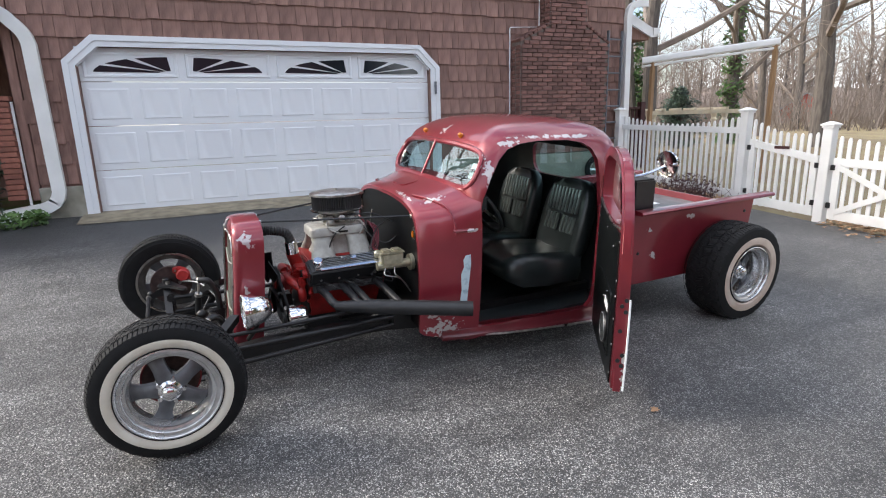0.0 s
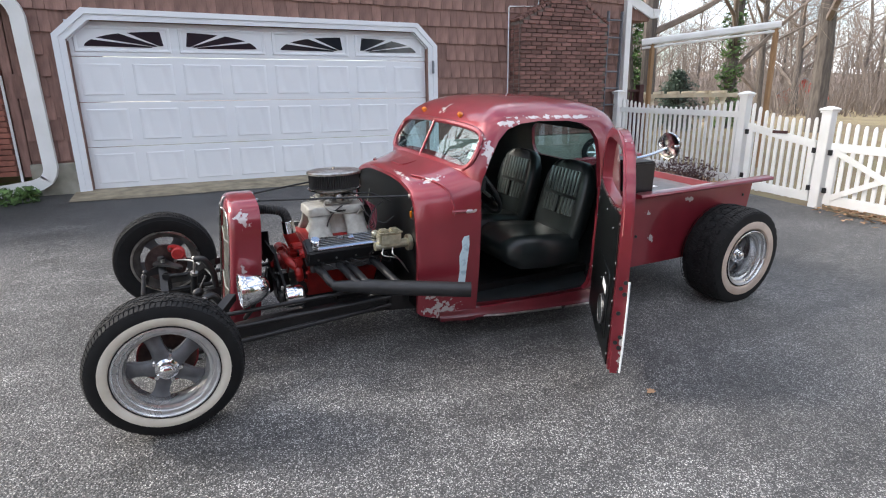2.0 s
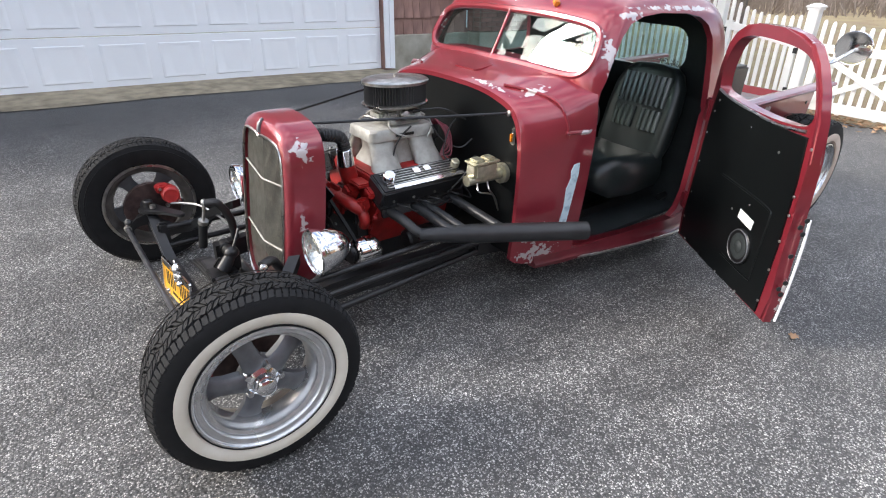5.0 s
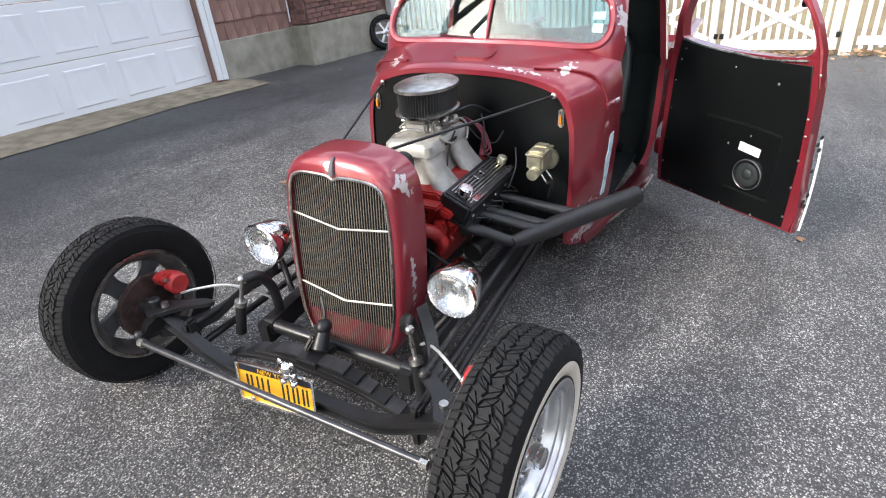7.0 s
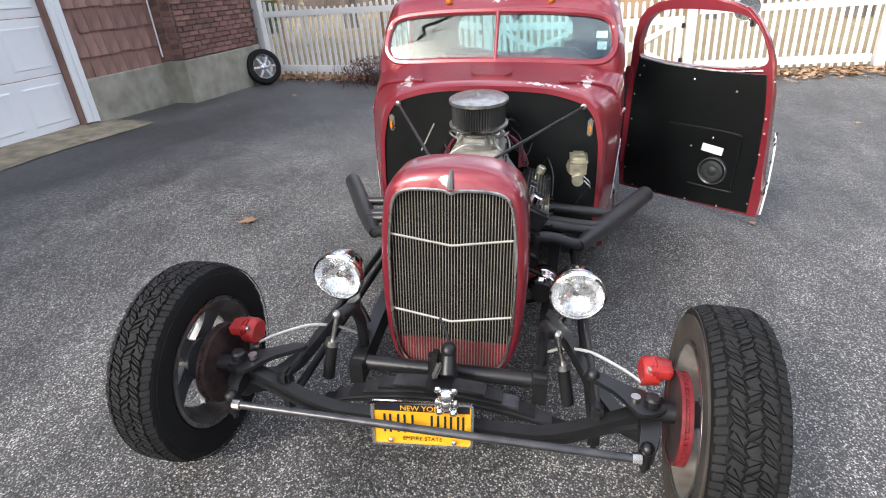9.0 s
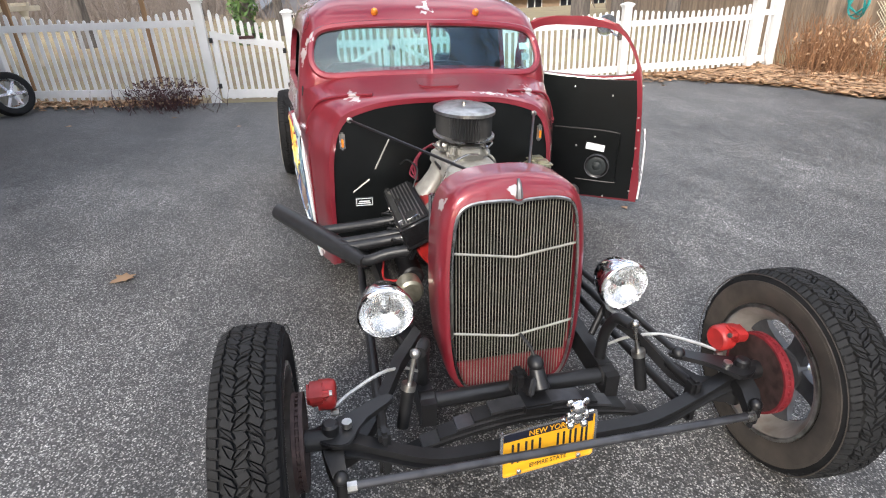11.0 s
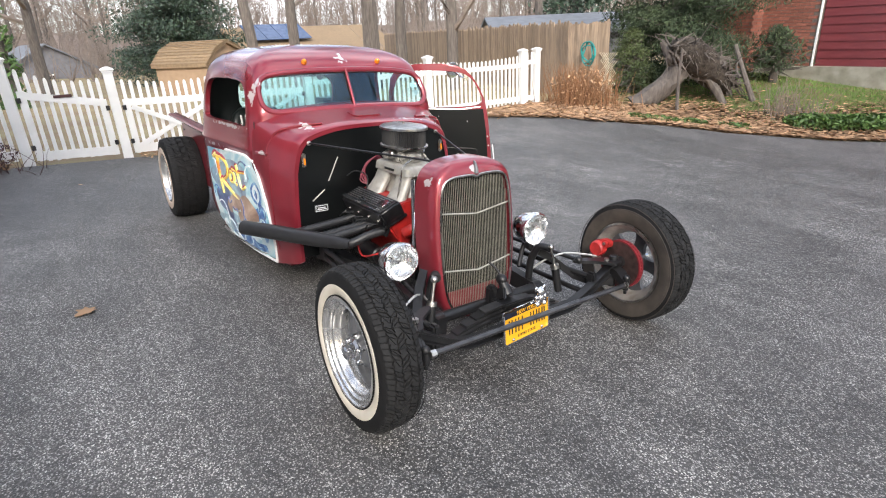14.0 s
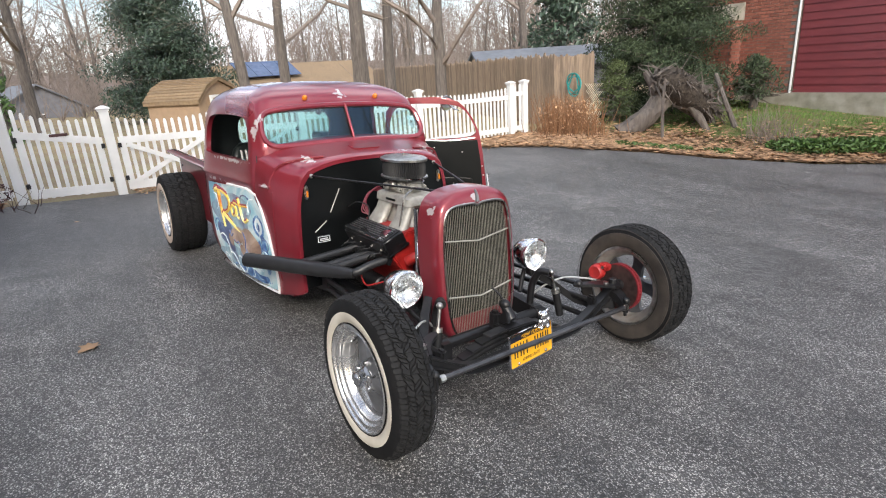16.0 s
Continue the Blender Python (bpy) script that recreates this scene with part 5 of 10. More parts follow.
# transverse leaf spring, a stack of leaves
for k in range(6):
    L = 0.43 - 0.055 * k
    bm = bmesh.new()
    rings = []
    for j in range(17):
        y = -L + 2 * L * j / 16
        z = 0.135 + 0.012 * k - 0.075 * (y / 0.43) ** 2 + 0.045
        rings.append([Vector((0.12 + x, y, z + zz)) for x, zz in ((-0.028, 0), (0.028, 0), (0.028, 0.0095), (-0.028, 0.0095))])
    skin(bm, rings, True, True, True)
    part("spring_leaf", bm, M["satin_steel"] if k % 2 else M["black_steel"], car)
bm = bmesh.new()
rod(bm, (0.25, -0.345, 0.19), (0.25, 0.345, 0.19), 0.028, n=20)
part("cross_tube", bm, M["black_steel"], car, "thick black front cross tube")
for sd in (-1, 1):
    bm = bmesh.new()
    rod(bm, (0.25, sd * 0.30, 0.19), (0.25, sd * 0.355, 0.19), 0.036, n=20, bevel=0.004)
    part("tube_sleeve", bm, M["black_steel"], car)
bm = bmesh.new()
box(bm, (0.14, 0, 0.235), (0.12, 0.10, 0.03), 0.006)
box(bm, (0.20, 0.03, 0.26), (0.06, 0.05, 0.1), 0.015)
rod(bm, (0.135, -0.025, 0.262), (0.19, -0.02, 0.34), 0.031, 0.022, 16, 0.006)
ball(bm, (0.185, -0.02, 0.335), 0.03, (1.1, 0.9, 0.9))
box(bm, (0.15, 0.01, 0.275), (0.07, 0.02, 0.06), 0.006, pose(0, 0, 0, 20, 30, 0))
tube(bm, [(0.19, -0.02, 0.345), (0.21, -0.01, 0.38), (0.24, 0.02, 0.42)], 0.006, 8)
part("horn", bm, M["black_steel"], car, "black horn and bracket under the grille")
bm = bmesh.new()
rod(bm, (0.10, -0.485, 0.36), (1.10, -0.43, 0.35), 0.012)
ball(bm, (0.10, -0.485, 0.36), 0.022)
part("drag_link", bm, M["black_steel"], car)

# ---- licence plate ----
pm = plane_m((-0.045, 0.023, 0.218), (0.10, -1, 0.0), (0.10, 0, 1))
bm = bmesh.new()
slab(bm, rounded(0.305, 0.152, 0.012), pm, 0.002)
pl = part("licence_plate", bm, M["plate"], car, "gold and navy licence plate in a chrome frame")
bm = bmesh.new()
slab(bm, [(-0.148, 0.045), (0.148, 0.045), (0.148, 0.072), (-0.148, 0.072)], pm @ pose(0, 0, 0.002), 0.0015)
part("plate_band", bm, M["plate_blue"], pl)
lettering("plate_word", "NEW YORK", pm @ pose(0, 0.057, 0.0045), 0.026, M["plate"], pl, 0.0006)
lettering("plate_word", "EMPIRE STATE", pm @ pose(0, -0.058, 0.0028), 0.02, M["plate_blue"], pl, 0.0006)
for k, xx in enumerate((-0.118, -0.10, -0.075, -0.055, -0.03, 0.03, 0.05, 0.072, 0.09, 0.112, 0.128)):
    bm = bmesh.new()
    slab(bm, [(xx - 0.0035, -0.036), (xx + 0.0035, -0.036), (xx + 0.0035, 0.032), (xx - 0.0035, 0.032)], pm @ pose(0, 0, 0.002), 0.0015)
    part("plate_mark", bm, M["plate_blue"], pl)
bm = bmesh.new()
o, q = rounded(0.320, 0.167, 0.012), rounded(0.303, 0.15, 0.01)
skin(bm, [[pm @ Vector((x, y, 0.0)) for x, y in o], [pm @ Vector((x, y, 0.008)) for x, y in o], [pm @ Vector((x, y, 0.008)) for x, y in q], [pm @ Vector((x, y, 0.0)) for x, y in q]], True)
part("plate_frame", bm, M["chrome"], pl, "chrome plate frame")
for xx in (-0.1, 0.1):
    bm = bmesh.new()
    lathe(bm, [(0.009, 0), (0.008, 0.006), (0.003, 0.009)], pm @ pose(xx, -0.062, 0.006), 10)
    part("plate_bolt", bm, M["chrome"], pl)
bm = bmesh.new()
bent(bm, [(0.0, 0.0, 0.20), (-0.02, 0.0, 0.27), (-0.035, 0.02, 0.24)], 0.008, 0.02)
part("plate_bracket", bm, M["black_steel"], car)
# small cast bright figure above the plate, as a plain lump
bm = bmesh.new()
for p, r, s in (((-0.05, -0.055, 0.345), 0.024, (0.8, 1.1, 1)), ((-0.05, -0.055, 0.312), 0.022, (0.8, 0.9, 1.2)), ((-0.048, -0.08, 0.362), 0.012, (0.5, 1, 1)), ((-0.048, -0.03, 0.362), 0.012, (0.5, 1, 1)), ((-0.052, -0.078, 0.285), 0.014, (1, 1, 0.9)), ((-0.052, -0.035, 0.285), 0.014, (1, 1, 0.9)), ((-0.05, -0.084, 0.315), 0.01, (1, 1, 1.6)), ((-0.05, -0.028, 0.315), 0.01, (1, 1, 1.6))):
    ball(bm, p, r, s)
part("cast_ornament", bm, M["chrome"], car, "small cast bright metal ornament")

# ---- engine ----
bm = bmesh.new()
rings = []
for x, w in ((0.80, 0.95), (0.83, 1.0), (1.24, 1.0), (1.28, 0.9)):
    rings.append([Vector((x, y * w, z)) for y, z in ((-0.13, 0.24), (-0.17, 0.33), (-0.19, 0.40), (-0.225, 0.43), (-0.262, 0.485), (-0.25, 0.55), (-0.17, 0.62), (0.17, 0.62), (0.25, 0.55), (0.262, 0.485), (0.225, 0.43), (0.19, 0.40), (0.17, 0.33), (0.13, 0.24))])
skin(bm, rings, True, True, True)
bmesh.ops.bevel(bm, geom=list(bm.edges), offset=0.008, segments=2, affect="EDGES", clamp_overlap=True)
part("engine_block", bm, M["red_engine"], car, "red-painted V8 engine block")
bm = bmesh.new()
box(bm, (1.0, 0, 0.20), (0.5, 0.22, 0.14), 0.03)
part("oil_pan", bm, M["black_steel"], car)
bm = bmesh.new()
rod(bm, (1.25, 0, 0.38), (1.42, 0, 0.36), 0.19, 0.15, 20)
part("gearbox_housing", bm, M["black_steel"], car)
bm = bmesh.new()
slab(bm, smooth2([(-0.12, 0.24), (-0.14, 0.33), (-0.11, 0.44), (-0.06, 0.52), (0.06, 0.52), (0.11, 0.44), (0.14, 0.33), (0.12, 0.24)], 3), plane_m((0.745, 0, 0), (0, 1, 0), (0, 0, 1)), 0.06, 0.012)
part("timing_cover", bm, M["black_steel"], car)
for k in range(8):
    a = 2 * math.pi * k / 8
    bm = bmesh.new()
    rod(bm, (0.738, 0.115 * math.cos(a), 0.375 + 0.12 * math.sin(a)), (0.748, 0.115 * math.cos(a), 0.375 + 0.12 * math.sin(a)), 0.008, n=6)
    part("cover_bolt", bm, M["chrome_worn"], car)
for yy, zz in ((-0.22, 0.50), (-0.22, 0.43), (-0.16, 0.36), (-0.235, 0.545)):
    bm = bmesh.new()
    lathe(bm, [(0.015, 0), (0.015, 0.010), (0.010, 0.013), (0.008, 0.018)], axis_matrix((0.80, yy, zz), (-1, -0.2, 0)), 8)
    part("casting_boss", bm, M["red_engine"], car)
bm = bmesh.new()
box(bm, (0.71, 0, 0.46), (0.07, 0.14, 0.16), 0.03)
rod(bm, (0.61, 0, 0.46), (0.70, 0, 0.46), 0.045)
tube(bm, [(0.70, -0.06, 0.50), (0.70, -0.16, 0.50), (0.74, -0.2, 0.47)], 0.03)
tube(bm, [(0.70, 0.06, 0.50), (0.70, 0.16, 0.50), (0.74, 0.2, 0.47)], 0.03)
rod(bm, (0.76, -0.06, 0.57), (0.73, -0.07, 0.66), 0.04)
tube(bm, [(0.74, -0.19, 0.47), (0.745, -0.21, 0.43), (0.75, -0.19, 0.39)], 0.026)
box(bm, (0.73, -0.11, 0.535), (0.06, 0.07, 0.06), 0.012, pose(0, 0, 0, 20, 10, 0))
box(bm, (0.745, -0.2, 0.50), (0.05, 0.05, 0.06), 0.010, pose(0, 0, 0, -15, 0, 20))
box(bm, (0.78, -0.215, 0.555), (0.05, 0.06, 0.035), 0.008, pose(0, 0, 0, 24, 0, 0))
box(bm, (0.76, -0.15, 0.585), (0.07, 0.10, 0.02), 0.006)
part("water_pump", bm, M["red_engine"], car, "red water pump housing")
bm = bmesh.new()
rod(bm, (0.735, -0.07, 0.65), (0.725, -0.075, 0.735), 0.04, 0.036, 20, 0.006)
part("thermostat_filler", bm, M["chrome"], car, "chrome filler neck")
for z, r, nm in ((0.46, 0.075, "pulley"), (0.30, 0.085, "pulley")):
    bm = bmesh.new()
    lathe(bm, [(r, -0.012), (r * 0.9, -0.006), (r * 0.9, 0.006), (r, 0.012)], axis_matrix((0.64, 0, z), (-1, 0, 0)), 30)
    part(nm, bm, M["black_steel"], car)
bm = bmesh.new()
pts = [(0.64, -0.31 - 0.04, 0.33), (0.64, -0.36, 0.36), (0.64, -0.32, 0.385), (0.64, 0.02, 0.54), (0.64, 0.08, 0.48), (0.64, 0.09, 0.3), (0.64, 0.0, 0.21), (0.64, -0.3, 0.28), (0.64, -0.35, 0.33)]
rings = []
for p in spline(pts, 6):
    rings.append([p + Vector((x, 0, z)) for x, z in ((-0.007, -0.006), (0.007, -0.006), (0.007, 0.006), (-0.007, 0.006))])
skin(bm, rings, True)
part("fan_belt", bm, M["rubber"], car)
for k in range(6):
    a = radians(60 * k + 15)
    c, s = math.cos(a), math.sin(a)
    bm = bmesh.new()
    rings = []
    for r, w, tw in ((0.04, 0.025, 0.5), (0.1, 0.04, 0.45), (0.19, 0.05, 0.35)):
        rings.append([Vector((0.60 + tw * w * u + 0.002 * v, c * r - s * w * u, 0.46 + s * r + c * w * u)) for u, v in ((-1, -1), (1, -1), (1, 1), (-1, 1))])
    skin(bm, rings, True, True, True)
    part("fan_blade", bm, M["black_steel"], car)
bm = bmesh.new()
am = axis_matrix((0.625, -0.314, 0.333), (1, 0, 0))
lathe(bm, [(0.02, 0), (0.05, 0.004), (0.062, 0.015), (0.064, 0.05), (0.06, 0.054), (0.064, 0.058), (0.064, 0.1), (0.05, 0.118), (0.02, 0.122)], am, 30)
part("alternator", bm, M["chrome"], car, "chrome alternator")
bm = bmesh.new()
lathe(bm, [(0.042, -0.025), (0.036, -0.015), (0.042, -0.005), (0.02, 0.0)], am, 26)
for k in range(8):
    a = 2 * math.pi * k / 8
    q = [am @ Vector((r * math.cos(a + da), r * math.sin(a + da), h)) for r, da, h in ((0.025, 0, -0.004), (0.058, 0.1, -0.004), (0.058, 0.25, -0.012), (0.025, 0.3, -0.012))]
    bm.faces.new([bm.verts.new(v) for v in q])
part("alternator_fan", bm, M["black_steel"], car)
# valve covers with fins, and polished strip
for sd in (-1, 1):
    vm = Matrix.Translation((1.015, sd * 0.245, 0.575)) @ pose(0, 0, 0, sd * -24)
    bm = bmesh.new()
    box(bm, vm @ Vector((0, 0, -0.004)), (0.47, 0.14, 0.093), 0.012, vm.to_3x3().to_4x4(), 3)
    vc = part("valve_cover", bm, M["black_steel"], car, "black finned valve cover")
    for k in range(7):
        bm = bmesh.new()
        box(bm, vm @ Vector((0.0, (k - 3) * 0.015, 0.045)), (0.40, 0.005, 0.008), 0.0, vm.to_3x3().to_4x4())
        part("fin", bm, M["chrome_worn"], vc)
    bm = bmesh.new()
    box(bm, vm @ Vector((0.03, sd * 0.048, 0.046)), (0.40, 0.024, 0.008), 0.002, vm.to_3x3().to_4x4())
    part("polished_strip", bm, M["chrome"], vc, "polished aluminium strip")
    for xx, mt in ((-0.175, "chrome"), (0.20, "cad")) if sd < 0 else ():
        bm = bmesh.new()
        p = vm @ Vector((xx, 0, 0.045))
        q = vm @ Vector((xx, 0, 0.085))
        rod(bm, p, q, 0.03 if xx < 0 else 0.022, n=24, bevel=0.006)
        part("oil_cap", bm, M[mt], vc, "bright oil filler cap" if xx < 0 else "")
    if sd > 0:
        bm = bmesh.new()
        slab(bm, smooth2([(-0.03, -0.02), (0.0, -0.03), (0.035, -0.012), (0.03, 0.02), (0.0, 0.012), (-0.03, 0.024)], 3), vm @ pose(-0.17, 0.0, 0.048), 0.008, 0.002)
        part("cover_badge", bm, M["chrome"], vc, "bright cast badge")
    bm = bmesh.new()
    box(bm, vm @ Vector((0, 0, -0.05)), (0.48, 0.15, 0.016), 0.004, vm.to_3x3().to_4x4())
    part("cover_gasket", bm, M["black_steel"], vc)
    for xx in (-0.17, -0.06, 0.06, 0.17):
        bm = bmesh.new()
        p = vm @ Vector((xx, sd * 0.066, -0.02))
        q = vm @ Vector((xx, sd * 0.075, -0.02))
        rod(bm, p, q, 0.007, n=6)
        part("cover_bolt", bm, M["chrome_worn"], vc)
    # exhaust flange and spark plugs along the head
    bm = bmesh.new()
    box(bm, (1.02, sd * 0.268, 0.468), (0.44, 0.02, 0.05), 0.004, pose(0, 0, 0, sd * 20))
    part("exhaust_flange", bm, M["black_steel"], car)
    for xx in (0.87, 0.99, 1.05, 1.17):
        bm = bmesh.new()
        rod(bm, (xx, sd * 0.255, 0.51), (xx, sd * 0.30, 0.505), 0.009, n=8)
        plug = part("spark_plug", bm, M["hose"], car)
        bm = bmesh.new()
        tube(bm, [(xx, sd * 0.30, 0.505), (xx + 0.03, sd * 0.335, 0.50), (xx + 0.12, sd * 0.32, 0.46), (1.30, sd * 0.24, 0.5)], 0.004, 6)
        part("plug_lead", bm, M["hose"], plug)
    # exhaust: four primaries into one side pipe
    end = Vector((1.595, sd * 0.815, 0.395))
    elb = Vector((0.88, sd * 0.455, 0.415))
    bm = bmesh.new()
    bent(bm, [(0.84, sd * 0.27, 0.47), (0.86, sd * 0.36, 0.455), elb, elb.lerp(end, 0.3)], 0.024, 0.07, 14)
    part("exhaust_primary", bm, M["exhaust"], car)
    for xx, t in ((0.975, 0.24), (1.03, 0.32), (1.19, 0.55)):
        j = elb.lerp(end, t)
        bm = bmesh.new()
        bent(bm, [(xx, sd * 0.27, 0.47), (xx + 0.02, sd * 0.36, 0.45), j + Vector((-0.05, -sd * 0.01, 0.02)), j + Vector((0.05, sd * 0.025, 0))], 0.023, 0.05, 14)
        part("exhaust_primary", bm, M["exhaust"], car)
    bm = bmesh.new()
    d = (end - elb).normalized()
    lathe(bm, [(0.026, 0.0), (0.036, 0.10), (0.044, 0.25), (0.044, (end - elb).length), (0.040, (end - elb).length), (0.040, (end - elb).length - 0.06)], axis_matrix(elb, d), 24)
    part("side_pipe", bm, M["exhaust"], car, "satin black side exhaust pipe")
# raised marks on the left cover
vm = Matrix.Translation((1.015, -0.245, 0.575)) @ pose(0, 0, 0, 24)
for dx, w, tilt in ((-0.03, 0.034, 0), (0.03, 0.034, 0)):
    bm = bmesh.new()
    box(bm, vm @ Vector((0.02 - dx, 0.02, 0.054)), (w, 0.03, 0.005), 0.001, vm.to_3x3().to_4x4() @ pose(0, 0, 0, 0, 0, tilt))
    part("cover_mark", bm, M["chrome"], car, "raised bright mark")
# intake manifold
bm = bmesh.new()
rings = []
for z, wx, wy in ((0.58, 0.21, 0.17), (0.61, 0.17, 0.10), (0.68, 0.14, 0.07), (0.735, 0.15, 0.075), (0.745, 0.185, 0.115), (0.785, 0.18, 0.11), (0.795, 0.17, 0.10)):
    rings.append([Vector((1.03 + x, y, z)) for x, y in rounded(2 * wx, 2 * wy, 0.03, 4)])
skin(bm, rings, True, True, True)
im = part("intake_manifold", bm, M["alloy"], car, "cast aluminium intake manifold")
for sd in (-1, 1):
    for x0, lean in ((0.925, -0.02), (1.135, 0.02)):
        bm = bmesh.new()
        rings = []
        for yy, zz, wx, th, dx in ((0.065, 0.755, 0.075, 0.028, 0.0), (0.085, 0.72, 0.068, 0.030, 0.2), (0.10, 0.68, 0.066, 0.032, 0.5), (0.13, 0.635, 0.074, 0.032, 0.8), (0.17, 0.59, 0.084, 0.030, 1.0)):
            rings.append([Vector((x0 + lean * dx + wx * math.copysign(abs(c) ** 0.6, c), sd * (yy + 0.8 * th * q), zz + 0.6 * th * q)) for c, q in ((math.cos(2 * math.pi * j / 20), math.sin(2 * math.pi * j / 20)) for j in range(20))])
        skin(bm, rings, True, True, True)
        part("intake_runner", bm, M["alloy"], im, angle=60)
    bm = bmesh.new()
    box(bm, (1.03, sd * 0.165, 0.60), (0.42, 0.05, 0.02), 0.005, pose(0, 0, 0, sd * -30))
    part("intake_flange", bm, M["alloy"], im)
    bm = bmesh.new()
    box(bm, (1.03, sd * 0.112, 0.765), (0.10, 0.01, 0.012))
    part("casting_mark", bm, M["black_steel"], im)
# carburettor
bm = bmesh.new()
box(bm, (1.05, 0, 0.805), (0.17, 0.13, 0.022), 0.004)
box(bm, (1.05, 0, 0.835), (0.15, 0.10, 0.05), 0.01)
rod(bm, (1.05, 0, 0.84), (1.05, 0, 0.885), 0.062)
for sx in (-1, 1):
    box(bm, (1.05 + sx * 0.095, 0, 0.84), (0.045, 0.10, 0.045), 0.01)
for sx, sy in ((-1, -1), (1, -1), (-1, 1), (1, 1)):
    rod(bm, (1.05 + sx * 0.06, sy * 0.05, 0.82), (1.05 + sx * 0.06, sy * 0.085, 0.82), 0.012)
    rod(bm, (1.05 + sx * 0.09, sy * 0.06, 0.85), (1.05 + sx * 0.12, sy * 0.075, 0.83), 0.006)
ball(bm, (1.12, -0.085, 0.83), 0.022)
ball(bm, (0.98, -0.08, 0.825), 0.018)
ball(bm, (1.10, 0.09, 0.83), 0.022)
tube(bm, [(0.97, -0.07, 0.83), (0.95, -0.1, 0.81), (0.97, -0.12, 0.78), (1.02, -0.13, 0.76)], 0.005, 6)
tube(bm, [(1.13, -0.07, 0.83), (1.17, -0.1, 0.82), (1.18, -0.12, 0.78), (1.15, -0.13, 0.74)], 0.005, 6)
part("carburettor", bm, M["alloy"], car, "bright carburettor with linkages")
bm = bmesh.new()
rod(bm, (1.045, -0.085, 0.86), (1.15, -0.085, 0.86), 0.006)
tube(bm, [(1.15, -0.085, 0.86), (1.25, -0.12, 0.86), (1.37, -0.15, 0.80)], 0.005, 6)
part("throttle_linkage", bm, M["hose"], car)
for sd in (-1, 1):
    for x0, z0 in ((0.985, 0.835), (1.115, 0.835)):
        bm = bmesh.new()
        box(bm, (x0, sd * 0.06, z0), (0.05, 0.035, 0.05), 0.008)
        part("float_bowl", bm, M["alloy"], car)
        for dx, dz in ((-0.017, -0.015), (0.017, -0.015), (-0.017, 0.017), (0.017, 0.017)):
            bm = bmesh.new()
            rod(bm, (x0 + dx, sd * 0.075, z0 + dz), (x0 + dx, sd * 0.083, z0 + dz), 0.0045, n=6)
            part("bowl_screw", bm, M["chrome"], car)
    bm = bmesh.new()
    lathe(bm, [(0.026, 0), (0.026, 0.014), (0.02, 0.022), (0.006, 0.025)], axis_matrix((1.05, sd * 0.075, 0.842), (0, sd, 0.2)), 18)
    part("vacuum_pod", bm, M["chrome_worn"], car)
    bm = bmesh.new()
    tube(bm, [(1.0, sd * 0.085, 0.83), (1.02, sd * 0.12, 0.85), (1.08, sd * 0.125, 0.845), (1.12, sd * 0.10, 0.82)], 0.004, 6)
    part("linkage_rod", bm, M["chrome_worn"], car)
bm = bmesh.new()
bent(bm, [(0.93, -0.03, 0.83), (0.90, 0.03, 0.84), (0.90, 0.10, 0.80), (0.86, 0.17, 0.62)], 0.005, 0.03, 8)
part("fuel_line", bm, M["chrome_worn"], car)
for pts in ([(1.33, -0.12, 0.80), (1.25, -0.17, 0.77), (1.20, -0.20, 0.66), (1.26, -0.25, 0.62)], [(1.36, -0.22, 0.72), (1.30, -0.2, 0.68), (1.22, -0.16, 0.72), (1.18, -0.12, 0.79)], [(1.37, -0.28, 0.62), (1.31, -0.30, 0.66), (1.24, -0.33, 0.60), (1.15, -0.33, 0.53)], [(1.37, 0.22, 0.68), (1.29, 0.2, 0.72), (1.2, 0.17, 0.70), (1.16, 0.2, 0.62)], [(0.93, -0.15, 0.60), (0.96, -0.13, 0.70), (1.0, -0.125, 0.76), (1.06, -0.12, 0.80)]):
    bm = bmesh.new()
    tube(bm, pts, 0.004, 6)
    part("engine_wire", bm, M["hose"], car)
# oval air cleaner
AC = [(0.165 * math.cos(2 * math.pi * k / 48), 0.120 * math.sin(2 * math.pi * k / 48)) for k in range(48)]


def oval(z, f, dx=0.0):
    return [Vector((1.05 + x * (1 + f / 0.165), y * (1 + f / 0.120), z)) for x, y in AC]


bm = bmesh.new()
skin(bm, [oval(0.884, -0.08), oval(0.884, 0.004), oval(0.894, 0.006), oval(0.898, -0.004)], True, True, True)
ac = part("air_cleaner", bm, M["chrome_worn"], car, "oval air cleaner with pleated black filter and chrome lid")
bm = bmesh.new()
n = 130
rows = []
for z in (0.897, 0.985):
    r = []
    for k in range(n):
        a = 2 * math.pi * k / n
        f = -0.006 if k % 2 else -0.013
        r.append(Vector((1.05 + (0.165 + f) * math.cos(a), (0.120 + f) * math.sin(a), z)))
    rows.append(r)
skin(bm, rows, True, True, True)
part("filter_element", bm, M["hose"], ac, "black pleated filter", smooth=False)
bm = bmesh.new()
skin(bm, [oval(0.984, -0.006), oval(0.984, 0.005), oval(0.996, 0.005), oval(1.003, -0.008), oval(1.004, -0.03), oval(1.010, -0.045), oval(1.011, -0.1)], True, True, True)
rod(bm, (1.05, 0, 1.01), (1.05, 0, 1.022), 0.009, n=8)
part("cleaner_lid", bm, M["chrome_worn"], ac, "brushed chrome lid")
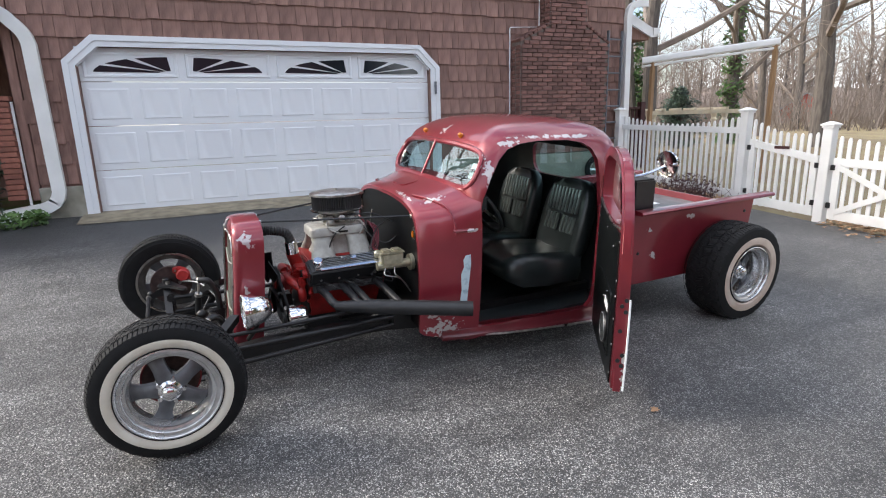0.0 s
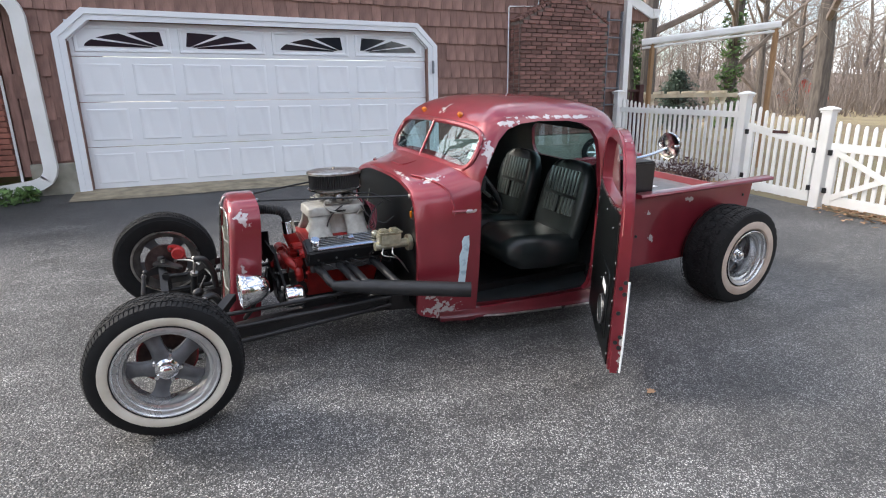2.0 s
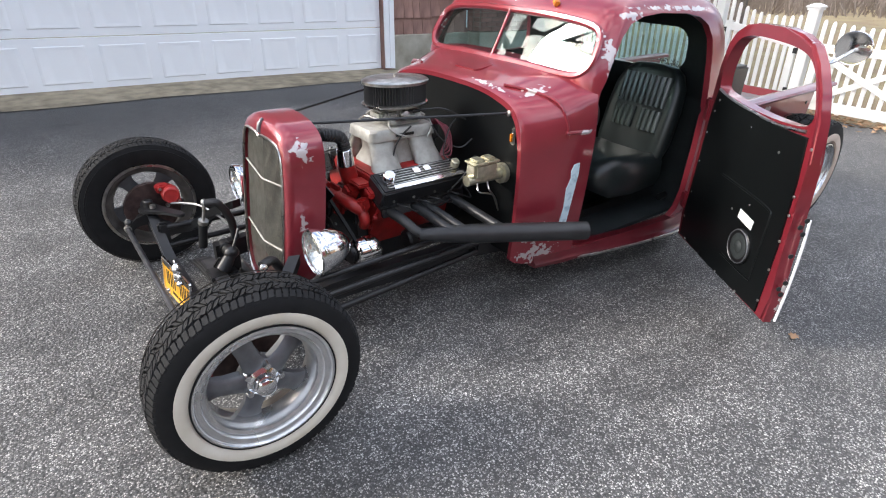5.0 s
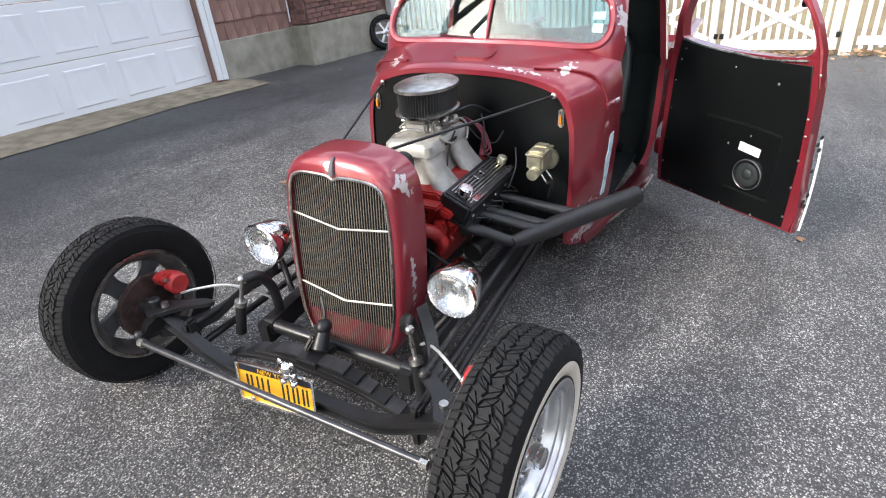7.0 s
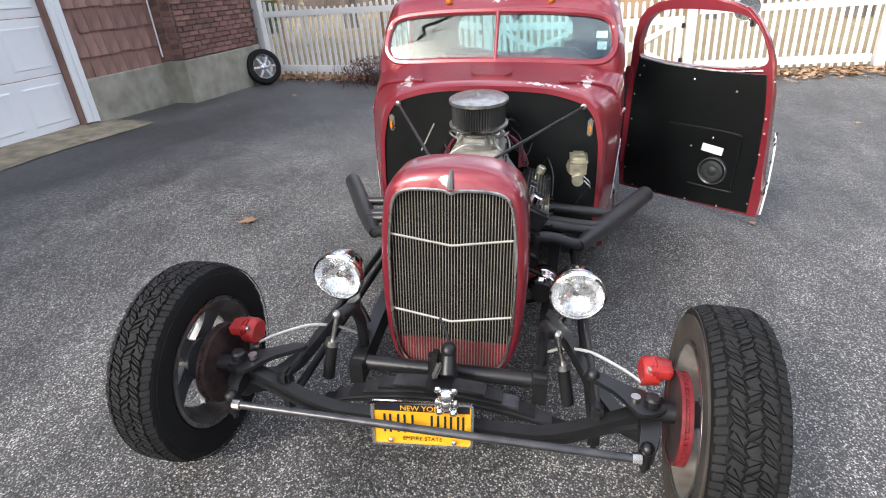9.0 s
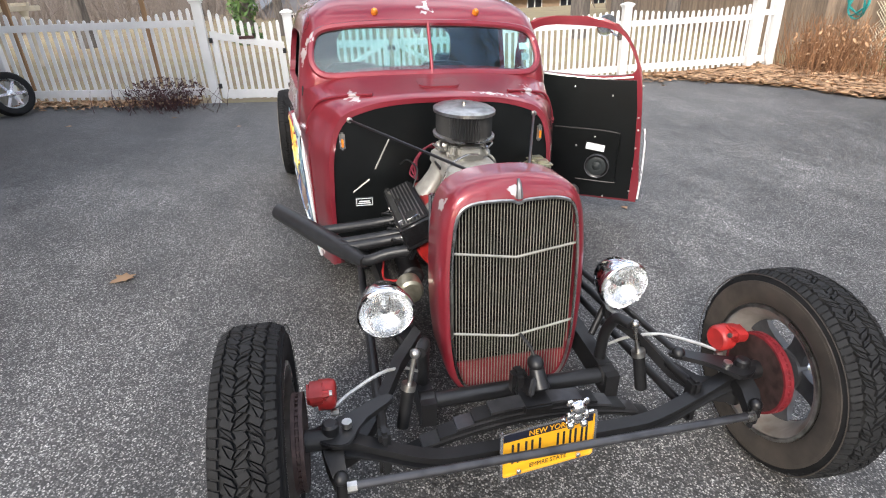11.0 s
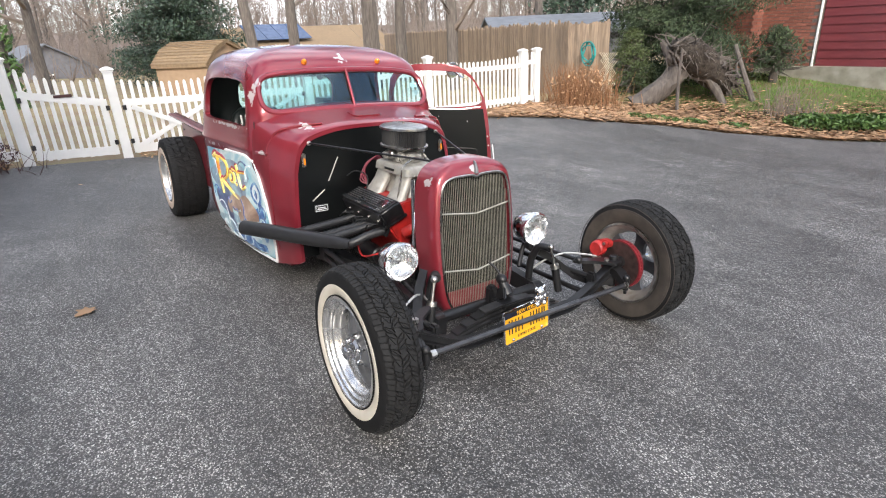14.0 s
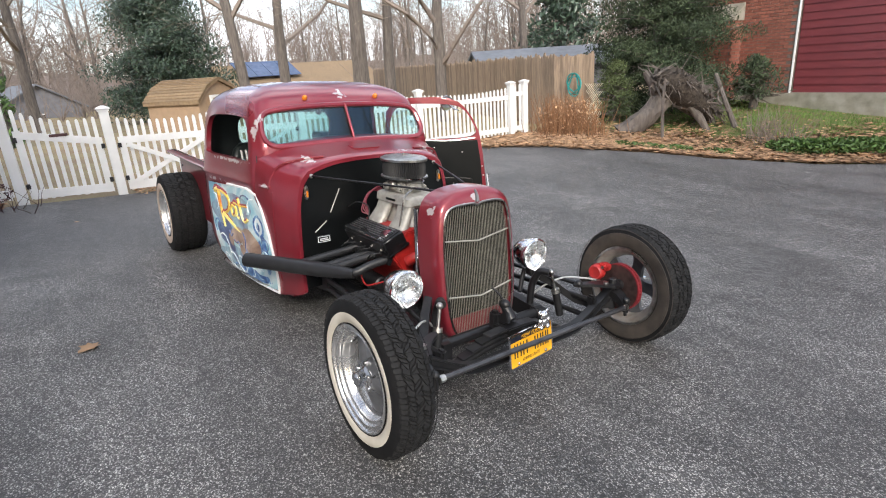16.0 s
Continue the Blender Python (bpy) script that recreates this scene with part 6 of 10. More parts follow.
# radiator hose with ribs
hp = [(0.54, -0.10, 0.815), (0.58, -0.10, 0.82), (0.63, -0.10, 0.815), (0.70, -0.09, 0.79), (0.725, -0.08, 0.73), (0.73, -0.075, 0.66)]
bm = bmesh.new()
P = spline(hp, 9)
rings = []
for i, p in enumerate(P):
    d = (P[min(i + 1, len(P) - 1)] - P[max(i - 1, 0)]).normalized()
    u = d.cross(Vector((0, 1, 0))).normalized()
    s = d.cross(u)
    r = 0.027 + (0.003 if i % 2 else -0.001)
    rings.append([p + (u * x + s * y) * r for x, y in ring_points(14, 1)])
skin(bm, rings, True, True, True)
part("radiator_hose", bm, M["hose"], car, "black ribbed radiator hose")
for p in (hp[0], hp[-1]):
    bm = bmesh.new()
    lathe(bm, [(0.031, -0.008), (0.033, 0), (0.031, 0.008)], axis_matrix(p, (1, 0, 0) if p[0] < 0.6 else (0, 0, 1)), 18)
    part("hose_clamp", bm, M["chrome_worn"], car)
# stay rods from shell to firewall
for sd in (-1, 1):
    bm = bmesh.new()
    rod(bm, (0.555, sd * 0.10, 0.875), (1.375, sd * 0.449, 0.897), 0.006, n=8)
    part("stay_rod", bm, M["black_steel"], car)
    bm = bmesh.new()
    lathe(bm, [(0.014, 0), (0.013, 0.01), (0.004, 0.014)], axis_matrix((1.378, sd * 0.449, 0.897), (-1, 0, 0)), 12)
    part("stay_bolt", bm, M["chrome_worn"], car)
    bm = bmesh.new()
    rod(bm, (0.535, sd * 0.09, 0.875), (0.565, sd * 0.10, 0.875), 0.013, n=8)
    part("stay_nut", bm, M["chrome_worn"], car)
    bm = bmesh.new()
    box(bm, (1.376, sd * 0.487, 0.80), (0.016, 0.026, 0.084), 0.007)
    tl = part("turn_lamp", bm, M["chrome_worn"], car, "narrow amber side lamp in a bright bezel")
    bm = bmesh.new()
    slab(bm, rounded(0.010, 0.040, 0.0045), plane_m((1.370, sd * 0.487, 0.794), (0, 1, 0), (0, 0, 1)), -0.012, 0.003)
    part("amber_lens", bm, M["amber"], tl)
# master cylinder on the firewall
bm = bmesh.new()
box(bm, (1.24, -0.44, 0.655), (0.14, 0.075, 0.075), 0.012)
mc = part("brake_master_cylinder", bm, M["cad"], car, "yellow zinc-plated master cylinder")
bm = bmesh.new()
for dx in (-0.033, 0.033):
    box(bm, (1.24 + dx, -0.44, 0.70), (0.052, 0.06, 0.018), 0.006)
box(bm, (1.24, -0.44, 0.692), (0.15, 0.082, 0.008), 0.002)
part("reservoir_lid", bm, M["cad"], mc)
bm = bmesh.new()
rod(bm, (1.15, -0.44, 0.61), (1.375, -0.44, 0.61), 0.026)
rod(bm, (1.355, -0.44, 0.61), (1.378, -0.44, 0.61), 0.05)
part("cylinder_body", bm, M["cad"], mc)
for k in (0, 1):
    bm = bmesh.new()
    tube(bm, [(1.19 + 0.06 * k, -0.47, 0.60), (1.18 + 0.06 * k, -0.50, 0.57), (1.28, -0.49, 0.53), (1.36, -0.45, 0.42)], 0.004, 6)
    part("brake_pipe", bm, M["chrome_worn"], mc)
# distributor and coil at the back of the engine
bm = bmesh.new()
rod(bm, (1.24, 0, 0.60), (1.24, 0, 0.70), 0.045)
rod(bm, (1.24, 0, 0.70), (1.24, 0, 0.77), 0.065, 0.055)
part("distributor", bm, M["hose"], car)
for sd, w in ((-1, 5), (1, 4)):
    for k in range(w):
        bm = bmesh.new()
        tube(bm, [(1.24, sd * 0.03, 0.77), (1.22 + 0.012 * k, sd * (0.09 + 0.012 * k), 0.81 - 0.01 * k), (1.24, sd * (0.16 + 0.012 * k), 0.74 - 0.02 * k), (1.2, sd * 0.17, 0.65)], 0.0045, 6)
        part("ignition_wire", bm, M["red_wire"], car)
# right side firewall details: two bright pins and an id plate
for a, b in (((1.377, 0.27, 0.80), (1.377, 0.34, 0.66)), ((1.377, 0.37, 0.61), (1.377, 0.45, 0.55))):
    bm = bmesh.new()
    rod(bm, a, b, 0.004, n=6)
    part("wiper_link", bm, M["alloy"], car)
bm = bmesh.new()
box(bm, (1.376, 0.40, 0.50), (0.008, 0.09, 0.045), 0.002)
idp = part("maker_plate", bm, M["black_in"], car, "small black and silver maker's plate")
for dy, dz, w, h in ((0, 0.017, 0.08, 0.003), (0, -0.017, 0.08, 0.003), (0.038, 0, 0.003, 0.036), (-0.038, 0, 0.003, 0.036), (0, 0.003, 0.05, 0.005), (0, -0.007, 0.06, 0.004)):
    bm = bmesh.new()
    box(bm, (1.3705, 0.40 + dy, 0.50 + dz), (0.002, w, h))
    part("plate_line", bm, M["sticker"], idp)
# starter, hoses and clutter low beside the block
for sd in (-1, 1):
    bm = bmesh.new()
    rod(bm, (0.95, sd * 0.24, 0.28), (1.2, sd * 0.24, 0.28), 0.05, bevel=0.01)
    part("starter" if sd > 0 else "steering_box", bm, M["black_steel"], car)
bm = bmesh.new()
rod(bm, (0.66, 0.30, 0.37), (0.75, 0.30, 0.37), 0.05, n=20, bevel=0.01)
part("fuel_pump", bm, M["cad"], car)
bm = bmesh.new()
tube(bm, [(0.72, 0.30, 0.40), (0.80, 0.36, 0.36), (0.9, 0.38, 0.33), (1.0, 0.36, 0.38)], 0.005, 8)
part("fuel_hose", bm, M["caliper"], car)
bm = bmesh.new()
rod(bm, (0.575, 0.235, 0.42), (0.575, 0.235, 0.80), 0.017, n=14)
part("overflow_tank", bm, M["chrome"], car, "slim chrome overflow tube")
# drive shaft tunnel, rear axle
bm = bmesh.new()
rod(bm, (3.815, -0.7, 0.318), (3.815, 0.7, 0.318), 0.045)
ball(bm, (3.815, 0, 0.318), 0.14)
part("rear_axle", bm, M["black_steel"], car)
bm = bmesh.new()
rod(bm, (1.4, 0, 0.33), (3.75, 0, 0.32), 0.035)
part("drive_shaft", bm, M["black_steel"], car)
for sd in (-1, 1):
    bm = bmesh.new()
    rod(bm, (2.75, sd * 0.5, 0.2), (3.75, sd * 0.5, 0.26), 0.022)
    part("trailing_arm", bm, M["black_steel"], car)

# ---- pickup bed ----
for sd in (-1, 1):
    bm = bmesh.new()
    by = 0.0 if sd < 0 else 0.09
    slab(bm, [(2.94, .27), (4.10, .27), (4.14, .30), (4.20, .80), (2.94, .80)], plane_m((0, sd * (0.69 - by), 0), (1, 0, 0), (0, 0, 1)), 0.022 * sd, 0.004)
    part("bed_side", bm, M["paint"], car)
    bm = bmesh.new()
    rings = []
    for x, dz in ((2.93, 0), (3.3, 0.004), (3.8, 0.012), (4.2, 0.018), (4.325, 0.02)):
        rings.append([Vector((x, sd * (y - by), z + dz)) for y, z in ((0.675, 0.79), (0.70, 0.785), (0.765, 0.79), (0.772, 0.802), (0.765, 0.815), (0.70, 0.82), (0.675, 0.812))])
    skin(bm, rings, True, True, True)
    part("bed_rail", bm, M["paint"], car)
    for x, z in ((4.1, .70), (4.1, .40), (3.0, .5)):
        bm = bmesh.new()
        lathe(bm, [(0.012, 0), (0.01, 0.006), (0.003, 0.008)], axis_matrix((x, sd * (0.69 - by), z), (0, sd, 0)), 10)
        part("bed_bolt", bm, M["black_steel"], car)
bm = bmesh.new()
box(bm, (2.955, -0.045, 0.54), (0.02, 1.25, 0.52), 0.003)
part("bed_front", bm, M["paint"], car)
bm = bmesh.new()
box(bm, (3.56, -0.045, 0.665), (1.2, 1.25, 0.02), 0.002)
part("bed_floor", bm, M["bed_floor"], car, "grey bed floor")
bm = bmesh.new()
box(bm, (4.17, -0.045, 0.52), (0.02, 1.25, 0.42), 0.003)
part("tailgate", bm, M["paint"], car)
bm = bmesh.new()
box(bm, (3.06, -0.5, 0.845), (0.2, 0.3, 0.34), 0.012)
part("bed_box", bm, M["black_steel"], car, "black box at the front of the bed")
bm = bmesh.new()
box(bm, (3.75, -0.05, 0.677), (0.16, 0.1, 0.004))
part("paper_scrap", bm, M["sticker"], car, "white paper scrap in the bed")

# ---- setting ----
def sheet(name, xs, ys, fz, mat, label, category, keep=None):
    bm = bmesh.new()
    g = [[bm.verts.new((x, y, fz(x, y))) for y in ys] for x in xs]
    for i in range(len(xs) - 1):
        for j in range(len(ys) - 1):
            if keep is None or keep((xs[i] + xs[i + 1]) / 2, (ys[j] + ys[j + 1]) / 2):
                bm.faces.new((g[i][j], g[i + 1][j], g[i + 1][j + 1], g[i][j + 1]))
    bmesh.ops.delete(bm, geom=[v for v in bm.verts if not v.link_faces], context="VERTS")
    ob = link(name, bm, mat)
    me = ob.data
    if me.polygons[0].normal.z < 0:
        me.flip_normals()
    return tagged(ob, label, category, kind="structure")


def spaced(a, b, near0, near1, fine, coarse):
    out, v = [], a
    while v < b - 1e-6:
        out.append(v)
        v += fine if near0 <= v < near1 else coarse
    return out + [b]


M.update(
    lawn=material("winter_lawn", (0.11, 0.16, 0.04), (0.17, 0.13, 0.06), rough=0.9, scale=2.2, bump=0.8, bump_scale=40, bump_dist=0.03, spread=(0.42, 0.6)),
    soil=material("leaf_strewn_soil", (0.20, 0.12, 0.06), (0.09, 0.06, 0.035), rough=0.95, scale=14, bump=0.9, bump_scale=30, bump_dist=0.03),
    shingle=material("brown_shingle", (0.285, 0.165, 0.135), (0.175, 0.10, 0.082), rough=0.85, scale=7, stretch=(3, 3, 0.6), bump=0.5, bump_scale=25, bump_dist=0.006, per_piece=0.17),
    white_paint=material("white_paint", (0.74, 0.76, 0.79), (0.71, 0.73, 0.76), rough=0.45, scale=2, bump=0.02, bump_scale=40),
    vinyl_white=material("white_vinyl", (0.80, 0.80, 0.79), (0.7, 0.7, 0.68), rough=0.35, scale=3, bump=0.03),
    dark_glass=material("dark_window", (0.012, 0.014, 0.02), (0.02, 0.023, 0.03), rough=0.06, scale=2, bump=0.0),
    concrete=material("old_concrete", (0.34, 0.32, 0.27), (0.20, 0.19, 0.15), rough=0.9, scale=5, bump=0.5, bump_scale=40, bump_dist=0.006),
    apron=material("stained_apron", (0.32, 0.27, 0.19), (0.15, 0.125, 0.085), rough=0.9, scale=6, bump=0.5, bump_scale=50, bump_dist=0.005),
    brick=material("red_brick", (0.24, 0.115, 0.094), (0.10, 0.058, 0.05), rough=0.85, scale=9, bump=0.4, bump_scale=60, bump_dist=0.004, per_piece=0.34, big=0.5),
    brick2=material("orange_brick", (0.30, 0.115, 0.08), (0.21, 0.08, 0.058), rough=0.85, scale=18, bump=0.3, per_piece=0.2),
    mortar=material("grey_mortar", (0.20, 0.165, 0.145), (0.11, 0.092, 0.08), rough=0.95, scale=20, bump=0.3),
    clapboard=material("red_clapboard", (0.165, 0.030, 0.035), (0.135, 0.024, 0.029), rough=0.5, scale=5, stretch=(0.5, 1, 3), bump=0.1),
    cedar_wood=material("weathered_wood", (0.34, 0.25, 0.17), (0.2, 0.15, 0.11), rough=0.85, scale=5, stretch=(5, 5, 0.6), bump=0.4, bump_scale=20, per_piece=0.22),
    post_wood=material("post_wood", (0.36, 0.22, 0.11), (0.25, 0.15, 0.08), rough=0.8, scale=6, stretch=(4, 4, 0.5)),
    maroon=material("maroon_wood", (0.07, 0.022, 0.022), (0.045, 0.015, 0.015), rough=0.6, scale=8),
    cream=material("cream_wood", (0.70, 0.62, 0.47), (0.55, 0.48, 0.36), rough=0.7, scale=6),
    shed_wall=material("tan_siding", (0.36, 0.25, 0.16), (0.3, 0.21, 0.135), rough=0.8, scale=5),
    shed_roof=material("tan_roofing", (0.27, 0.19, 0.11), (0.2, 0.14, 0.085), rough=0.9, scale=9, per_piece=0.15),
    grey_wall=material("grey_siding", (0.2, 0.2, 0.22), (0.15, 0.15, 0.165), rough=0.8, scale=5),
    grey_roof=material("grey_metal_roof", (0.17, 0.18, 0.2), (0.12, 0.13, 0.145), rough=0.6, scale=4),
    blue_panel=material("solar_panel", (0.03, 0.055, 0.12), (0.05, 0.08, 0.16), rough=0.2, scale=3, bump=0),
    red_barn=material("red_barn", (0.4, 0.05, 0.04), (0.3, 0.04, 0.03), rough=0.8, scale=4),
    bark=material("grey_bark", (0.165, 0.142, 0.125), (0.085, 0.073, 0.065), rough=0.95, scale=7, stretch=(3, 3, 0.5), bump=0.7, bump_scale=12, bump_dist=0.02),
    twig=material("brown_twig", (0.28, 0.23, 0.195), (0.18, 0.148, 0.126), rough=0.95, scale=6, bump=0.0),
    needle=material("evergreen_needles", (0.066, 0.095, 0.042), (0.024, 0.040, 0.020), rough=0.75, scale=4, bump=0, per_piece=0.45),
    holly=material("holly_leaves", (0.062, 0.10, 0.062), (0.024, 0.042, 0.027), rough=0.4, scale=4, bump=0, per_piece=0.45),
    ivy=material("ivy_leaves", (0.10, 0.18, 0.045), (0.045, 0.09, 0.022), rough=0.55, scale=6, bump=0, per_piece=0.4),
    boxwood=material("boxwood_leaves", (0.10, 0.13, 0.045), (0.045, 0.065, 0.022), rough=0.6, scale=5, bump=0, per_piece=0.4),
    litter=material("dry_leaves", (0.52, 0.33, 0.19), (0.28, 0.165, 0.09), rough=0.9, scale=5, bump=0, per_piece=0.45),
    reed=material("dry_reeds", (0.32, 0.17, 0.085), (0.2, 0.10, 0.05), rough=0.9, scale=5, bump=0, per_piece=0.35),
    hose_teal=material("teal_hose", (0.02, 0.26, 0.24), (0.015, 0.2, 0.19), rough=0.4, bump=0),
    hill=material("wooded_hill", (0.25, 0.19, 0.155), (0.16, 0.125, 0.105), rough=1.0, scale=0.9, bump=0),
)

lawn_n, lawn_l = M["lawn"].node_tree.nodes, M["lawn"].node_tree.links
lawn_b = lawn_n["Principled BSDF"]
lawn_src = lawn_b.inputs["Base Color"].links[0].from_socket
lawn_co, lawn_xyz, lawn_rng, lawn_mix, lawn_ns, lawn_rp = (lawn_n.new("ShaderNode" + k) for k in ("TexCoord", "SeparateXYZ", "MapRange", "MixRGB", "TexNoise", "ValToRGB"))
lawn_rng.inputs["From Min"].default_value, lawn_rng.inputs["From Max"].default_value = 6.6, 7.4
lawn_ns.inputs["Scale"].default_value, lawn_ns.inputs["Detail"].default_value = 0.8, 8.0
for q, pos, col in zip(lawn_rp.color_ramp.elements, (0.35, 0.65), ((0.24, 0.17, 0.10, 1), (0.30, 0.25, 0.13, 1))):
    q.position, q.color = pos, col
lawn_l.new(lawn_co.outputs["Object"], lawn_xyz.inputs[0]), lawn_l.new(lawn_xyz.outputs["X"], lawn_rng.inputs["Value"]), lawn_l.new(lawn_rng.outputs["Result"], lawn_mix.inputs[0])
lawn_l.new(lawn_co.outputs["Object"], lawn_ns.inputs["Vector"]), lawn_l.new(lawn_ns.outputs["Fac"], lawn_rp.inputs["Fac"])
lawn_l.new(lawn_src, lawn_mix.inputs[1]), lawn_l.new(lawn_rp.outputs["Color"], lawn_mix.inputs[2]), lawn_l.new(lawn_mix.outputs[0], lawn_b.inputs["Base Color"])
sheet("ground", [-320, -140, -70, -35] + spaced(-18, 30, -18, 30, 1, 1) + [45, 70, 140, 320], [-320, -140, -70, -40] + spaced(-25, 20, -25, 20, 1, 1) + [40, 80, 150, 320], lambda x, y: ground_z(x, y) - 0.03, M["lawn"], "winter lawn reaching away behind the fence and house", "ground")


def drive_edge(x):
    """South edge of the asphalt."""
    pts = [(-14, -12.3), (1.35, -5.95), (3.0, -4.8), (4.75, -3.6), (6.0, -2.75), (6.8, -1.9), (7.5, -1.4)]
    for (x0, y0), (x1, y1) in zip(pts, pts[1:]):
        if x <= x1:
            return y0 + (y1 - y0) * (x - x0) / (x1 - x0) + 0.05 * math.sin(x * 4.1) + 0.03 * math.sin(x * 9.7)
    return -1.4


bm = bmesh.new()
XS = spaced(-14, 7.42, -14, 8, 0.25, 0.25)
rows = []
for x in XS:
    y0, y1 = drive_edge(x), 8.66
    rows.append([bm.verts.new((x, y0 + (y1 - y0) * (j / 60), ground_z(x, y0 + (y1 - y0) * (j / 60)) - (0.012 if j == 0 else 0))) for j in range(61)])
for a, b in zip(rows, rows[1:]):
    for j in range(60):
        bm.faces.new((a[j], b[j], b[j + 1], a[j + 1]))
tagged(link("driveway", bm, M["asphalt"]), "worn dark asphalt drive with pale aggregate", "driveway", kind="structure")
bm = bmesh.new()
rows = []
for k in range(41):
    x = -4 + 11.5 * k / 40
    y1 = drive_edge(x) + 0.1
    rows.append([bm.verts.new((x, y1 - w, ground_z(x, y1 - w) - 0.026 + 0.05 * math.sin(min(w, 1.4) / 1.4 * 3.1) + 0.02 * noise.noise((x, w, 0)))) for w in (0, 0.2, 0.45, 0.9, 1.5, 2.3)])
for a, b in zip(rows, rows[1:]):
    for j in range(5):
        bm.faces.new((a[j], b[j], b[j + 1], a[j + 1]))
tagged(link("planting_bed", bm, M["soil"]), "strip of bare soil with leaf litter beside drive", "ground", kind="structure")

# ---- house with the garage ----
WY = 8.66
GX0, GX1 = -1.30, 3.63   # door opening
GZ0, GZ1 = 0.345, 2.53


def wall_piece(bm, x0, x1, z0, z1, y0=WY, d=0.25):
    box(bm, ((x0 + x1) / 2, y0 + d / 2, (z0 + z1) / 2), (x1 - x0, d, z1 - z0))


bm = bmesh.new()
wall_piece(bm, -1.92, GX0, -0.3, 6.0), wall_piece(bm, GX1, 7.65, -0.3, 6.0), wall_piece(bm, GX0, GX1, GZ1, 6.0), wall_piece(bm, GX0, GX1, -0.3, GZ0 - 0.01)
box(bm, (7.53, 12.2, 2.85), (0.24, 7, 6.3))
box(bm, (-1.8, 12.2, 2.85), (0.24, 7, 6.3))
box(bm, (2.9, 12.3, 6.05), (9.9, 7.4, 0.12))
wall_n = tagged(link("wall_north", bm, M["shingle"], smooth=False), "brown shingled house wall round the garage door", "wall", kind="structure")
bm = bmesh.new()
wall_piece(bm, -1.95, GX0 - 0.14, -0.2, 0.76, WY - 0.035, 0.06), wall_piece(bm, GX1 + 0.14, 5.2, -0.2, 0.83, WY - 0.035, 0.06)
wall_piece(bm, 7.0, 7.68, -0.2, 0.80, WY - 0.035, 0.06)
wall_piece(bm, 5.15, 7.08, -0.2, 0.84, WY - 0.34, 0.34)
bmesh.ops.bevel(bm, geom=list(bm.edges), offset=0.012, segments=1, affect="EDGES")
tagged(link("foundation", bm, M["concrete"], smooth=False), "stained grey concrete house foundation", "foundation", kind="structure")
# apron under the garage door
bm = bmesh.new()
g = [[bm.verts.new((x, y, ground_z(x, y) + (0.008 if y < 8.3 else 0.02))) for y in (8.02 + 0.03 * math.sin(x * 3), 8.3, 8.66, 8.78)] for x in spaced(-1.5, 3.95, -2, 4, 0.3, 0.3)]
for a, b in zip(g, g[1:]):
    for j in range(3):
        bm.faces.new((a[j], b[j], b[j + 1], a[j + 1]))
tagged(link("garage_apron", bm, M["apron"]), "stained sandy concrete apron under garage door", "apron", kind="structure")

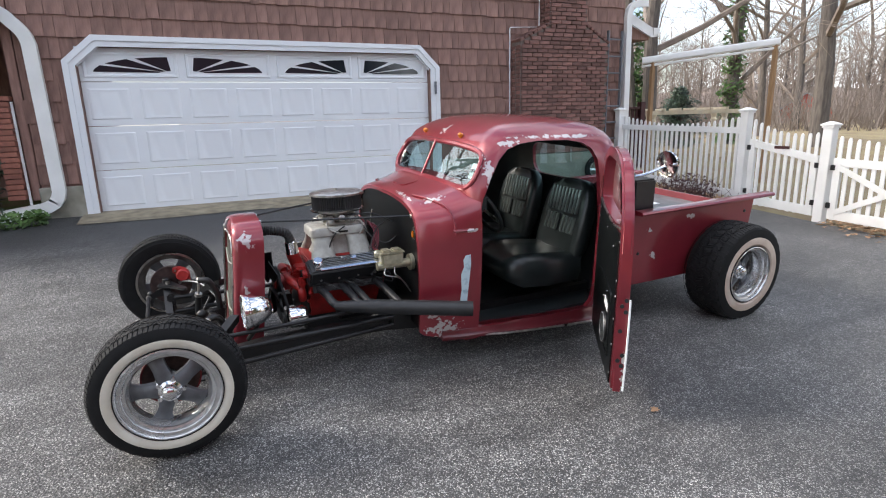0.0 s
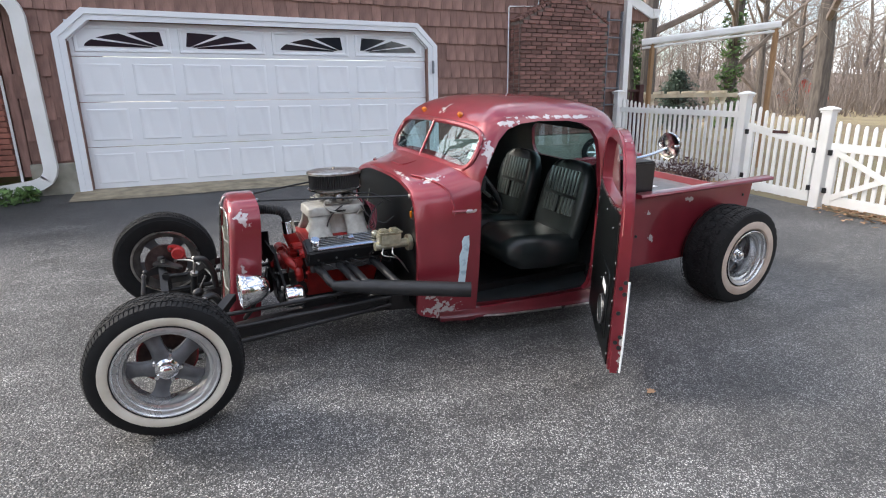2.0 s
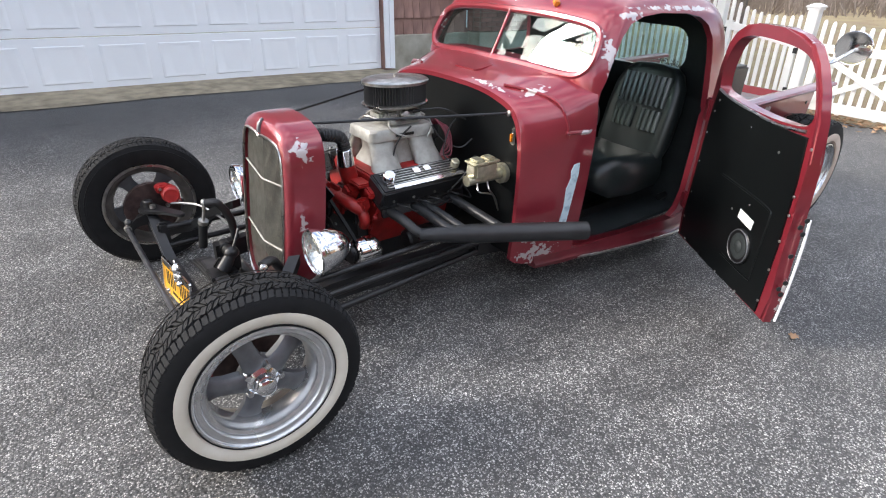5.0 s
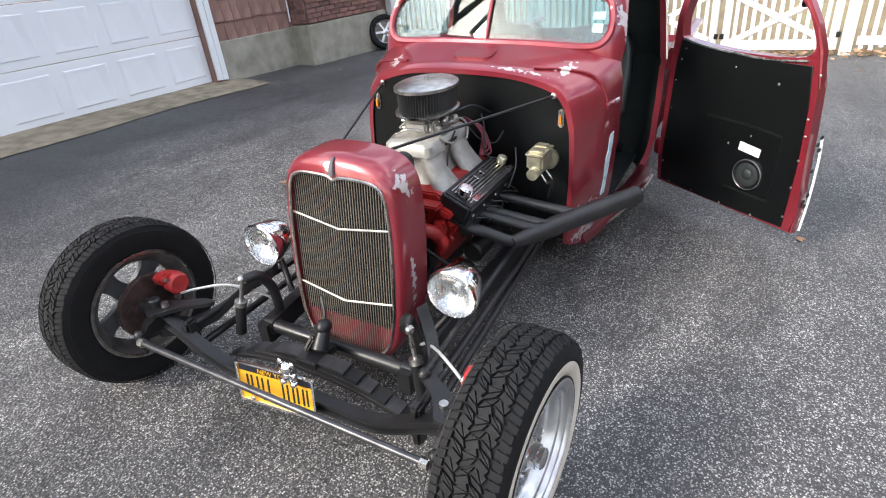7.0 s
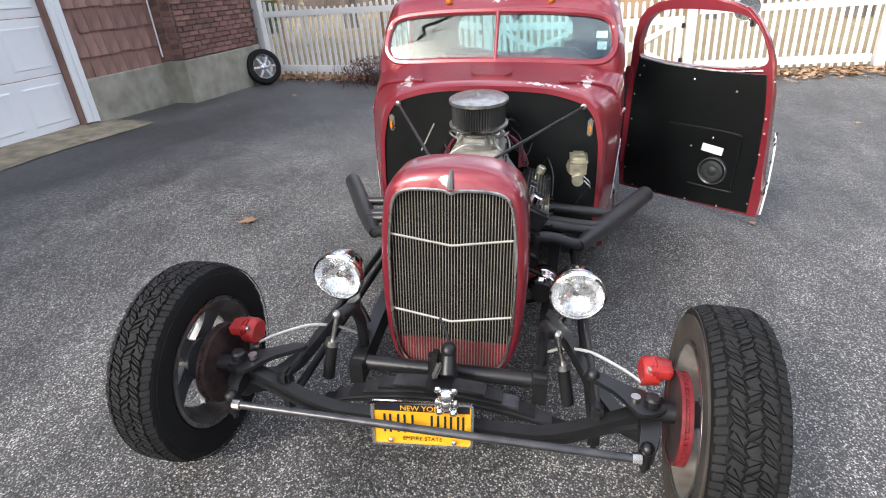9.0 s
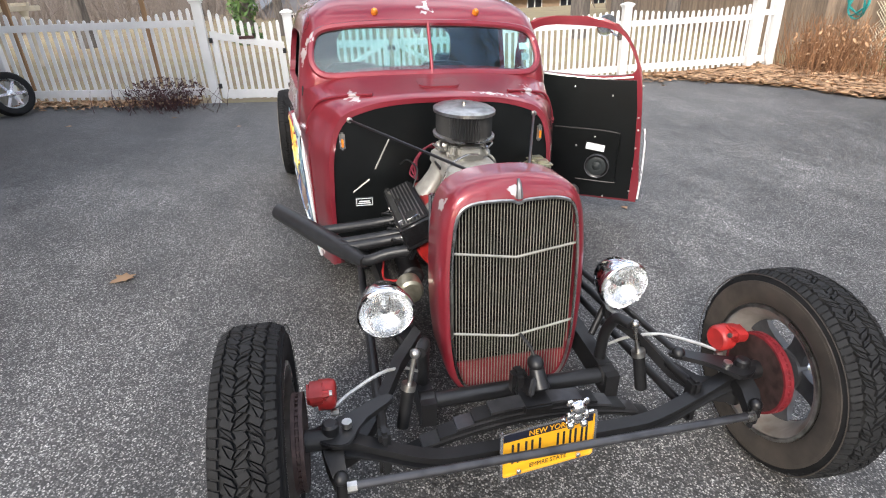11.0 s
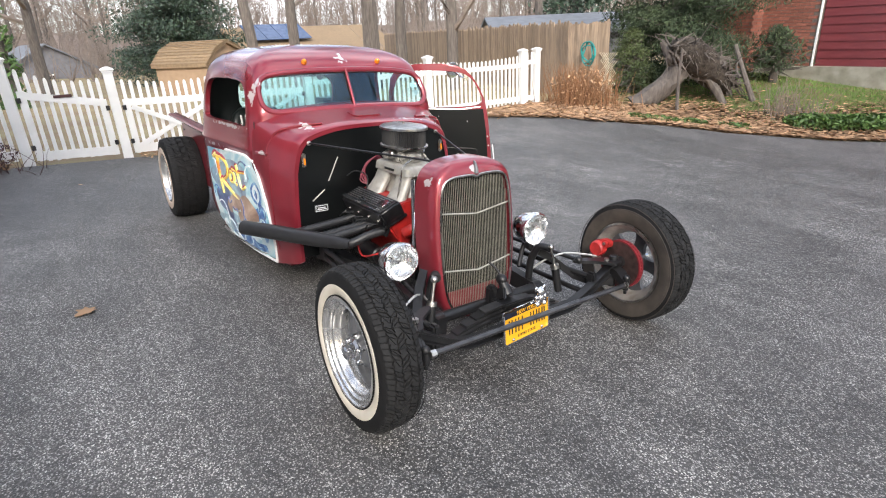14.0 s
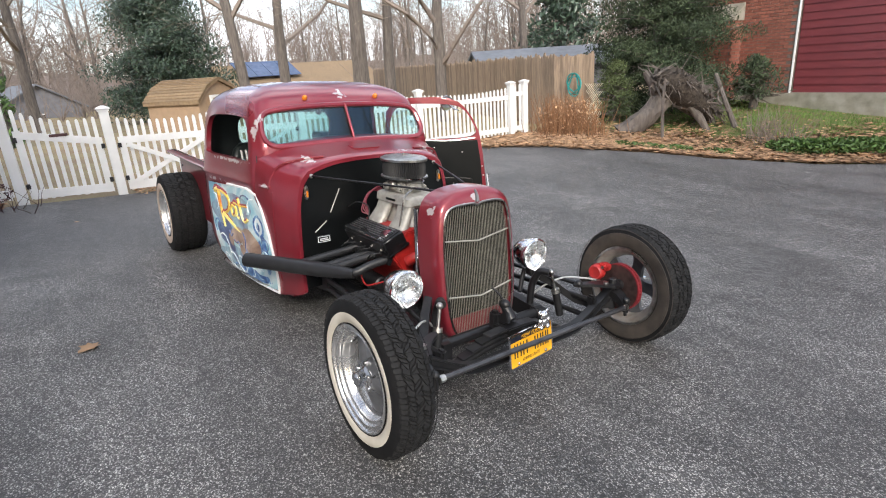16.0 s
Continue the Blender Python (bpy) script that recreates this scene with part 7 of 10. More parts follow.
# garage door: five leaves with pressed panels, windows in the top one
gd = thing("garage_door", "white panelled double garage door, closed, with sunburst windows", "garage door")
GY = WY + 0.09
LEAF = [(GZ0 + 0.012, 0.93), (0.935, 1.52), (1.525, 2.095), (2.10, GZ1 - 0.0)]
for k, (z0, z1) in enumerate(LEAF):
    bm = bmesh.new()
    box(bm, ((GX0 + GX1) / 2, GY + 0.02, (z0 + z1) / 2), (GX1 - GX0 - 0.01, 0.04, z1 - z0 - 0.003), 0.004)
    lf = part("door_leaf", bm, M["white_paint"], gd)
    W = (GX1 - GX0) / (8 if k < 3 else 4)
    for i in range(8 if k < 3 else 4):
        cx, cz = GX0 + W * (i + 0.5), (z0 + z1) / 2
        pw, ph = W - (0.12 if k < 3 else 0.10), z1 - z0 - (0.17 if k < 3 else 0.10)
        bm = bmesh.new()
        o = [(cx - pw / 2, cz - ph / 2), (cx + pw / 2, cz - ph / 2), (cx + pw / 2, cz + ph / 2), (cx - pw / 2, cz + ph / 2)]

        def inset(q, e, ex=None):
            ex = e if ex is None else ex
            return [Vector((x + (ex if x < cx else -ex), q, z + (e if z < cz else -e))) for x, z in o]

        if k < 3:
            skin(bm, [inset(GY + 0.001, 0, 0), inset(GY - 0.009, 0.010, 0.03), inset(GY - 0.009, 0.016, 0.04), inset(GY - 0.004, 0.032, 0.12), inset(GY - 0.004, 0.05, 0.16)], True, False, True)
            part("raised_panel", bm, M["white_paint"], lf)
            continue
        skin(bm, [inset(GY + 0.002, 0), inset(GY - 0.014, 0.012), inset(GY - 0.014, 0.03), inset(GY - 0.003, 0.045)], True, False, False)
        part("window_frame", bm, M["white_paint"], lf)
        # quarter sunburst: three dark panes fanned from the lower inner corner
        sgn = 1 if i % 2 == 0 else -1
        ox, oz = cx + sgn * (pw / 2 - 0.085), cz - ph / 2 + 0.065
        R1, R2 = pw - 0.20, ph - 0.12
        for a0, a1, r0 in ((3, 26, 0.16), (33, 56, 0.14), (63, 88, 0.12)):
            bm = bmesh.new()
            pts = []
            for j in range(9):
                a = radians(a0 + (a1 - a0) * j / 8)
                pts.append((ox - sgn * R1 * math.cos(a), oz + R2 * math.sin(a) * (1.0 if a0 < 60 else 0.98)))
            for j in range(4):
                a = radians(a1 - (a1 - a0) * j / 3)
                pts.append((ox - sgn * r0 * R1 * math.cos(a) * 1.0, oz + r0 * R2 * math.sin(a)))
            slab(bm, pts if sgn < 0 else pts[::-1], plane_m((0, GY - 0.003, 0), (1, 0, 0), (0, 0, 1)), 0.004)
            part("window_pane", bm, M["dark_glass"], lf)
# trim with cut corners
bm = bmesh.new()
outer = [(-1.45, 0.30), (-1.45, 2.35), (-1.09, 2.67), (3.46, 2.66), (3.79, 2.33), (3.79, 0.36)]
inner = [(-1.31, 0.31), (-1.31, 2.29), (-1.03, 2.53), (3.40, 2.53), (3.64, 2.29), (3.64, 0.37)]
rows = []
for (xo, zo), (xi, zi) in zip(outer, inner):
    xm, zm = (xo + xi) / 2, (zo + zi) / 2
    rows.append([Vector((xo, WY + 0.002, zo)), Vector((xo, WY - 0.045, zo)), Vector((xm, WY - 0.045, zm)), Vector((xm, WY - 0.028, zm)), Vector((xi, WY - 0.028, zi)), Vector((xi, WY + 0.12, zi)), Vector((xo, WY + 0.12, zo))])
skin(bm, rows, True, True, True)
tagged(link("garage_trim", bm, M["white_paint"], smooth=False), "white painted trim with cut corners round garage door", "trim", kind="structure")
for x0, x1, nm in ((-1.31, -0.98, -1), (3.36, 3.64, 1)):
    bm = bmesh.new()
    q = [(-1.31, 2.27), (-1.31, 2.55), (-1.0, 2.55)] if nm < 0 else [(3.36, 2.55), (3.64, 2.55), (3.64, 2.27)]
    slab(bm, q, plane_m((0, WY + 0.06, 0), (1, 0, 0), (0, 0, 1)), 0.04)
    tagged(link("trim", bm, M["white_paint"], smooth=False), "white corner infill of garage opening", "trim", kind="structure")
bm = bmesh.new()
box(bm, (3.705, WY - 0.06, 2.0), (0.035, 0.03, 0.2), 0.006)
tagged(link("door_keypad", bm, M["grey_roof"]), "small grey keypad on garage trim", "keypad")

# shingle courses
rng = random.Random(4)
COURSE = 0.262
SH_MESH = {}


def shingle_mesh(w):
    key = round(w, 2)
    if key not in SH_MESH:
        b2 = bmesh.new()
        w2 = key / 2 - 0.0035
        q = [b2.verts.new(v) for v in ((-w2, 0, COURSE + 0.03), (w2, 0, COURSE + 0.03), (w2, -0.024, 0), (-w2, -0.024, 0), (-w2, -0.003, 0), (w2, -0.003, 0))]
        for f in ((0, 3, 2, 1), (3, 4, 5, 2), (0, 4, 3), (1, 2, 5)):
            b2.faces.new([q[i] for i in f])
        bmesh.ops.recalc_face_normals(b2, faces=b2.faces)
        me = bpy.data.meshes.new("shingle")
        b2.to_mesh(me)
        b2.free()
        me.materials.append(M["shingle"])
        SH_MESH[key] = me
    return SH_MESH[key]


def in_door(x, z):
    if x < -1.45 or x > 3.79 or z > 2.67:
        return False
    if z > 2.34:
        return (x - -1.45) + 0.0 > (z - 2.34) * 1.09 and (3.79 - x) > (z - 2.34) * 1.0
    return True


rest = bmesh.new()
made = 0
z = 0.80
while z < 5.6:
    x = -1.95 + rng.random() * 0.1
    while x < 7.66:
        w = rng.choice((0.12, 0.15, 0.17, 0.2, 0.23))
        if x + w > 7.66:
            break
        c = x + w / 2
        mid = z + COURSE * 0.5
        if not (in_door(c - w * 0.4, mid) or in_door(c + w * 0.4, mid) or in_door(c, z + COURSE * 0.15)) and not (5.2 < c < 7.0 and z < 2.5) and not (5.8 < c < 6.5):
            dz = rng.uniform(-0.012, 0.008)
            if made < 300 and z < 3.4:
                o = new("shingle", shingle_mesh(w))
                o.location = (c, WY - 0.002, z + dz)
                o.parent = wall_n
                made += 1
            else:
                me = shingle_mesh(w)
                vs = [rest.verts.new((v.co.x + c, v.co.y + WY - 0.002, v.co.z + z + dz)) for v in me.vertices]
                for p in me.polygons:
                    rest.faces.new([vs[i] for i in p.vertices])
        x += w
    z += COURSE
tagged(part("shingle_field", rest, M["shingle"], wall_n, smooth=False), kind="stuff")

# chimney: core, then bricks
chim = thing("chimney", "weathered red brick chimney against the brown shingled wall", "chimney")
CY = WY - 0.32
bm = bmesh.new()
box(bm, (6.1, WY - 0.155, 1.8), (1.84, 0.30, 1.9))
box(bm, (6.15, WY - 0.155, 4.2), (0.76, 0.30, 3.4))
for s in (-1, 1):
    x0, x1 = (5.18, 5.78) if s < 0 else (7.02, 6.52)
    slab(bm, [(x0, 2.74), (x1, 2.74), (x1, 3.02)][::s], plane_m((0, WY - 0.005, 0), (1, 0, 0), (0, 0, 1)), 0.3 * (1))
part("core", bm, M["mortar"], chim, smooth=False)
for s in (-1, 1):
    bm = bmesh.new()
    x0, x1 = (5.16, 5.77) if s < 0 else (7.04, 6.53)
    for k in range(7):
        t0, t1 = k / 7, (k + 1) / 7 - 0.01
        xa, xb = x0 + (x1 - x0) * t0, x0 + (x1 - x0) * t1
        za = 2.75 + 0.29 * t0
        box(bm, ((xa + xb) / 2, WY - 0.165, za + 0.02), (abs(xb - xa), 0.33, 0.045), 0.006, pose(0, 0, 0, 0, -25 if s < 0 else 25, 0))
    part("shoulder_cap", bm, M["brick"], chim, "sooty stepped brick chimney shoulder", smooth=False)
BR = bmesh.new()
box(BR, (0, 0, 0), (0.198, 0.03, 0.058), 0.004, seg=1)
bme = bpy.data.meshes.new("brick")
BR.to_mesh(bme)
BR.free()
bme.materials.append(M["brick"])
BH = bmesh.new()
box(BH, (0, 0, 0), (0.094, 0.03, 0.058), 0.004, seg=1)
bmh = bpy.data.meshes.new("brick")
BH.to_mesh(bmh)
BH.free()
bmh.materials.append(M["brick"])
rest = bmesh.new()
made = 0
row = 0
z = 0.885
while z < 5.4:
    x0, x1 = (5.19, 7.01) if z < 2.70 else ((5.77, 6.53) if z > 3.0 else (5.19 + (z - 2.7) * 2, 7.01 - (z - 2.7) * 1.6))
    x = x0 - (0.104 if row % 2 else 0)
    while x < x1 - 0.02:
        a, b = max(x, x0), min(x + 0.198, x1)
        if b - a > 0.06:
            me = bme if b - a > 0.15 else bmh
            y = CY - 0.004 + rng.uniform(-0.004, 0.003)
            if made < 300:
                o = new("brick", me)
                o.location, o.parent = ((a + b) / 2, y, z), chim
                if abs((b - a) - (0.198 if me is bme else 0.094)) > 0.01:
                    o.scale = ((b - a) / (0.198 if me is bme else 0.094), 1, 1)
                made += 1
            else:
                k = (b - a) / (0.198 if me is bme else 0.094)
                vs = [rest.verts.new((v.co.x * k + (a + b) / 2, v.co.y + y, v.co.z + z)) for v in me.vertices]
                for p in me.polygons:
                    rest.faces.new([vs[i] for i in p.vertices])
        x += 0.208
    # side facing the drive
    for yy in (CY + 0.09, CY + 0.25):
        if z < 2.72 or z > 3.0:
            xs = x0 - 0.006
            vs = [rest.verts.new((xs + v.co.y, yy + v.co.x * (0.7 if yy < CY + 0.2 else 0.6), v.co.z + z)) for v in bme.vertices]
            for p in bme.polygons:
                rest.faces.new([vs[i] for i in p.vertices])
    z += 0.068
    row += 1
tagged(part("brick_courses", rest, M["brick"], chim, smooth=False), kind="stuff")
bm = bmesh.new()
tube(bm, [(5.13, WY - 0.03, 0.9), (5.13, WY - 0.03, 2.98)], 0.011, 6, smooth=False)
tube(bm, [(5.14, WY - 0.03, 2.99), (5.72, WY - 0.03, 3.02), (5.73, WY - 0.03, 5.0)], 0.011, 6, smooth=False)
tagged(link("caulk_line", bm, M["sticker"]), "pale trim line along chimney edge", "trim", kind="structure")


def flat_pipe(bm, pts, w=0.075, d=0.055):
    """Square downspout along pts."""
    P = []
    for a, b, c in zip(pts, pts[1:], pts[2:]):
        a, b, c = Vector(a), Vector(b), Vector(c)
        P += [b + (a - b).normalized() * 0.09, b + (a - b).normalized() * 0.03 + (c - b).normalized() * 0.03, b + (c - b).normalized() * 0.09]
    P = [Vector(pts[0])] + P + [Vector(pts[-1])]
    rings = []
    for i, p in enumerate(P):
        t = (P[min(i + 1, len(P) - 1)] - P[max(i - 1, 0)]).normalized()
        s = t.cross(Vector((0, 1, 0))).normalized()
        rings.append([p + s * u + Vector((0, v, 0)) for u, v in ((-w, -d), (w, -d), (w, d), (-w, d))])
    skin(bm, rings, True, True, True)


bm = bmesh.new()
flat_pipe(bm, [(-2.5, WY - 0.1, 2.98), (-2.0, WY - 0.1, 2.92), (-1.74, WY - 0.1, 2.62), (-1.71, WY - 0.1, 0.62), (-1.85, WY - 0.1, 0.50), (-2.9, WY - 0.1, 0.36)])
tagged(link("downspout", bm, M["vinyl_white"], smooth=False), "white metal downspout at the house corner", "downspout")
bm = bmesh.new()
flat_pipe(bm, [(8.1, WY - 0.08, 3.52), (7.80, WY - 0.08, 3.50), (7.66, WY - 0.08, 3.38), (7.70, WY - 0.08, 0.45)], 0.06, 0.045)
tagged(link("downspout", bm, M["vinyl_white"], smooth=False), "white downspout beside the brick chimney", "downspout")
# eave beyond the corner
eave = thing("house_eave", "white boxed eave with gutter past the corner", "eave", kind="structure")
bm = bmesh.new()
slab(bm, [(7.6, 3.60), (8.75, 3.10), (8.75, 3.0), (8.6, 2.98), (7.6, 3.40)], plane_m((0, WY + 0.3, 0), (1, 0, 0), (0, 0, 1)), 0.03)
part("rake_board", bm, M["vinyl_white"], eave, smooth=False)
bm = bmesh.new()
slab(bm, [(7.6, 3.42), (8.6, 3.0), (8.6, 2.94), (7.6, 2.94)], plane_m((0, WY + 3.2, 0), (1, 0, 0), (0, 0, 1)), 2.85)
part("soffit", bm, M["shingle"], eave, smooth=False)
bm = bmesh.new()
slab(bm, [(8.62, 3.16), (8.80, 3.16), (8.78, 3.04), (8.64, 3.02)], plane_m((0, WY + 4, 0), (1, 0, 0), (0, 0, 1)), 3.75)
part("gutter", bm, M["vinyl_white"], eave, smooth=False)
# ladder by the wall
ld = thing("ladder", "grey aluminium ladder leaning on the house wall", "ladder")
for xx in (7.18, 7.50):
    bm = bmesh.new()
    box(bm, (xx, WY - 0.12, 1.75), (0.03, 0.06, 2.5), 0.004)
    part("rail", bm, M["grey_roof"], ld)
for k in range(8):
    bm = bmesh.new()
    rod(bm, (7.18, WY - 0.12, 0.75 + 0.3 * k), (7.50, WY - 0.12, 0.75 + 0.3 * k), 0.015, n=8)
    part("rung", bm, M["grey_roof"], ld)

# recessed entry left of the garage
bm = bmesh.new()
box(bm, (-6.0, 11.3, 1.6), (8.1, 0.25, 3.8))
tagged(link("wall_entry", bm, M["shingle"], smooth=False), "brown recessed entry wall of the house", "wall", kind="structure")
bm = bmesh.new()
slab(bm, [(8.2, 2.75), (11.4, 3.6), (11.4, 3.75), (8.2, 2.9)], plane_m((-10, 0, 0), (0, 1, 0), (0, 0, 1)), 8.0)
tagged(link("entry_roof", bm, M["grey_wall"], smooth=False), "grey shingled roof over the house entry", "roof", kind="structure")
bm = bmesh.new()
box(bm, (-6.0, 8.2, 2.82), (8.0, 0.12, 0.14), 0.02)
tagged(link("entry_gutter", bm, M["vinyl_white"], smooth=False), "white gutter along the entry roof", "gutter", kind="structure")
bm = bmesh.new()
box(bm, (-1.985, WY + 0.06, 1.9), (0.10, 0.12, 2.6), 0.006)
tagged(link("corner_board", bm, M["shingle"]), "brown board at the house corner", "trim", kind="structure")
pier = thing("brick_pier", "orange brick pier beside the house entry", "pier")
for k in range(19):
    bm = bmesh.new()
    box(bm, (-2.17 + (0.01 if k % 2 else 0), WY + 0.02, 0.66 + 0.068 * k), (0.19 if k < 18 else 0.24, 0.3, 0.06), 0.005, seg=1)
    part("brick", bm, M["brick2"], pier, smooth=False)
bm = bmesh.new()
box(bm, (-2.05, WY - 0.05, 1.2), (0.025, 0.03, 1.3))
part("edge_strip", bm, M["sticker"], pier, smooth=False)

# ---- picket fence ----
FX = 7.5
PICKETS = {}


def picket_mesh(h):
    key = round(h / 0.04)
    if key not in PICKETS:
        h = key * 0.04
        b2 = bmesh.new()
        w, t = 0.024, 0.008
        slab(b2, [(-w, 0), (w, 0), (w, h - 0.05), (w * 0.8, h - 0.02), (w * 0.45, h - 0.004), (0, h), (-w * 0.45, h - 0.004), (-w * 0.8, h - 0.02), (-w, h - 0.05)], plane_m((-t, 0, 0), (0, 1, 0), (0, 0, 1)), 2 * t)
        me = bpy.data.meshes.new("picket")
        b2.to_mesh(me)
        b2.free()
        me.materials.append(M["vinyl_white"])
        PICKETS[key] = me
    return PICKETS[key]


def fence_post(y, top, parent=None, base=None):
    zb = ground_z(FX, y) - 0.1 if base is None else base
    t = thing("fence_post", "square white vinyl fence post with a stepped cap", "fence post", group="fence posts") if parent is None else parent
    bm = bmesh.new()
    box(bm, (FX, y, (zb + top) / 2), (0.125, 0.125, top - zb), 0.006)
    part("post", bm, M["vinyl_white"], t)
    bm = bmesh.new()
    rings = [[Vector((FX + x * s, y + q * s, top + h)) for x, q in ((-1, -1), (1, -1), (1, 1), (-1, 1))] for s, h in ((0.075, -0.045), (0.075, -0.02), (0.088, -0.015), (0.088, 0.0), (0.07, 0.012), (0.02, 0.035))]
    skin(bm, rings, True, True, True)
    part("cap", bm, M["vinyl_white"], t, smooth=False)


def fence_panel(y0, y1, top0, top1, name="picket_fence_panel", label="white vinyl picket fence panel between posts", scallop=0.0, gate=False, brace=False, gap=0.104):
    """Pickets from y0 down to y1, with rails; a gate has a closed frame."""
    t = thing(name, label, "gate" if gate else "fence", group="" if gate else "fence panels")
    n = max(2, round(abs(y1 - y0) / gap))
    zb0, zb1 = ground_z(FX, y0) + 0.06, ground_z(FX, y1) + 0.06

    def base(u):
        return zb0 + (zb1 - zb0) * u

    def crown(u):
        return top0 + (top1 - top0) * u - scallop * math.sin(math.pi * u)

    for k in range(n):
        u = (k + 0.5) / n
        y = y0 + (y1 - y0) * u
        h = crown(u) - base(u)
        o = new("picket", picket_mesh(h))
        o.location = (FX, y, crown(u) - round(h / 0.04) * 0.04)
        o.parent = t
    rails = [(0.10, 0.10), (None, 0.09)] if not gate else [(0.06, 0.12), (None, 0.10)]
    for off, hh in rails:
        bm = bmesh.new()
        rings = []
        for u in (0, 0.25, 0.5, 0.75, 1):
            z = base(u) + off if off is not None else (top0 + (top1 - top0) * u - (0.21 if not gate else 0.30 + scallop * 0.6))
            y = y0 + (y1 - y0) * u
            rings.append([Vector((FX + a * 0.022, y, z + b * hh / 2)) for a, b in ((-1, -1), (1, -1), (1, 1), (-1, 1))])
        skin(bm, rings, True, True, True)
        part("rail", bm, M["vinyl_white"], t, smooth=False)
    if gate:
        for y, u in ((y0, 0.0), (y1, 1.0)):
            d = 0.05 if u == 0 else -0.05
            s = 1 if y1 < y0 else -1
            bm = bmesh.new()
            zt = top0 + (top1 - top0) * u - 0.25 - scallop * 0.6
            box(bm, (FX, y - s * d, (base(u) + zt) / 2), (0.05, 0.09, zt - base(u)), 0.004)
            part("stile", bm, M["vinyl_white"], t)
            for zz in (base(u) + 0.18, zt - 0.12):
                bm = bmesh.new()
                box(bm, (FX - 0.03, y - s * d * 0.1, zz), (0.03, 0.05, 0.07), 0.004)
                part("hinge", bm, M["black_steel"], t)
    if brace:
        for ya, yb, dx in ((y0 - 0.1, y1 + 0.1, 0.028), (y1 + 0.1, y0 - 0.1, 0.047)):
            bm = bmesh.new()
            za, zb = base(0) + 0.1, crown(0.5) - 0.32
            d = Vector((0, yb - ya, zb - za)).normalized()
            s = Vector((1, 0, 0)).cross(d)
            rings = [[Vector((FX - dx, y, z)) + s * 0.035 * b + Vector((a * 0.008, 0, 0)) for a, b in ((-1, -1), (1, -1), (1, 1), (-1, 1))] for y, z in ((ya, za), (yb, zb))]
            skin(bm, rings, True, True, True)
            part("brace", bm, M["vinyl_white"], t, smooth=False)
    return t


for y, top in ((8.50, 1.585), (5.78, 1.51), (4.56, 1.30), (1.62, 1.20), (-0.82, 1.14), (-3.22, 1.14), (-3.62, 1.15)):
    fence_post(y, top)
fence_panel(8.40, 5.86, 1.47, 1.42, scallop=0.13)
g1 = fence_panel(5.68, 4.66, 1.40, 1.20, "garden_gate", "white vinyl picket gate with a small plaque", 0.10, True)
bm = bmesh.new()
box(bm, (FX - 0.03, 5.17, 0.985), (0.012, 0.22, 0.04), 0.003)
part("plaque", bm, M["maroon"], g1, "small dark red plaque")
fence_panel(4.46, 3.10, 1.16, 1.12, "cross_braced_gate", "white picket gate with a diagonal cross brace", 0.06, True, True)
fence_panel(3.04, 1.72, 1.12, 1.10, "cross_braced_gate", "white picket gate with a diagonal cross brace", 0.06, True, True)
fence_panel(1.52, -0.72, 1.08, 1.06, scallop=0.06)
fence_panel(-0.92, -3.12, 1.05, 1.04, scallop=0.06)
fence_panel(-3.29, -3.55, 1.10, 1.10)
# spare wheel leaning by the chimney
sw_ = thing("spare_wheel", "small spare wheel with silver spokes leaning on wall", "wheel", Matrix.Translation((6.80, 8.17, ground_z(6.8, 8.17) + 0.275)) @ pose(0, 0, 0, 78, 0, -38))
bm = bmesh.new()
lathe(bm, [(0.19, -0.06), (0.22, -0.075), (0.26, -0.068), (0.278, -0.045), (0.282, 0), (0.278, 0.045), (0.26, 0.068), (0.22, 0.075), (0.19, 0.06)], None, 40, closed=True)
part("tyre", bm, M["rubber"], sw_)
bm = bmesh.new()
lathe(bm, [(0.195, 0.055), (0.185, 0.066), (0.175, 0.05), (0.165, 0.0), (0.17, -0.05), (0.19, -0.05)], None, 40, closed=True)
part("rim", bm, M["rim"], sw_)
for k in range(6):
    bm = bmesh.new()
    box(bm, (0.105, 0, 0.03), (0.15, 0.035, 0.02), 0.006)
    bmesh.ops.rotate(bm, verts=bm.verts, matrix=Matrix.Rotation(radians(60 * k), 3, "Z"))
    part("spoke", bm, M["rim"], sw_)
bm = bmesh.new()
lathe(bm, [(0.05, 0.01), (0.05, 0.045), (0.03, 0.055), (0.004, 0.056)], None, 20)
part("hub", bm, M["rim"], sw_)
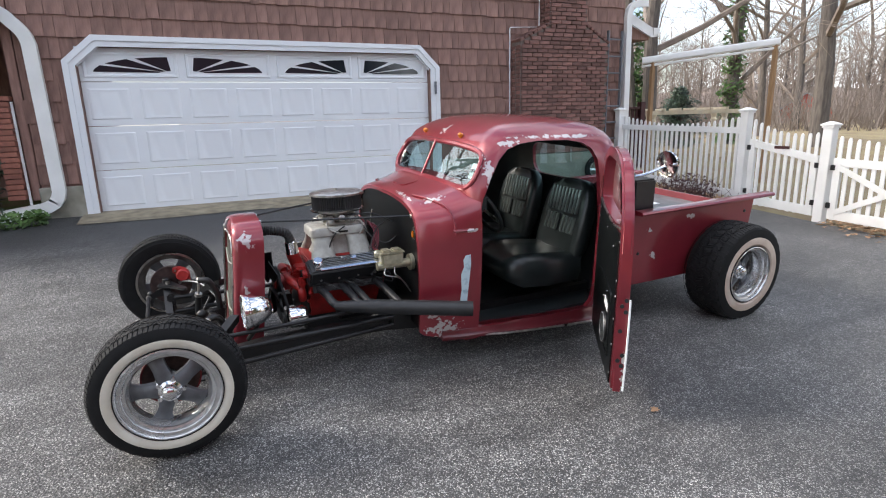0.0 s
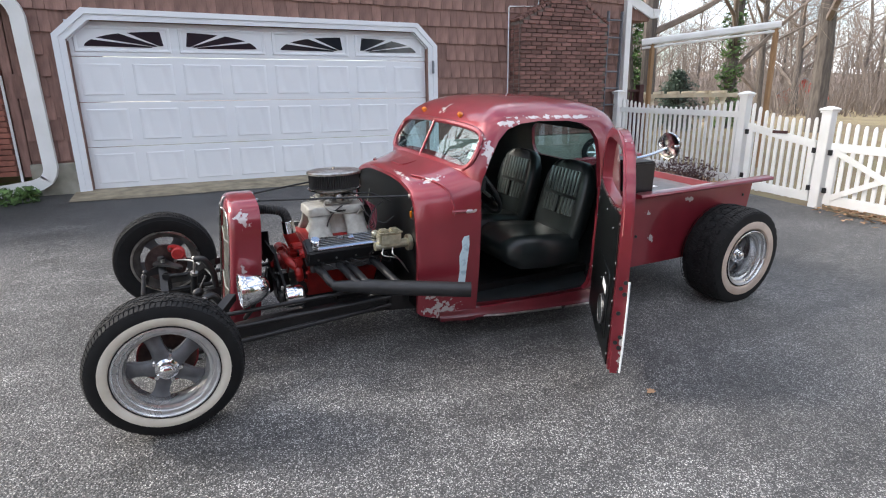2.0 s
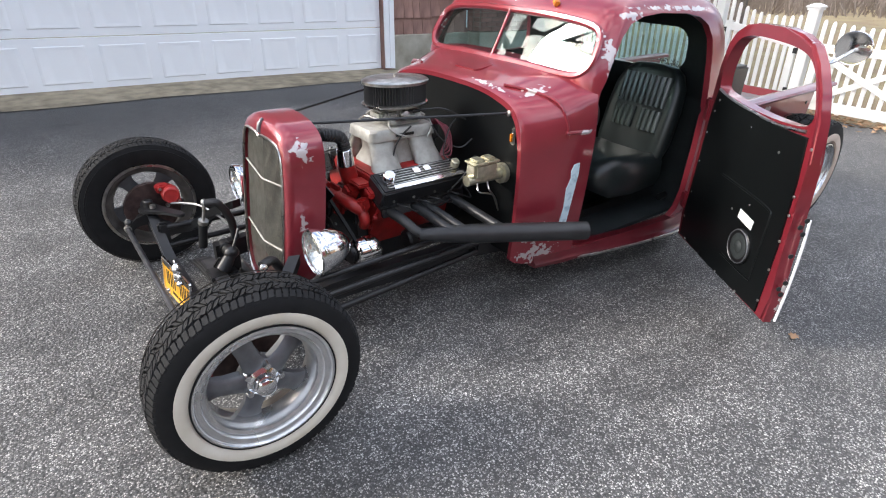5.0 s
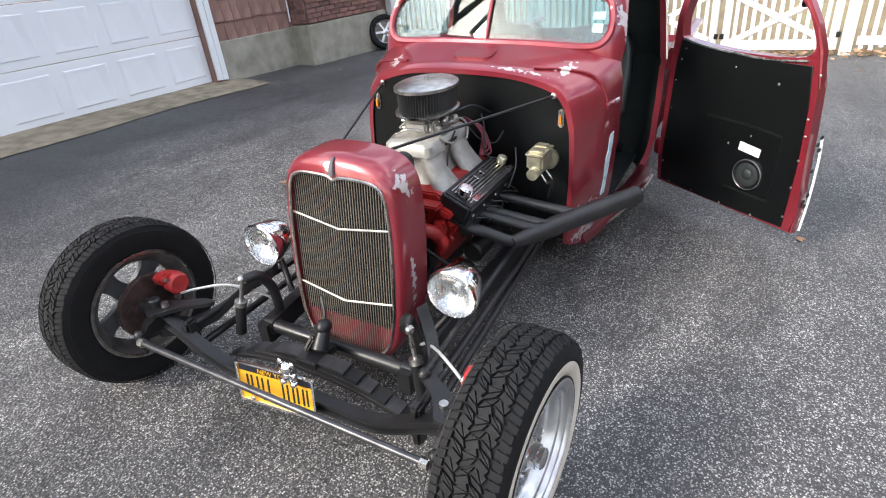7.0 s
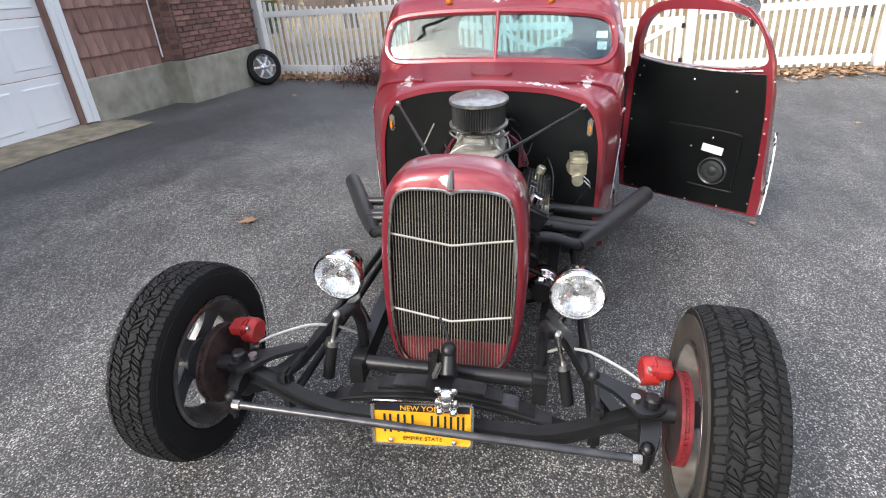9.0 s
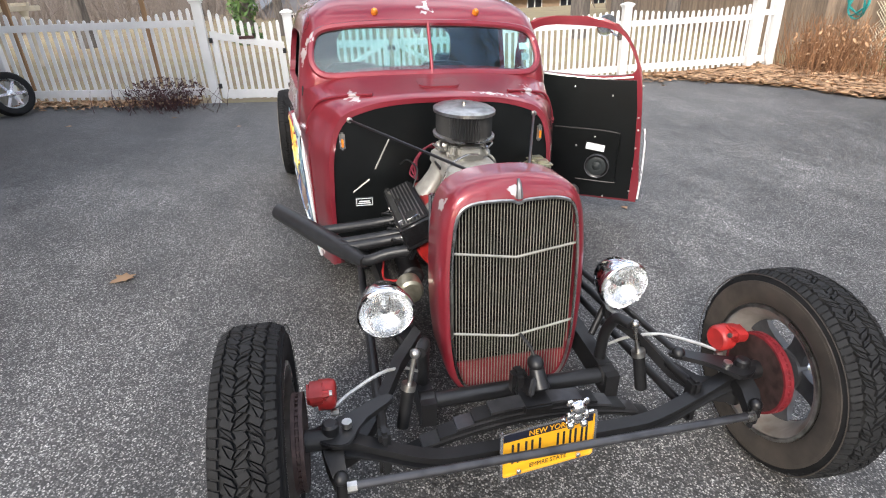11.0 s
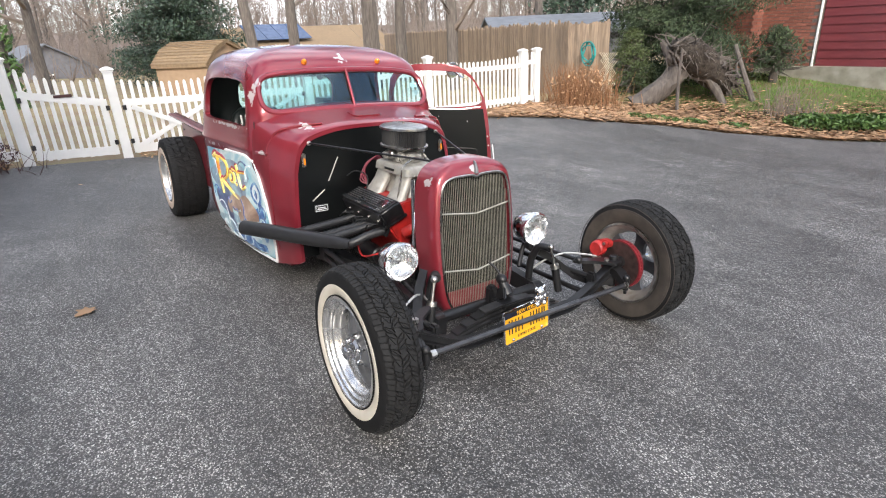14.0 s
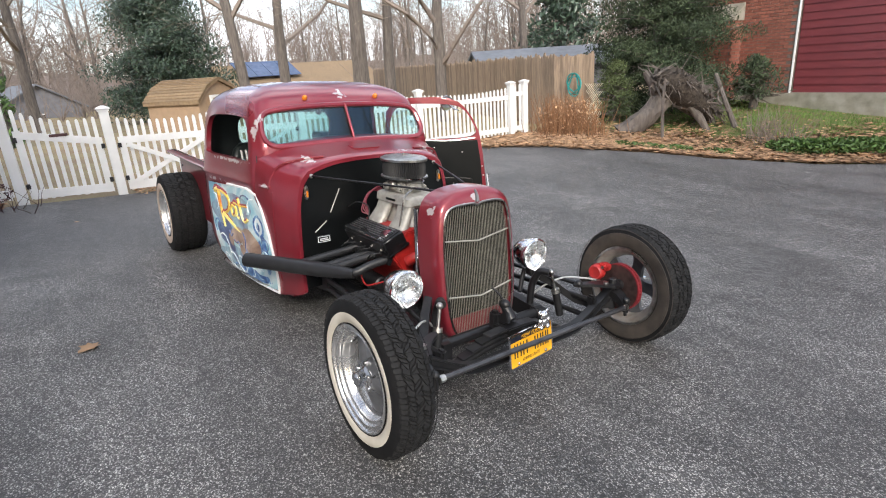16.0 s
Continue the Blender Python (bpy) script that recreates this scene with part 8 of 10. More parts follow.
# fallen leaves on the drive
LEAF_OUT = [(0, -0.5), (0.12, -0.3), (0.34, -0.28), (0.26, -0.08), (0.42, 0.1), (0.2, 0.14), (0.12, 0.4), (0, 0.5), (-0.14, 0.36), (-0.2, 0.12), (-0.4, 0.08), (-0.24, -0.1), (-0.3, -0.3), (-0.1, -0.28)]
for x, y, s, a in ((1.47, 5.23, 0.14, 40), (2.05, 1.95, 0.06, 100), (5.9, 7.2, 0.07, 20), (6.3, 6.1, 0.09, 70), (5.6, 5.2, 0.05, 10), (5.0, 7.7, 0.06, 0), (4.7, 0.4, 0.06, 50), (6.5, 1.5, 0.07, 20)):
    bm = bmesh.new()
    vs = []
    for u, v in LEAF_OUT:
        c, q = math.cos(radians(a)), math.sin(radians(a))
        px, py = x + s * (u * c - v * q), y + s * (u * q + v * c)
        vs.append(bm.verts.new((px, py, ground_z(px, py) + 0.008 + 0.09 * s * (abs(u) * 2) ** 2)))
    top = bm.faces.new(vs)
    r = bmesh.ops.extrude_face_region(bm, geom=[top])
    bmesh.ops.translate(bm, verts=[v for v in r["geom"] if isinstance(v, bmesh.types.BMVert)], vec=(0, 0, 0.002))
    tagged(link("fallen_leaf", bm, M["litter"], smooth=False), "dry curled orange-brown leaf on the asphalt", "leaf", "leaves on the drive")

# ---- yard structures beyond the fence ----
aw = thing("awning", "white retractable awning beam on two timber posts", "awning")
P0, P1 = Vector((8.35, 8.6, 2.52)), Vector((9.85, 7.15, 2.70))
d = (P1 - P0).normalized()
bm = bmesh.new()
m_ = axis_matrix(P0 - d * 0.2, d)
slab(bm, rounded(0.11, 0.13, 0.035), m_, (P1 - P0).length + 0.26)
part("casing", bm, M["vinyl_white"], aw)
bm = bmesh.new()
slab(bm, rounded(0.05, 0.045, 0.015, cx=-0.0, cy=-0.105), m_, (P1 - P0).length + 0.26)
part("front_bar", bm, M["vinyl_white"], aw)
for p in (P0, P1):
    bm = bmesh.new()
    zb = ground_z(p.x, p.y) - 0.1
    box(bm, (p.x, p.y, (zb + p.z) / 2), (0.075, 0.075, p.z - zb), 0.006)
    part("post", bm, M["post_wood"], aw)
dk = thing("deck_railing", "dark maroon wooden deck railing beside the house", "railing")
for k in range(12):
    bm = bmesh.new()
    box(bm, (8.0 + 0.11 * k, 9.9, 1.05), (0.07, 0.03, 1.1))
    part("baluster", bm, M["maroon"], dk, smooth=False)
for x, s in ((8.0, 0.1), (9.3, 0.13)):
    bm = bmesh.new()
    box(bm, (x, 9.85, 1.0), (s, s, 1.5), 0.006)
    part("newel", bm, M["maroon"], dk)
bm = bmesh.new()
box(bm, (8.65, 9.87, 1.62), (1.4, 0.12, 0.05), 0.005)
part("top_rail", bm, M["maroon"], dk)
pg = thing("pergola", "low cream garden pergola with turned posts", "pergola")
for x, y in ((11.0, 11.2), (12.4, 10.2), (11.8, 12.2), (13.2, 11.2)):
    bm = bmesh.new()
    lathe(bm, [(0.06, 0), (0.06, 0.9), (0.085, 0.94), (0.06, 1.0), (0.09, 1.1)], Matrix.Translation((x, y, 0.35)), 12)
    part("post", bm, M["cream"], pg)
for k in range(2):
    bm = bmesh.new()
    box(bm, (11.7 + 0.8 * k, 10.7 + 1.0 * k, 1.5), (2.4, 0.1, 0.1), 0.01, pose(0, 0, 0, 0, 0, -35))
    part("beam", bm, M["cream"], pg)
for k in range(6):
    bm = bmesh.new()
    box(bm, (11.2 + 0.32 * k, 11.7 - 0.2 * k, 1.58), (0.07, 1.7, 0.06), 0.005, pose(0, 0, 0, 0, 0, -38))
    part("slat", bm, M["cream"], pg)


def gable(name, label, cx, cy, lx, ly, h, ridge, wall, roof, turn=0.0, gambrel=False, zb=0.0, over=0.25):
    """A small building: walls, roof; the ridge runs along its x."""
    t = thing(name, label, "house" if lx > 5 else "shed", Matrix.Translation((cx, cy, zb)) @ pose(0, 0, 0, 0, 0, turn))
    bm = bmesh.new()
    prof = [(-ly / 2, -0.3), (ly / 2, -0.3), (ly / 2, h)] + ([(ly * 0.3, h + (ridge - h) * 0.62)] if gambrel else []) + [(0, ridge)] + ([(-ly * 0.3, h + (ridge - h) * 0.62)] if gambrel else []) + [(-ly / 2, h)]
    slab(bm, prof, plane_m((-lx / 2, 0, 0), (0, 1, 0), (0, 0, 1)), lx)
    part("wall", bm, wall, t, smooth=False)
    line = [(ly / 2 + over, h - over * 0.6)] + ([(ly * 0.3, h + (ridge - h) * 0.62)] if gambrel else []) + [(0, ridge)] + ([(-ly * 0.3, h + (ridge - h) * 0.62)] if gambrel else []) + [(-ly / 2 - over, h - over * 0.6)]
    bm = bmesh.new()
    slab(bm, [(y, z + 0.02) for y, z in line] + [(y, z + 0.12) for y, z in line[::-1]], plane_m((-lx / 2 - over, 0, 0), (0, 1, 0), (0, 0, 1)), lx + 2 * over)
    part("roof", bm, roof, t, smooth=False)
    return t


def window_on(t, x, y, z, w, h, nx, ny):
    """A framed window on a wall of t, facing (nx, ny)."""
    m = plane_m((x, y, z), (-ny, nx, 0), (0, 0, 1))
    bm = bmesh.new()
    slab(bm, [(-w / 2, -h / 2), (w / 2, -h / 2), (w / 2, h / 2), (-w / 2, h / 2)], m, 0.03)
    wd = part("window", bm, M["vinyl_white"], t, smooth=False)
    for sx in (-1, 1):
        bm = bmesh.new()
        slab(bm, [(sx * w * 0.24 - w * 0.2, -h * 0.42), (sx * w * 0.24 + w * 0.2, -h * 0.42), (sx * w * 0.24 + w * 0.2, h * 0.42), (sx * w * 0.24 - w * 0.2, h * 0.42)], m @ pose(0, 0, 0.03), 0.006)
        part("pane", bm, M["dark_glass"], wd, smooth=False)


shed = gable("garden_shed", "tan gambrel-roofed garden shed with white door trim", 20.6, 0.9, 2.4, 2.1, 1.1, 1.8, M["shed_wall"], M["shed_roof"], 35, True, -0.2, 0.1)
SHED_LINE = [(1.15, 1.04), (0.63, 1.534), (0, 1.8)]
for (ya, za), (yb, zb) in zip(SHED_LINE, SHED_LINE[1:]):
    for sg in (-1, 1):
        for k in range(5):
            t0, t1 = k / 5, (k + 1) / 5
            bm = bmesh.new()
            y0, z0, y1, z1 = ya + (yb - ya) * t0, za + (zb - za) * t0 + 0.135, ya + (yb - ya) * t1, za + (zb - za) * t1 + 0.122
            rings = [[Vector((xx, sg * y0, z0)), Vector((xx, sg * y1, z1)), Vector((xx, sg * y1, z1 + 0.006)), Vector((xx, sg * y0, z0 + 0.03))] for xx in (-1.32, 1.32)]
            skin(bm, rings, True, True, True)
            part("roof_course", bm, M["shed_roof"], shed, smooth=False)
for dy in (-0.55, 0.55):
    bm = bmesh.new()
    box(bm, (-1.33, dy, 0.6), (0.05, 0.1, 1.3))
    part("door_trim", bm, M["vinyl_white"], shed, smooth=False)
bm = bmesh.new()
box(bm, (-1.33, 0, 1.28), (0.05, 1.2, 0.1))
part("door_trim", bm, M["vinyl_white"], shed, smooth=False)
hs = gable("solar_house", "low distant house with solar panels on the roof", 43, -11, 12, 8, 1.1, 2.8, M["shed_wall"], M["shed_roof"], 98, False, -0.3, 0.5)
for k in range(4):
    bm = bmesh.new()
    a = math.atan2(2.1, 4.0)
    box(bm, (1.3 + 1.16 * k, 1.75, 2.56), (1.12, 2.3, 0.05), 0.0, pose(0, 0, 0, -math.degrees(a)))
    part("solar_panel", bm, M["blue_panel"], hs, smooth=False)
for k in range(4):
    window_on(hs, -4 + 2.6 * k, 4.0, 0.5, 1.2, 0.9, 0, 1)
gh = gable("grey_cottage", "small grey cottage beyond the lawn", 43, 6.8, 5.5, 4.5, 1.3, 2.6, M["grey_wall"], M["grey_roof"], 15, False, -0.6, 0.3)
window_on(gh, -2.75, 0.3, 0.5, 0.9, 0.9, -1, 0)
gable("red_barn", "distant red barn among bare trees", 52, 34, 5.0, 4.0, 1.6, 3.0, M["red_barn"], M["grey_wall"], 30, False, -0.2, 0.3)
lowsh = gable("grey_roofed_outbuilding", "grey metal-roofed outbuilding behind the board fence", 15.2, -11.8, 5.5, 4.5, 1.7, 2.15, M["grey_wall"], M["grey_roof"], 60, False, -0.2, 0.3)

# board fence running away behind the pickets
bf = thing("board_fence", "weathered grey-brown stockade board fence", "fence")
rng = random.Random(9)
A, B = Vector((8.0, -5.1, 0)), Vector((30, -11.5, 0))
n = 150
bmf = bmesh.new()
for k in range(n):
    p = A.lerp(B, (k + 0.5) / n)
    h = 1.78 + rng.uniform(-0.05, 0.05)
    w = (B - A).length / n - 0.012
    ang = math.degrees(math.atan2(B.y - A.y, B.x - A.x))
    bm = bmesh.new()
    zb = ground_z(p.x, p.y) - 0.15
    slab(bm, [(-w / 2, 0), (w / 2, 0), (w / 2, h), (w * 0.18, h + 0.09), (-w * 0.18, h + 0.09), (-w / 2, h)], Matrix.Translation((p.x, p.y, zb)) @ pose(0, 0, 0, 0, 0, ang) @ plane_m((0, 0.012, 0), (1, 0, 0), (0, 0, 1)), 0.025)
    part("board", bm, M["cedar_wood"], bf, smooth=False)
for zz in (0.4, 1.4):
    bm = bmesh.new()
    rings = [[Vector((p.x, p.y - 0.05, zz - 0.1)) + Vector(o) for o in ((0, -0.02, -0.04), (0, 0.02, -0.04), (0, 0.02, 0.04), (0, -0.02, 0.04))] for p in (A, B)]
    skin(bm, rings, True, True, True)
    part("rail", bm, M["cedar_wood"], bf, smooth=False)
# second short run of boards, with a coiled hose on it
bf2 = thing("board_fence", "weathered board fence return by the evergreen", "fence")
for k in range(14):
    bm = bmesh.new()
    p = Vector((7.98 - 0.07 * k, -5.1 - 0.02 * k, ground_z(7.5, -5.1) - 0.12))
    h = 1.72 + rng.uniform(-0.04, 0.04)
    slab(bm, [(-0.045, 0), (0.045, 0), (0.045, h), (0.02, h + 0.07), (-0.02, h + 0.07), (-0.045, h)], Matrix.Translation(p) @ pose(0, 0, 0, 0, 0, 195) @ plane_m((0, 0.012, 0), (1, 0, 0), (0, 0, 1)), 0.025)
    part("board", bm, M["cedar_wood"], bf2, smooth=False)
bm = bmesh.new()
pts = []
for k in range(90):
    a = 2 * math.pi * k / 15
    r = 0.19 + 0.045 * math.sin(k * 0.7)
    pts.append((7.30 + r * 0.95 * math.cos(a), -5.0 + 0.03 * math.sin(k), 0.98 + r * 1.15 * math.sin(a)))
tube(bm, pts, 0.013, 6, per=2)
tagged(link("garden_hose", bm, M["hose_teal"]), "coiled teal garden hose hung on board fence", "hose")

# square of old garden lattice leaning at the end of the boards
lt = thing("lattice_panel", "weathered pale diamond lattice beside the board fence", "lattice")
for s in (-1, 1):
    for k in range(-9, 15):
        x0, z0 = 6.70 + 0.06 * k, 0.06
        pts = [(x0 + s * u if s > 0 else x0 + 0.5 - u, z0 + u) for u in (0.0, 0.25, 0.5, 0.75, 0.92)]
        pts = [p for p in pts if 6.68 <= p[0] <= 7.2]
        if len(pts) > 1:
            bm = bmesh.new()
            a, b = pts[0], pts[-1]
            tube(bm, [(a[0], -5.28 + 0.008 * s, a[1]), (b[0], -5.28 + 0.008 * s, b[1])], 0.007, 4, smooth=False)
            part("slat", bm, M["cream"], lt, smooth=False)

# ---- neighbouring brick and clapboard house ----
nh = thing("neighbour_house", "brick and dark red clapboard house on a pale base", "house")
NY = -9.5
bm = bmesh.new()
box(bm, (5.95, NY - 0.3, 2.9), (2.7, 0.5, 5.6))
part("brick_wall", bm, M["mortar"], nh, smooth=False)
bm = bmesh.new()
box(bm, (0.5, NY - 2.3, 2.0), (14.0, 4.2, 7.5))
part("wall_core", bm, M["clapboard"], nh, smooth=False)
bm = bmesh.new()
box(bm, (0.5, NY - 0.1, 0.2), (13.6, 0.3, 0.5), 0.01)
part("base", bm, M["concrete"], nh, smooth=False)
bm = bmesh.new()
box(bm, (4.60, NY - 0.035, 2.9), (0.035, 0.05, 5.4), 0.004)
part("corner_trim", bm, M["sticker"], nh, smooth=False)
for k in range(30):
    bm = bmesh.new()
    z0 = 0.455 + 0.178 * k
    slab(bm, [(0.0, 0), (0.03, 0), (0.006, 0.19), (0.0, 0.19)], plane_m((-6.2, NY - 0.16, z0), (0, 1, 0), (0, 0, 1)), 10.78)
    part("clapboard", bm, M["clapboard"], nh, smooth=False)
rest = bmesh.new()
b2 = bmesh.new()
box(b2, (0, 0, 0), (0.2, 0.03, 0.062), 0.004, seg=1)
nbm = bpy.data.meshes.new("brick")
b2.to_mesh(nbm)
b2.free()
nbm.materials.append(M["brick2"])
for r in range(70):
    z = 0.49 + 0.073 * r
    for c in range(13):
        x = 4.66 + 0.21 * c + (0.105 if r % 2 else 0) + 0.1
        if x > 7.25:
            continue
        if r < 24:
            o = new("brick", nbm)
            o.location, o.parent = (x, NY - 0.05, z), nh
        else:
            vs = [rest.verts.new((v.co.x + x, v.co.y + NY - 0.05, v.co.z + z)) for v in nbm.vertices]
            for p in nbm.polygons:
                rest.faces.new([vs[i] for i in p.vertices])
tagged(part("brick_courses", rest, M["brick2"], nh, smooth=False), kind="stuff")
bm = bmesh.new()
box(bm, (6.5, NY + 0.16, 1.25), (1.16, 0.44, 1.9))
part("chimney_base", bm, M["mortar"], nh, smooth=False)
bm = bmesh.new()
for r in range(26):
    z = 0.34 + 0.073 * r
    for c in range(6):
        x = 5.98 + 0.21 * c + (0.105 if r % 2 else 0)
        if x < 7.1:
            box(bm, (x, NY + 0.385, z), (0.2, 0.03, 0.062))
    for c in range(2):
        box(bm, (5.915, NY + 0.02 + 0.21 * c + (0.1 if r % 2 else 0), z), (0.03, 0.2, 0.062))
tagged(part("chimney_bricks", bm, M["brick2"], nh, smooth=False), kind="stuff")
bm = bmesh.new()
slab(bm, [(-0.04, 2.2), (0.42, 2.2), (0.42, 2.24), (-0.04, 2.62)], plane_m((5.88, NY, 0), (0, 1, 0), (0, 0, 1)), 1.24, 0.008)
part("chimney_shoulder", bm, M["concrete"], nh, "sloped pale stone shoulder")

# ---- plants ----
def limb(bm, p, d, length, r0, r1, n, segs, rng, droop=0.0, wander=0.18, mi=0):
    """One tapered wandering branch; returns its points and directions."""
    P, D = [Vector(p)], [Vector(d).normalized()]
    for k in range(segs):
        q = D[-1] + Vector((rng.uniform(-1, 1), rng.uniform(-1, 1), rng.uniform(-1, 1))) * wander
        q.z += droop
        q.normalize()
        P.append(P[-1] + q * (length / segs))
        D.append(q)
    rings = []
    for k, (a, t) in enumerate(zip(P, D)):
        s = t.orthogonal().normalized()
        u = t.cross(s)
        r = r0 + (r1 - r0) * k / segs
        rings.append([a + (s * x + u * y) * r for x, y in ring_points(n, 1.0)])
    skin(bm, rings, True, False, False, mi)
    return P, D


def side_dir(d, rng, spread):
    s = d.orthogonal().normalized()
    s = Matrix.Rotation(rng.uniform(0, 2 * math.pi), 3, d) @ s
    return (d * math.cos(spread) + s * math.sin(spread)).normalized()


def bare_tree(name, seed, h, r, lean=(0, 0), dense=1.0, low=0.3):
    rng = random.Random(seed)
    t = thing(name, "tall bare winter tree with many fine twigs", "tree", group="bare trees")
    bt, bb = bmesh.new(), bmesh.new()
    P, D = limb(bt, (0, 0, -0.3), (lean[0], lean[1], 1), h, r, r * 0.12, 9, 12, rng, 0.03, 0.09)
    for k in range(int(13 * dense)):
        u = low + (0.97 - low) * (k + rng.random()) / int(13 * dense)
        i = min(11, int(u * 12))
        a, d = P[i].lerp(P[i + 1], u * 12 - i), D[i]
        L = h * (0.42 * (1 - u) + 0.14) * rng.uniform(0.7, 1.2)
        q, e = limb(bb, a, side_dir(d, rng, radians(rng.uniform(38, 68))), L, r * (0.42 * (1 - u) + 0.10), r * 0.03, 5, 6, rng, 0.05, 0.2)
        for j in range(7):
            v = 0.2 + 0.8 * (j + rng.random()) / 7
            i2 = min(5, int(v * 6))
            q2, e2 = limb(bb, q[i2].lerp(q[i2 + 1], v * 6 - i2), side_dir(e[i2], rng, radians(rng.uniform(28, 55))), L * rng.uniform(0.28, 0.5), r * 0.055, r * 0.018, 3, 4, rng, 0.06, 0.22)
            for m in range(6):
                w = 0.15 + 0.85 * (m + rng.random()) / 6
                i3 = min(3, int(w * 4))
                q3, e3 = limb(bb, q2[i3].lerp(q2[i3 + 1], w * 4 - i3), side_dir(e2[i3], rng, radians(rng.uniform(25, 50))), L * rng.uniform(0.12, 0.26), max(0.007, r * 0.024), 0.004, 3, 2, rng, 0.05, 0.2)
    part("trunk", bt, M["bark"], t)
    tagged(part("twig_mass", bb, M["twig"], t), kind="stuff")
    return t


def leaf_cloud(bm, centres, count, size, rng, flat=0.0, slim=0.4):
    """Small folded leaves strewn in a cloud of ellipsoids (centre, half sizes)."""
    weights = [c[1][0] * c[1][1] * c[1][2] for c in centres]
    for _ in range(count):
        c, s = rng.choices(centres, weights)[0]
        while True:
            v = Vector((rng.uniform(-1, 1), rng.uniform(-1, 1), rng.uniform(-1, 1)))
            if 0.25 < v.length < 1:
                break
        p = Vector((c[0] + v.x * s[0], c[1] + v.y * s[1], c[2] + v.z * s[2]))
        a = Vector((rng.uniform(-1, 1), rng.uniform(-1, 1), rng.uniform(-1, 1) * (1 - flat))).normalized()
        b = a.orthogonal().normalized()
        k = size * rng.uniform(0.6, 1.3)
        q = [bm.verts.new(p + o) for o in (a * k, b * k * slim, -a * k, -b * k * slim + a.cross(b) * k * slim * 0.5)]
        bm.faces.new(q)


def evergreen(name, label, x, y, h, w, seed, mat, size=0.10, count=9000, base=0.2):
    """Uneven crown of leafy sprays on limbs round a trunk."""
    rng = random.Random(seed)
    zb = ground_z(x, y) - 0.1
    t = thing(name, label, "tree", Matrix.Translation((x, y, zb)))
    bt = bmesh.new()
    limb(bt, (0, 0, 0), (0, 0, 1), h * 0.95, w * 0.07, 0.03, 8, 8, rng, 0, 0.05)
    cl = []
    nb = 130 if count < 40000 else 230
    for k in range(nb):
        u = base + (1 - base) * (k + rng.random()) / nb
        rad = w * 0.5 * (1 - (max(0, u - 0.3) / 0.72) ** 1.7) * rng.uniform(0.55, 1.15)
        a = rng.uniform(0, 2 * math.pi)
        zz = h * u
        tip = Vector((math.cos(a) * rad, math.sin(a) * rad, zz + rad * rng.uniform(-0.15, 0.25)))
        limb(bt, (0, 0, zz - 0.1), (tip - Vector((0, 0, zz))).normalized(), rad, 0.03, 0.008, 4, 4, rng, 0, 0.1)
        for f in (0.45, 0.72, 0.95) if nb < 200 else (0.3, 0.5, 0.72, 0.95):
            q = Vector((0, 0, zz)).lerp(tip, f)
            s = w * 0.085 * rng.uniform(0.7, 1.3)
            cl.append(((q.x, q.y, q.z), (s * 1.3, s * 1.3, s * 0.75)))
    part("trunk", bt, M["bark"], t)
    bc = bmesh.new()
    leaf_cloud(bc, cl, count, size, rng, slim=0.2 if mat is M["needle"] else 0.4)
    tagged(part("crown", bc, mat, t, smooth=False), kind="stuff")
    return t


tree_kinds = [bare_tree("bare_tree", 11, 15, 0.23, (0, 0), 1.3, 0.16), bare_tree("bare_tree", 23, 17, 0.21, (0.08, 0.03), 1.3, 0.2), bare_tree("bare_tree", 37, 13, 0.19, (-0.08, 0.05), 1.5, 0.12)]


def put_tree(kind, x, y, s=1.0, turn=0.0, tilt=(0, 0)):
    return copy_thing(tree_kinds[kind], Matrix.Translation((x, y, ground_z(max(-20, min(30, x)), max(-25, min(20, y))) - 0.05)) @ pose(0, 0, 0, tilt[0], tilt[1], turn) @ Matrix.Diagonal((s, s, s, 1)))




def hill_z(x, y):
    """The land rises slowly beyond the yards."""
    d = math.hypot(x - 5, y)
    return (2.8 + 1.2 * ramp01(math.degrees(math.atan2(y, x - 5)), 5, 32)) * ramp01(d, 48, 110)


# first copies keep the original's place
for ob, (x, y, s, a) in zip(tree_kinds, ((17.4, -5.7, 1.0, 40), (17.3, -0.4, 0.95, 70), (12.3, -4.6, 1.0, 100))):
    ob.matrix_world = Matrix.Translation((x, y, ground_z(x, y) - 0.05)) @ pose(0, 0, 0, 0, 0, a) @ Matrix.Diagonal((s, s, s, 1))
for k, x, y, s, a in ((0, 18.9, -2.1, 0.95, 10), (1, 17.2, -12.6, 1.0, 75), (0, 22.5, 5.9, 0.85, 150), (2, 18.2, 6.6, 1.1, 60), (0, 12.2, 12.6, 1.0, 30), (1, 14.5, 15.5, 1.0, 120), (2, 17.5, 14.2, 1.2, 210), (0, 17.8, 11.2, 1.15, 290), (1, 13.0, 17.5, 1.1, 330)):
    put_tree(k, x, y, s, a)
rng = random.Random(21)
for i in range(66):
    a = radians(rng.uniform(-62, 68))
    d = rng.uniform(26, 80)
    x, y = 3 + d * math.cos(a), d * math.sin(a)
    if math.hypot(x - 42, y + 9.5) < 9 or math.hypot(x - 43, y - 6.8) < 6 or (x < 26 and y > 10 and x < 9):
        continue
    o = put_tree(rng.randrange(3), x, y, rng.uniform(0.75, 1.25), rng.uniform(0, 360))
    o.location.z = hill_z(x, y) - 0.1
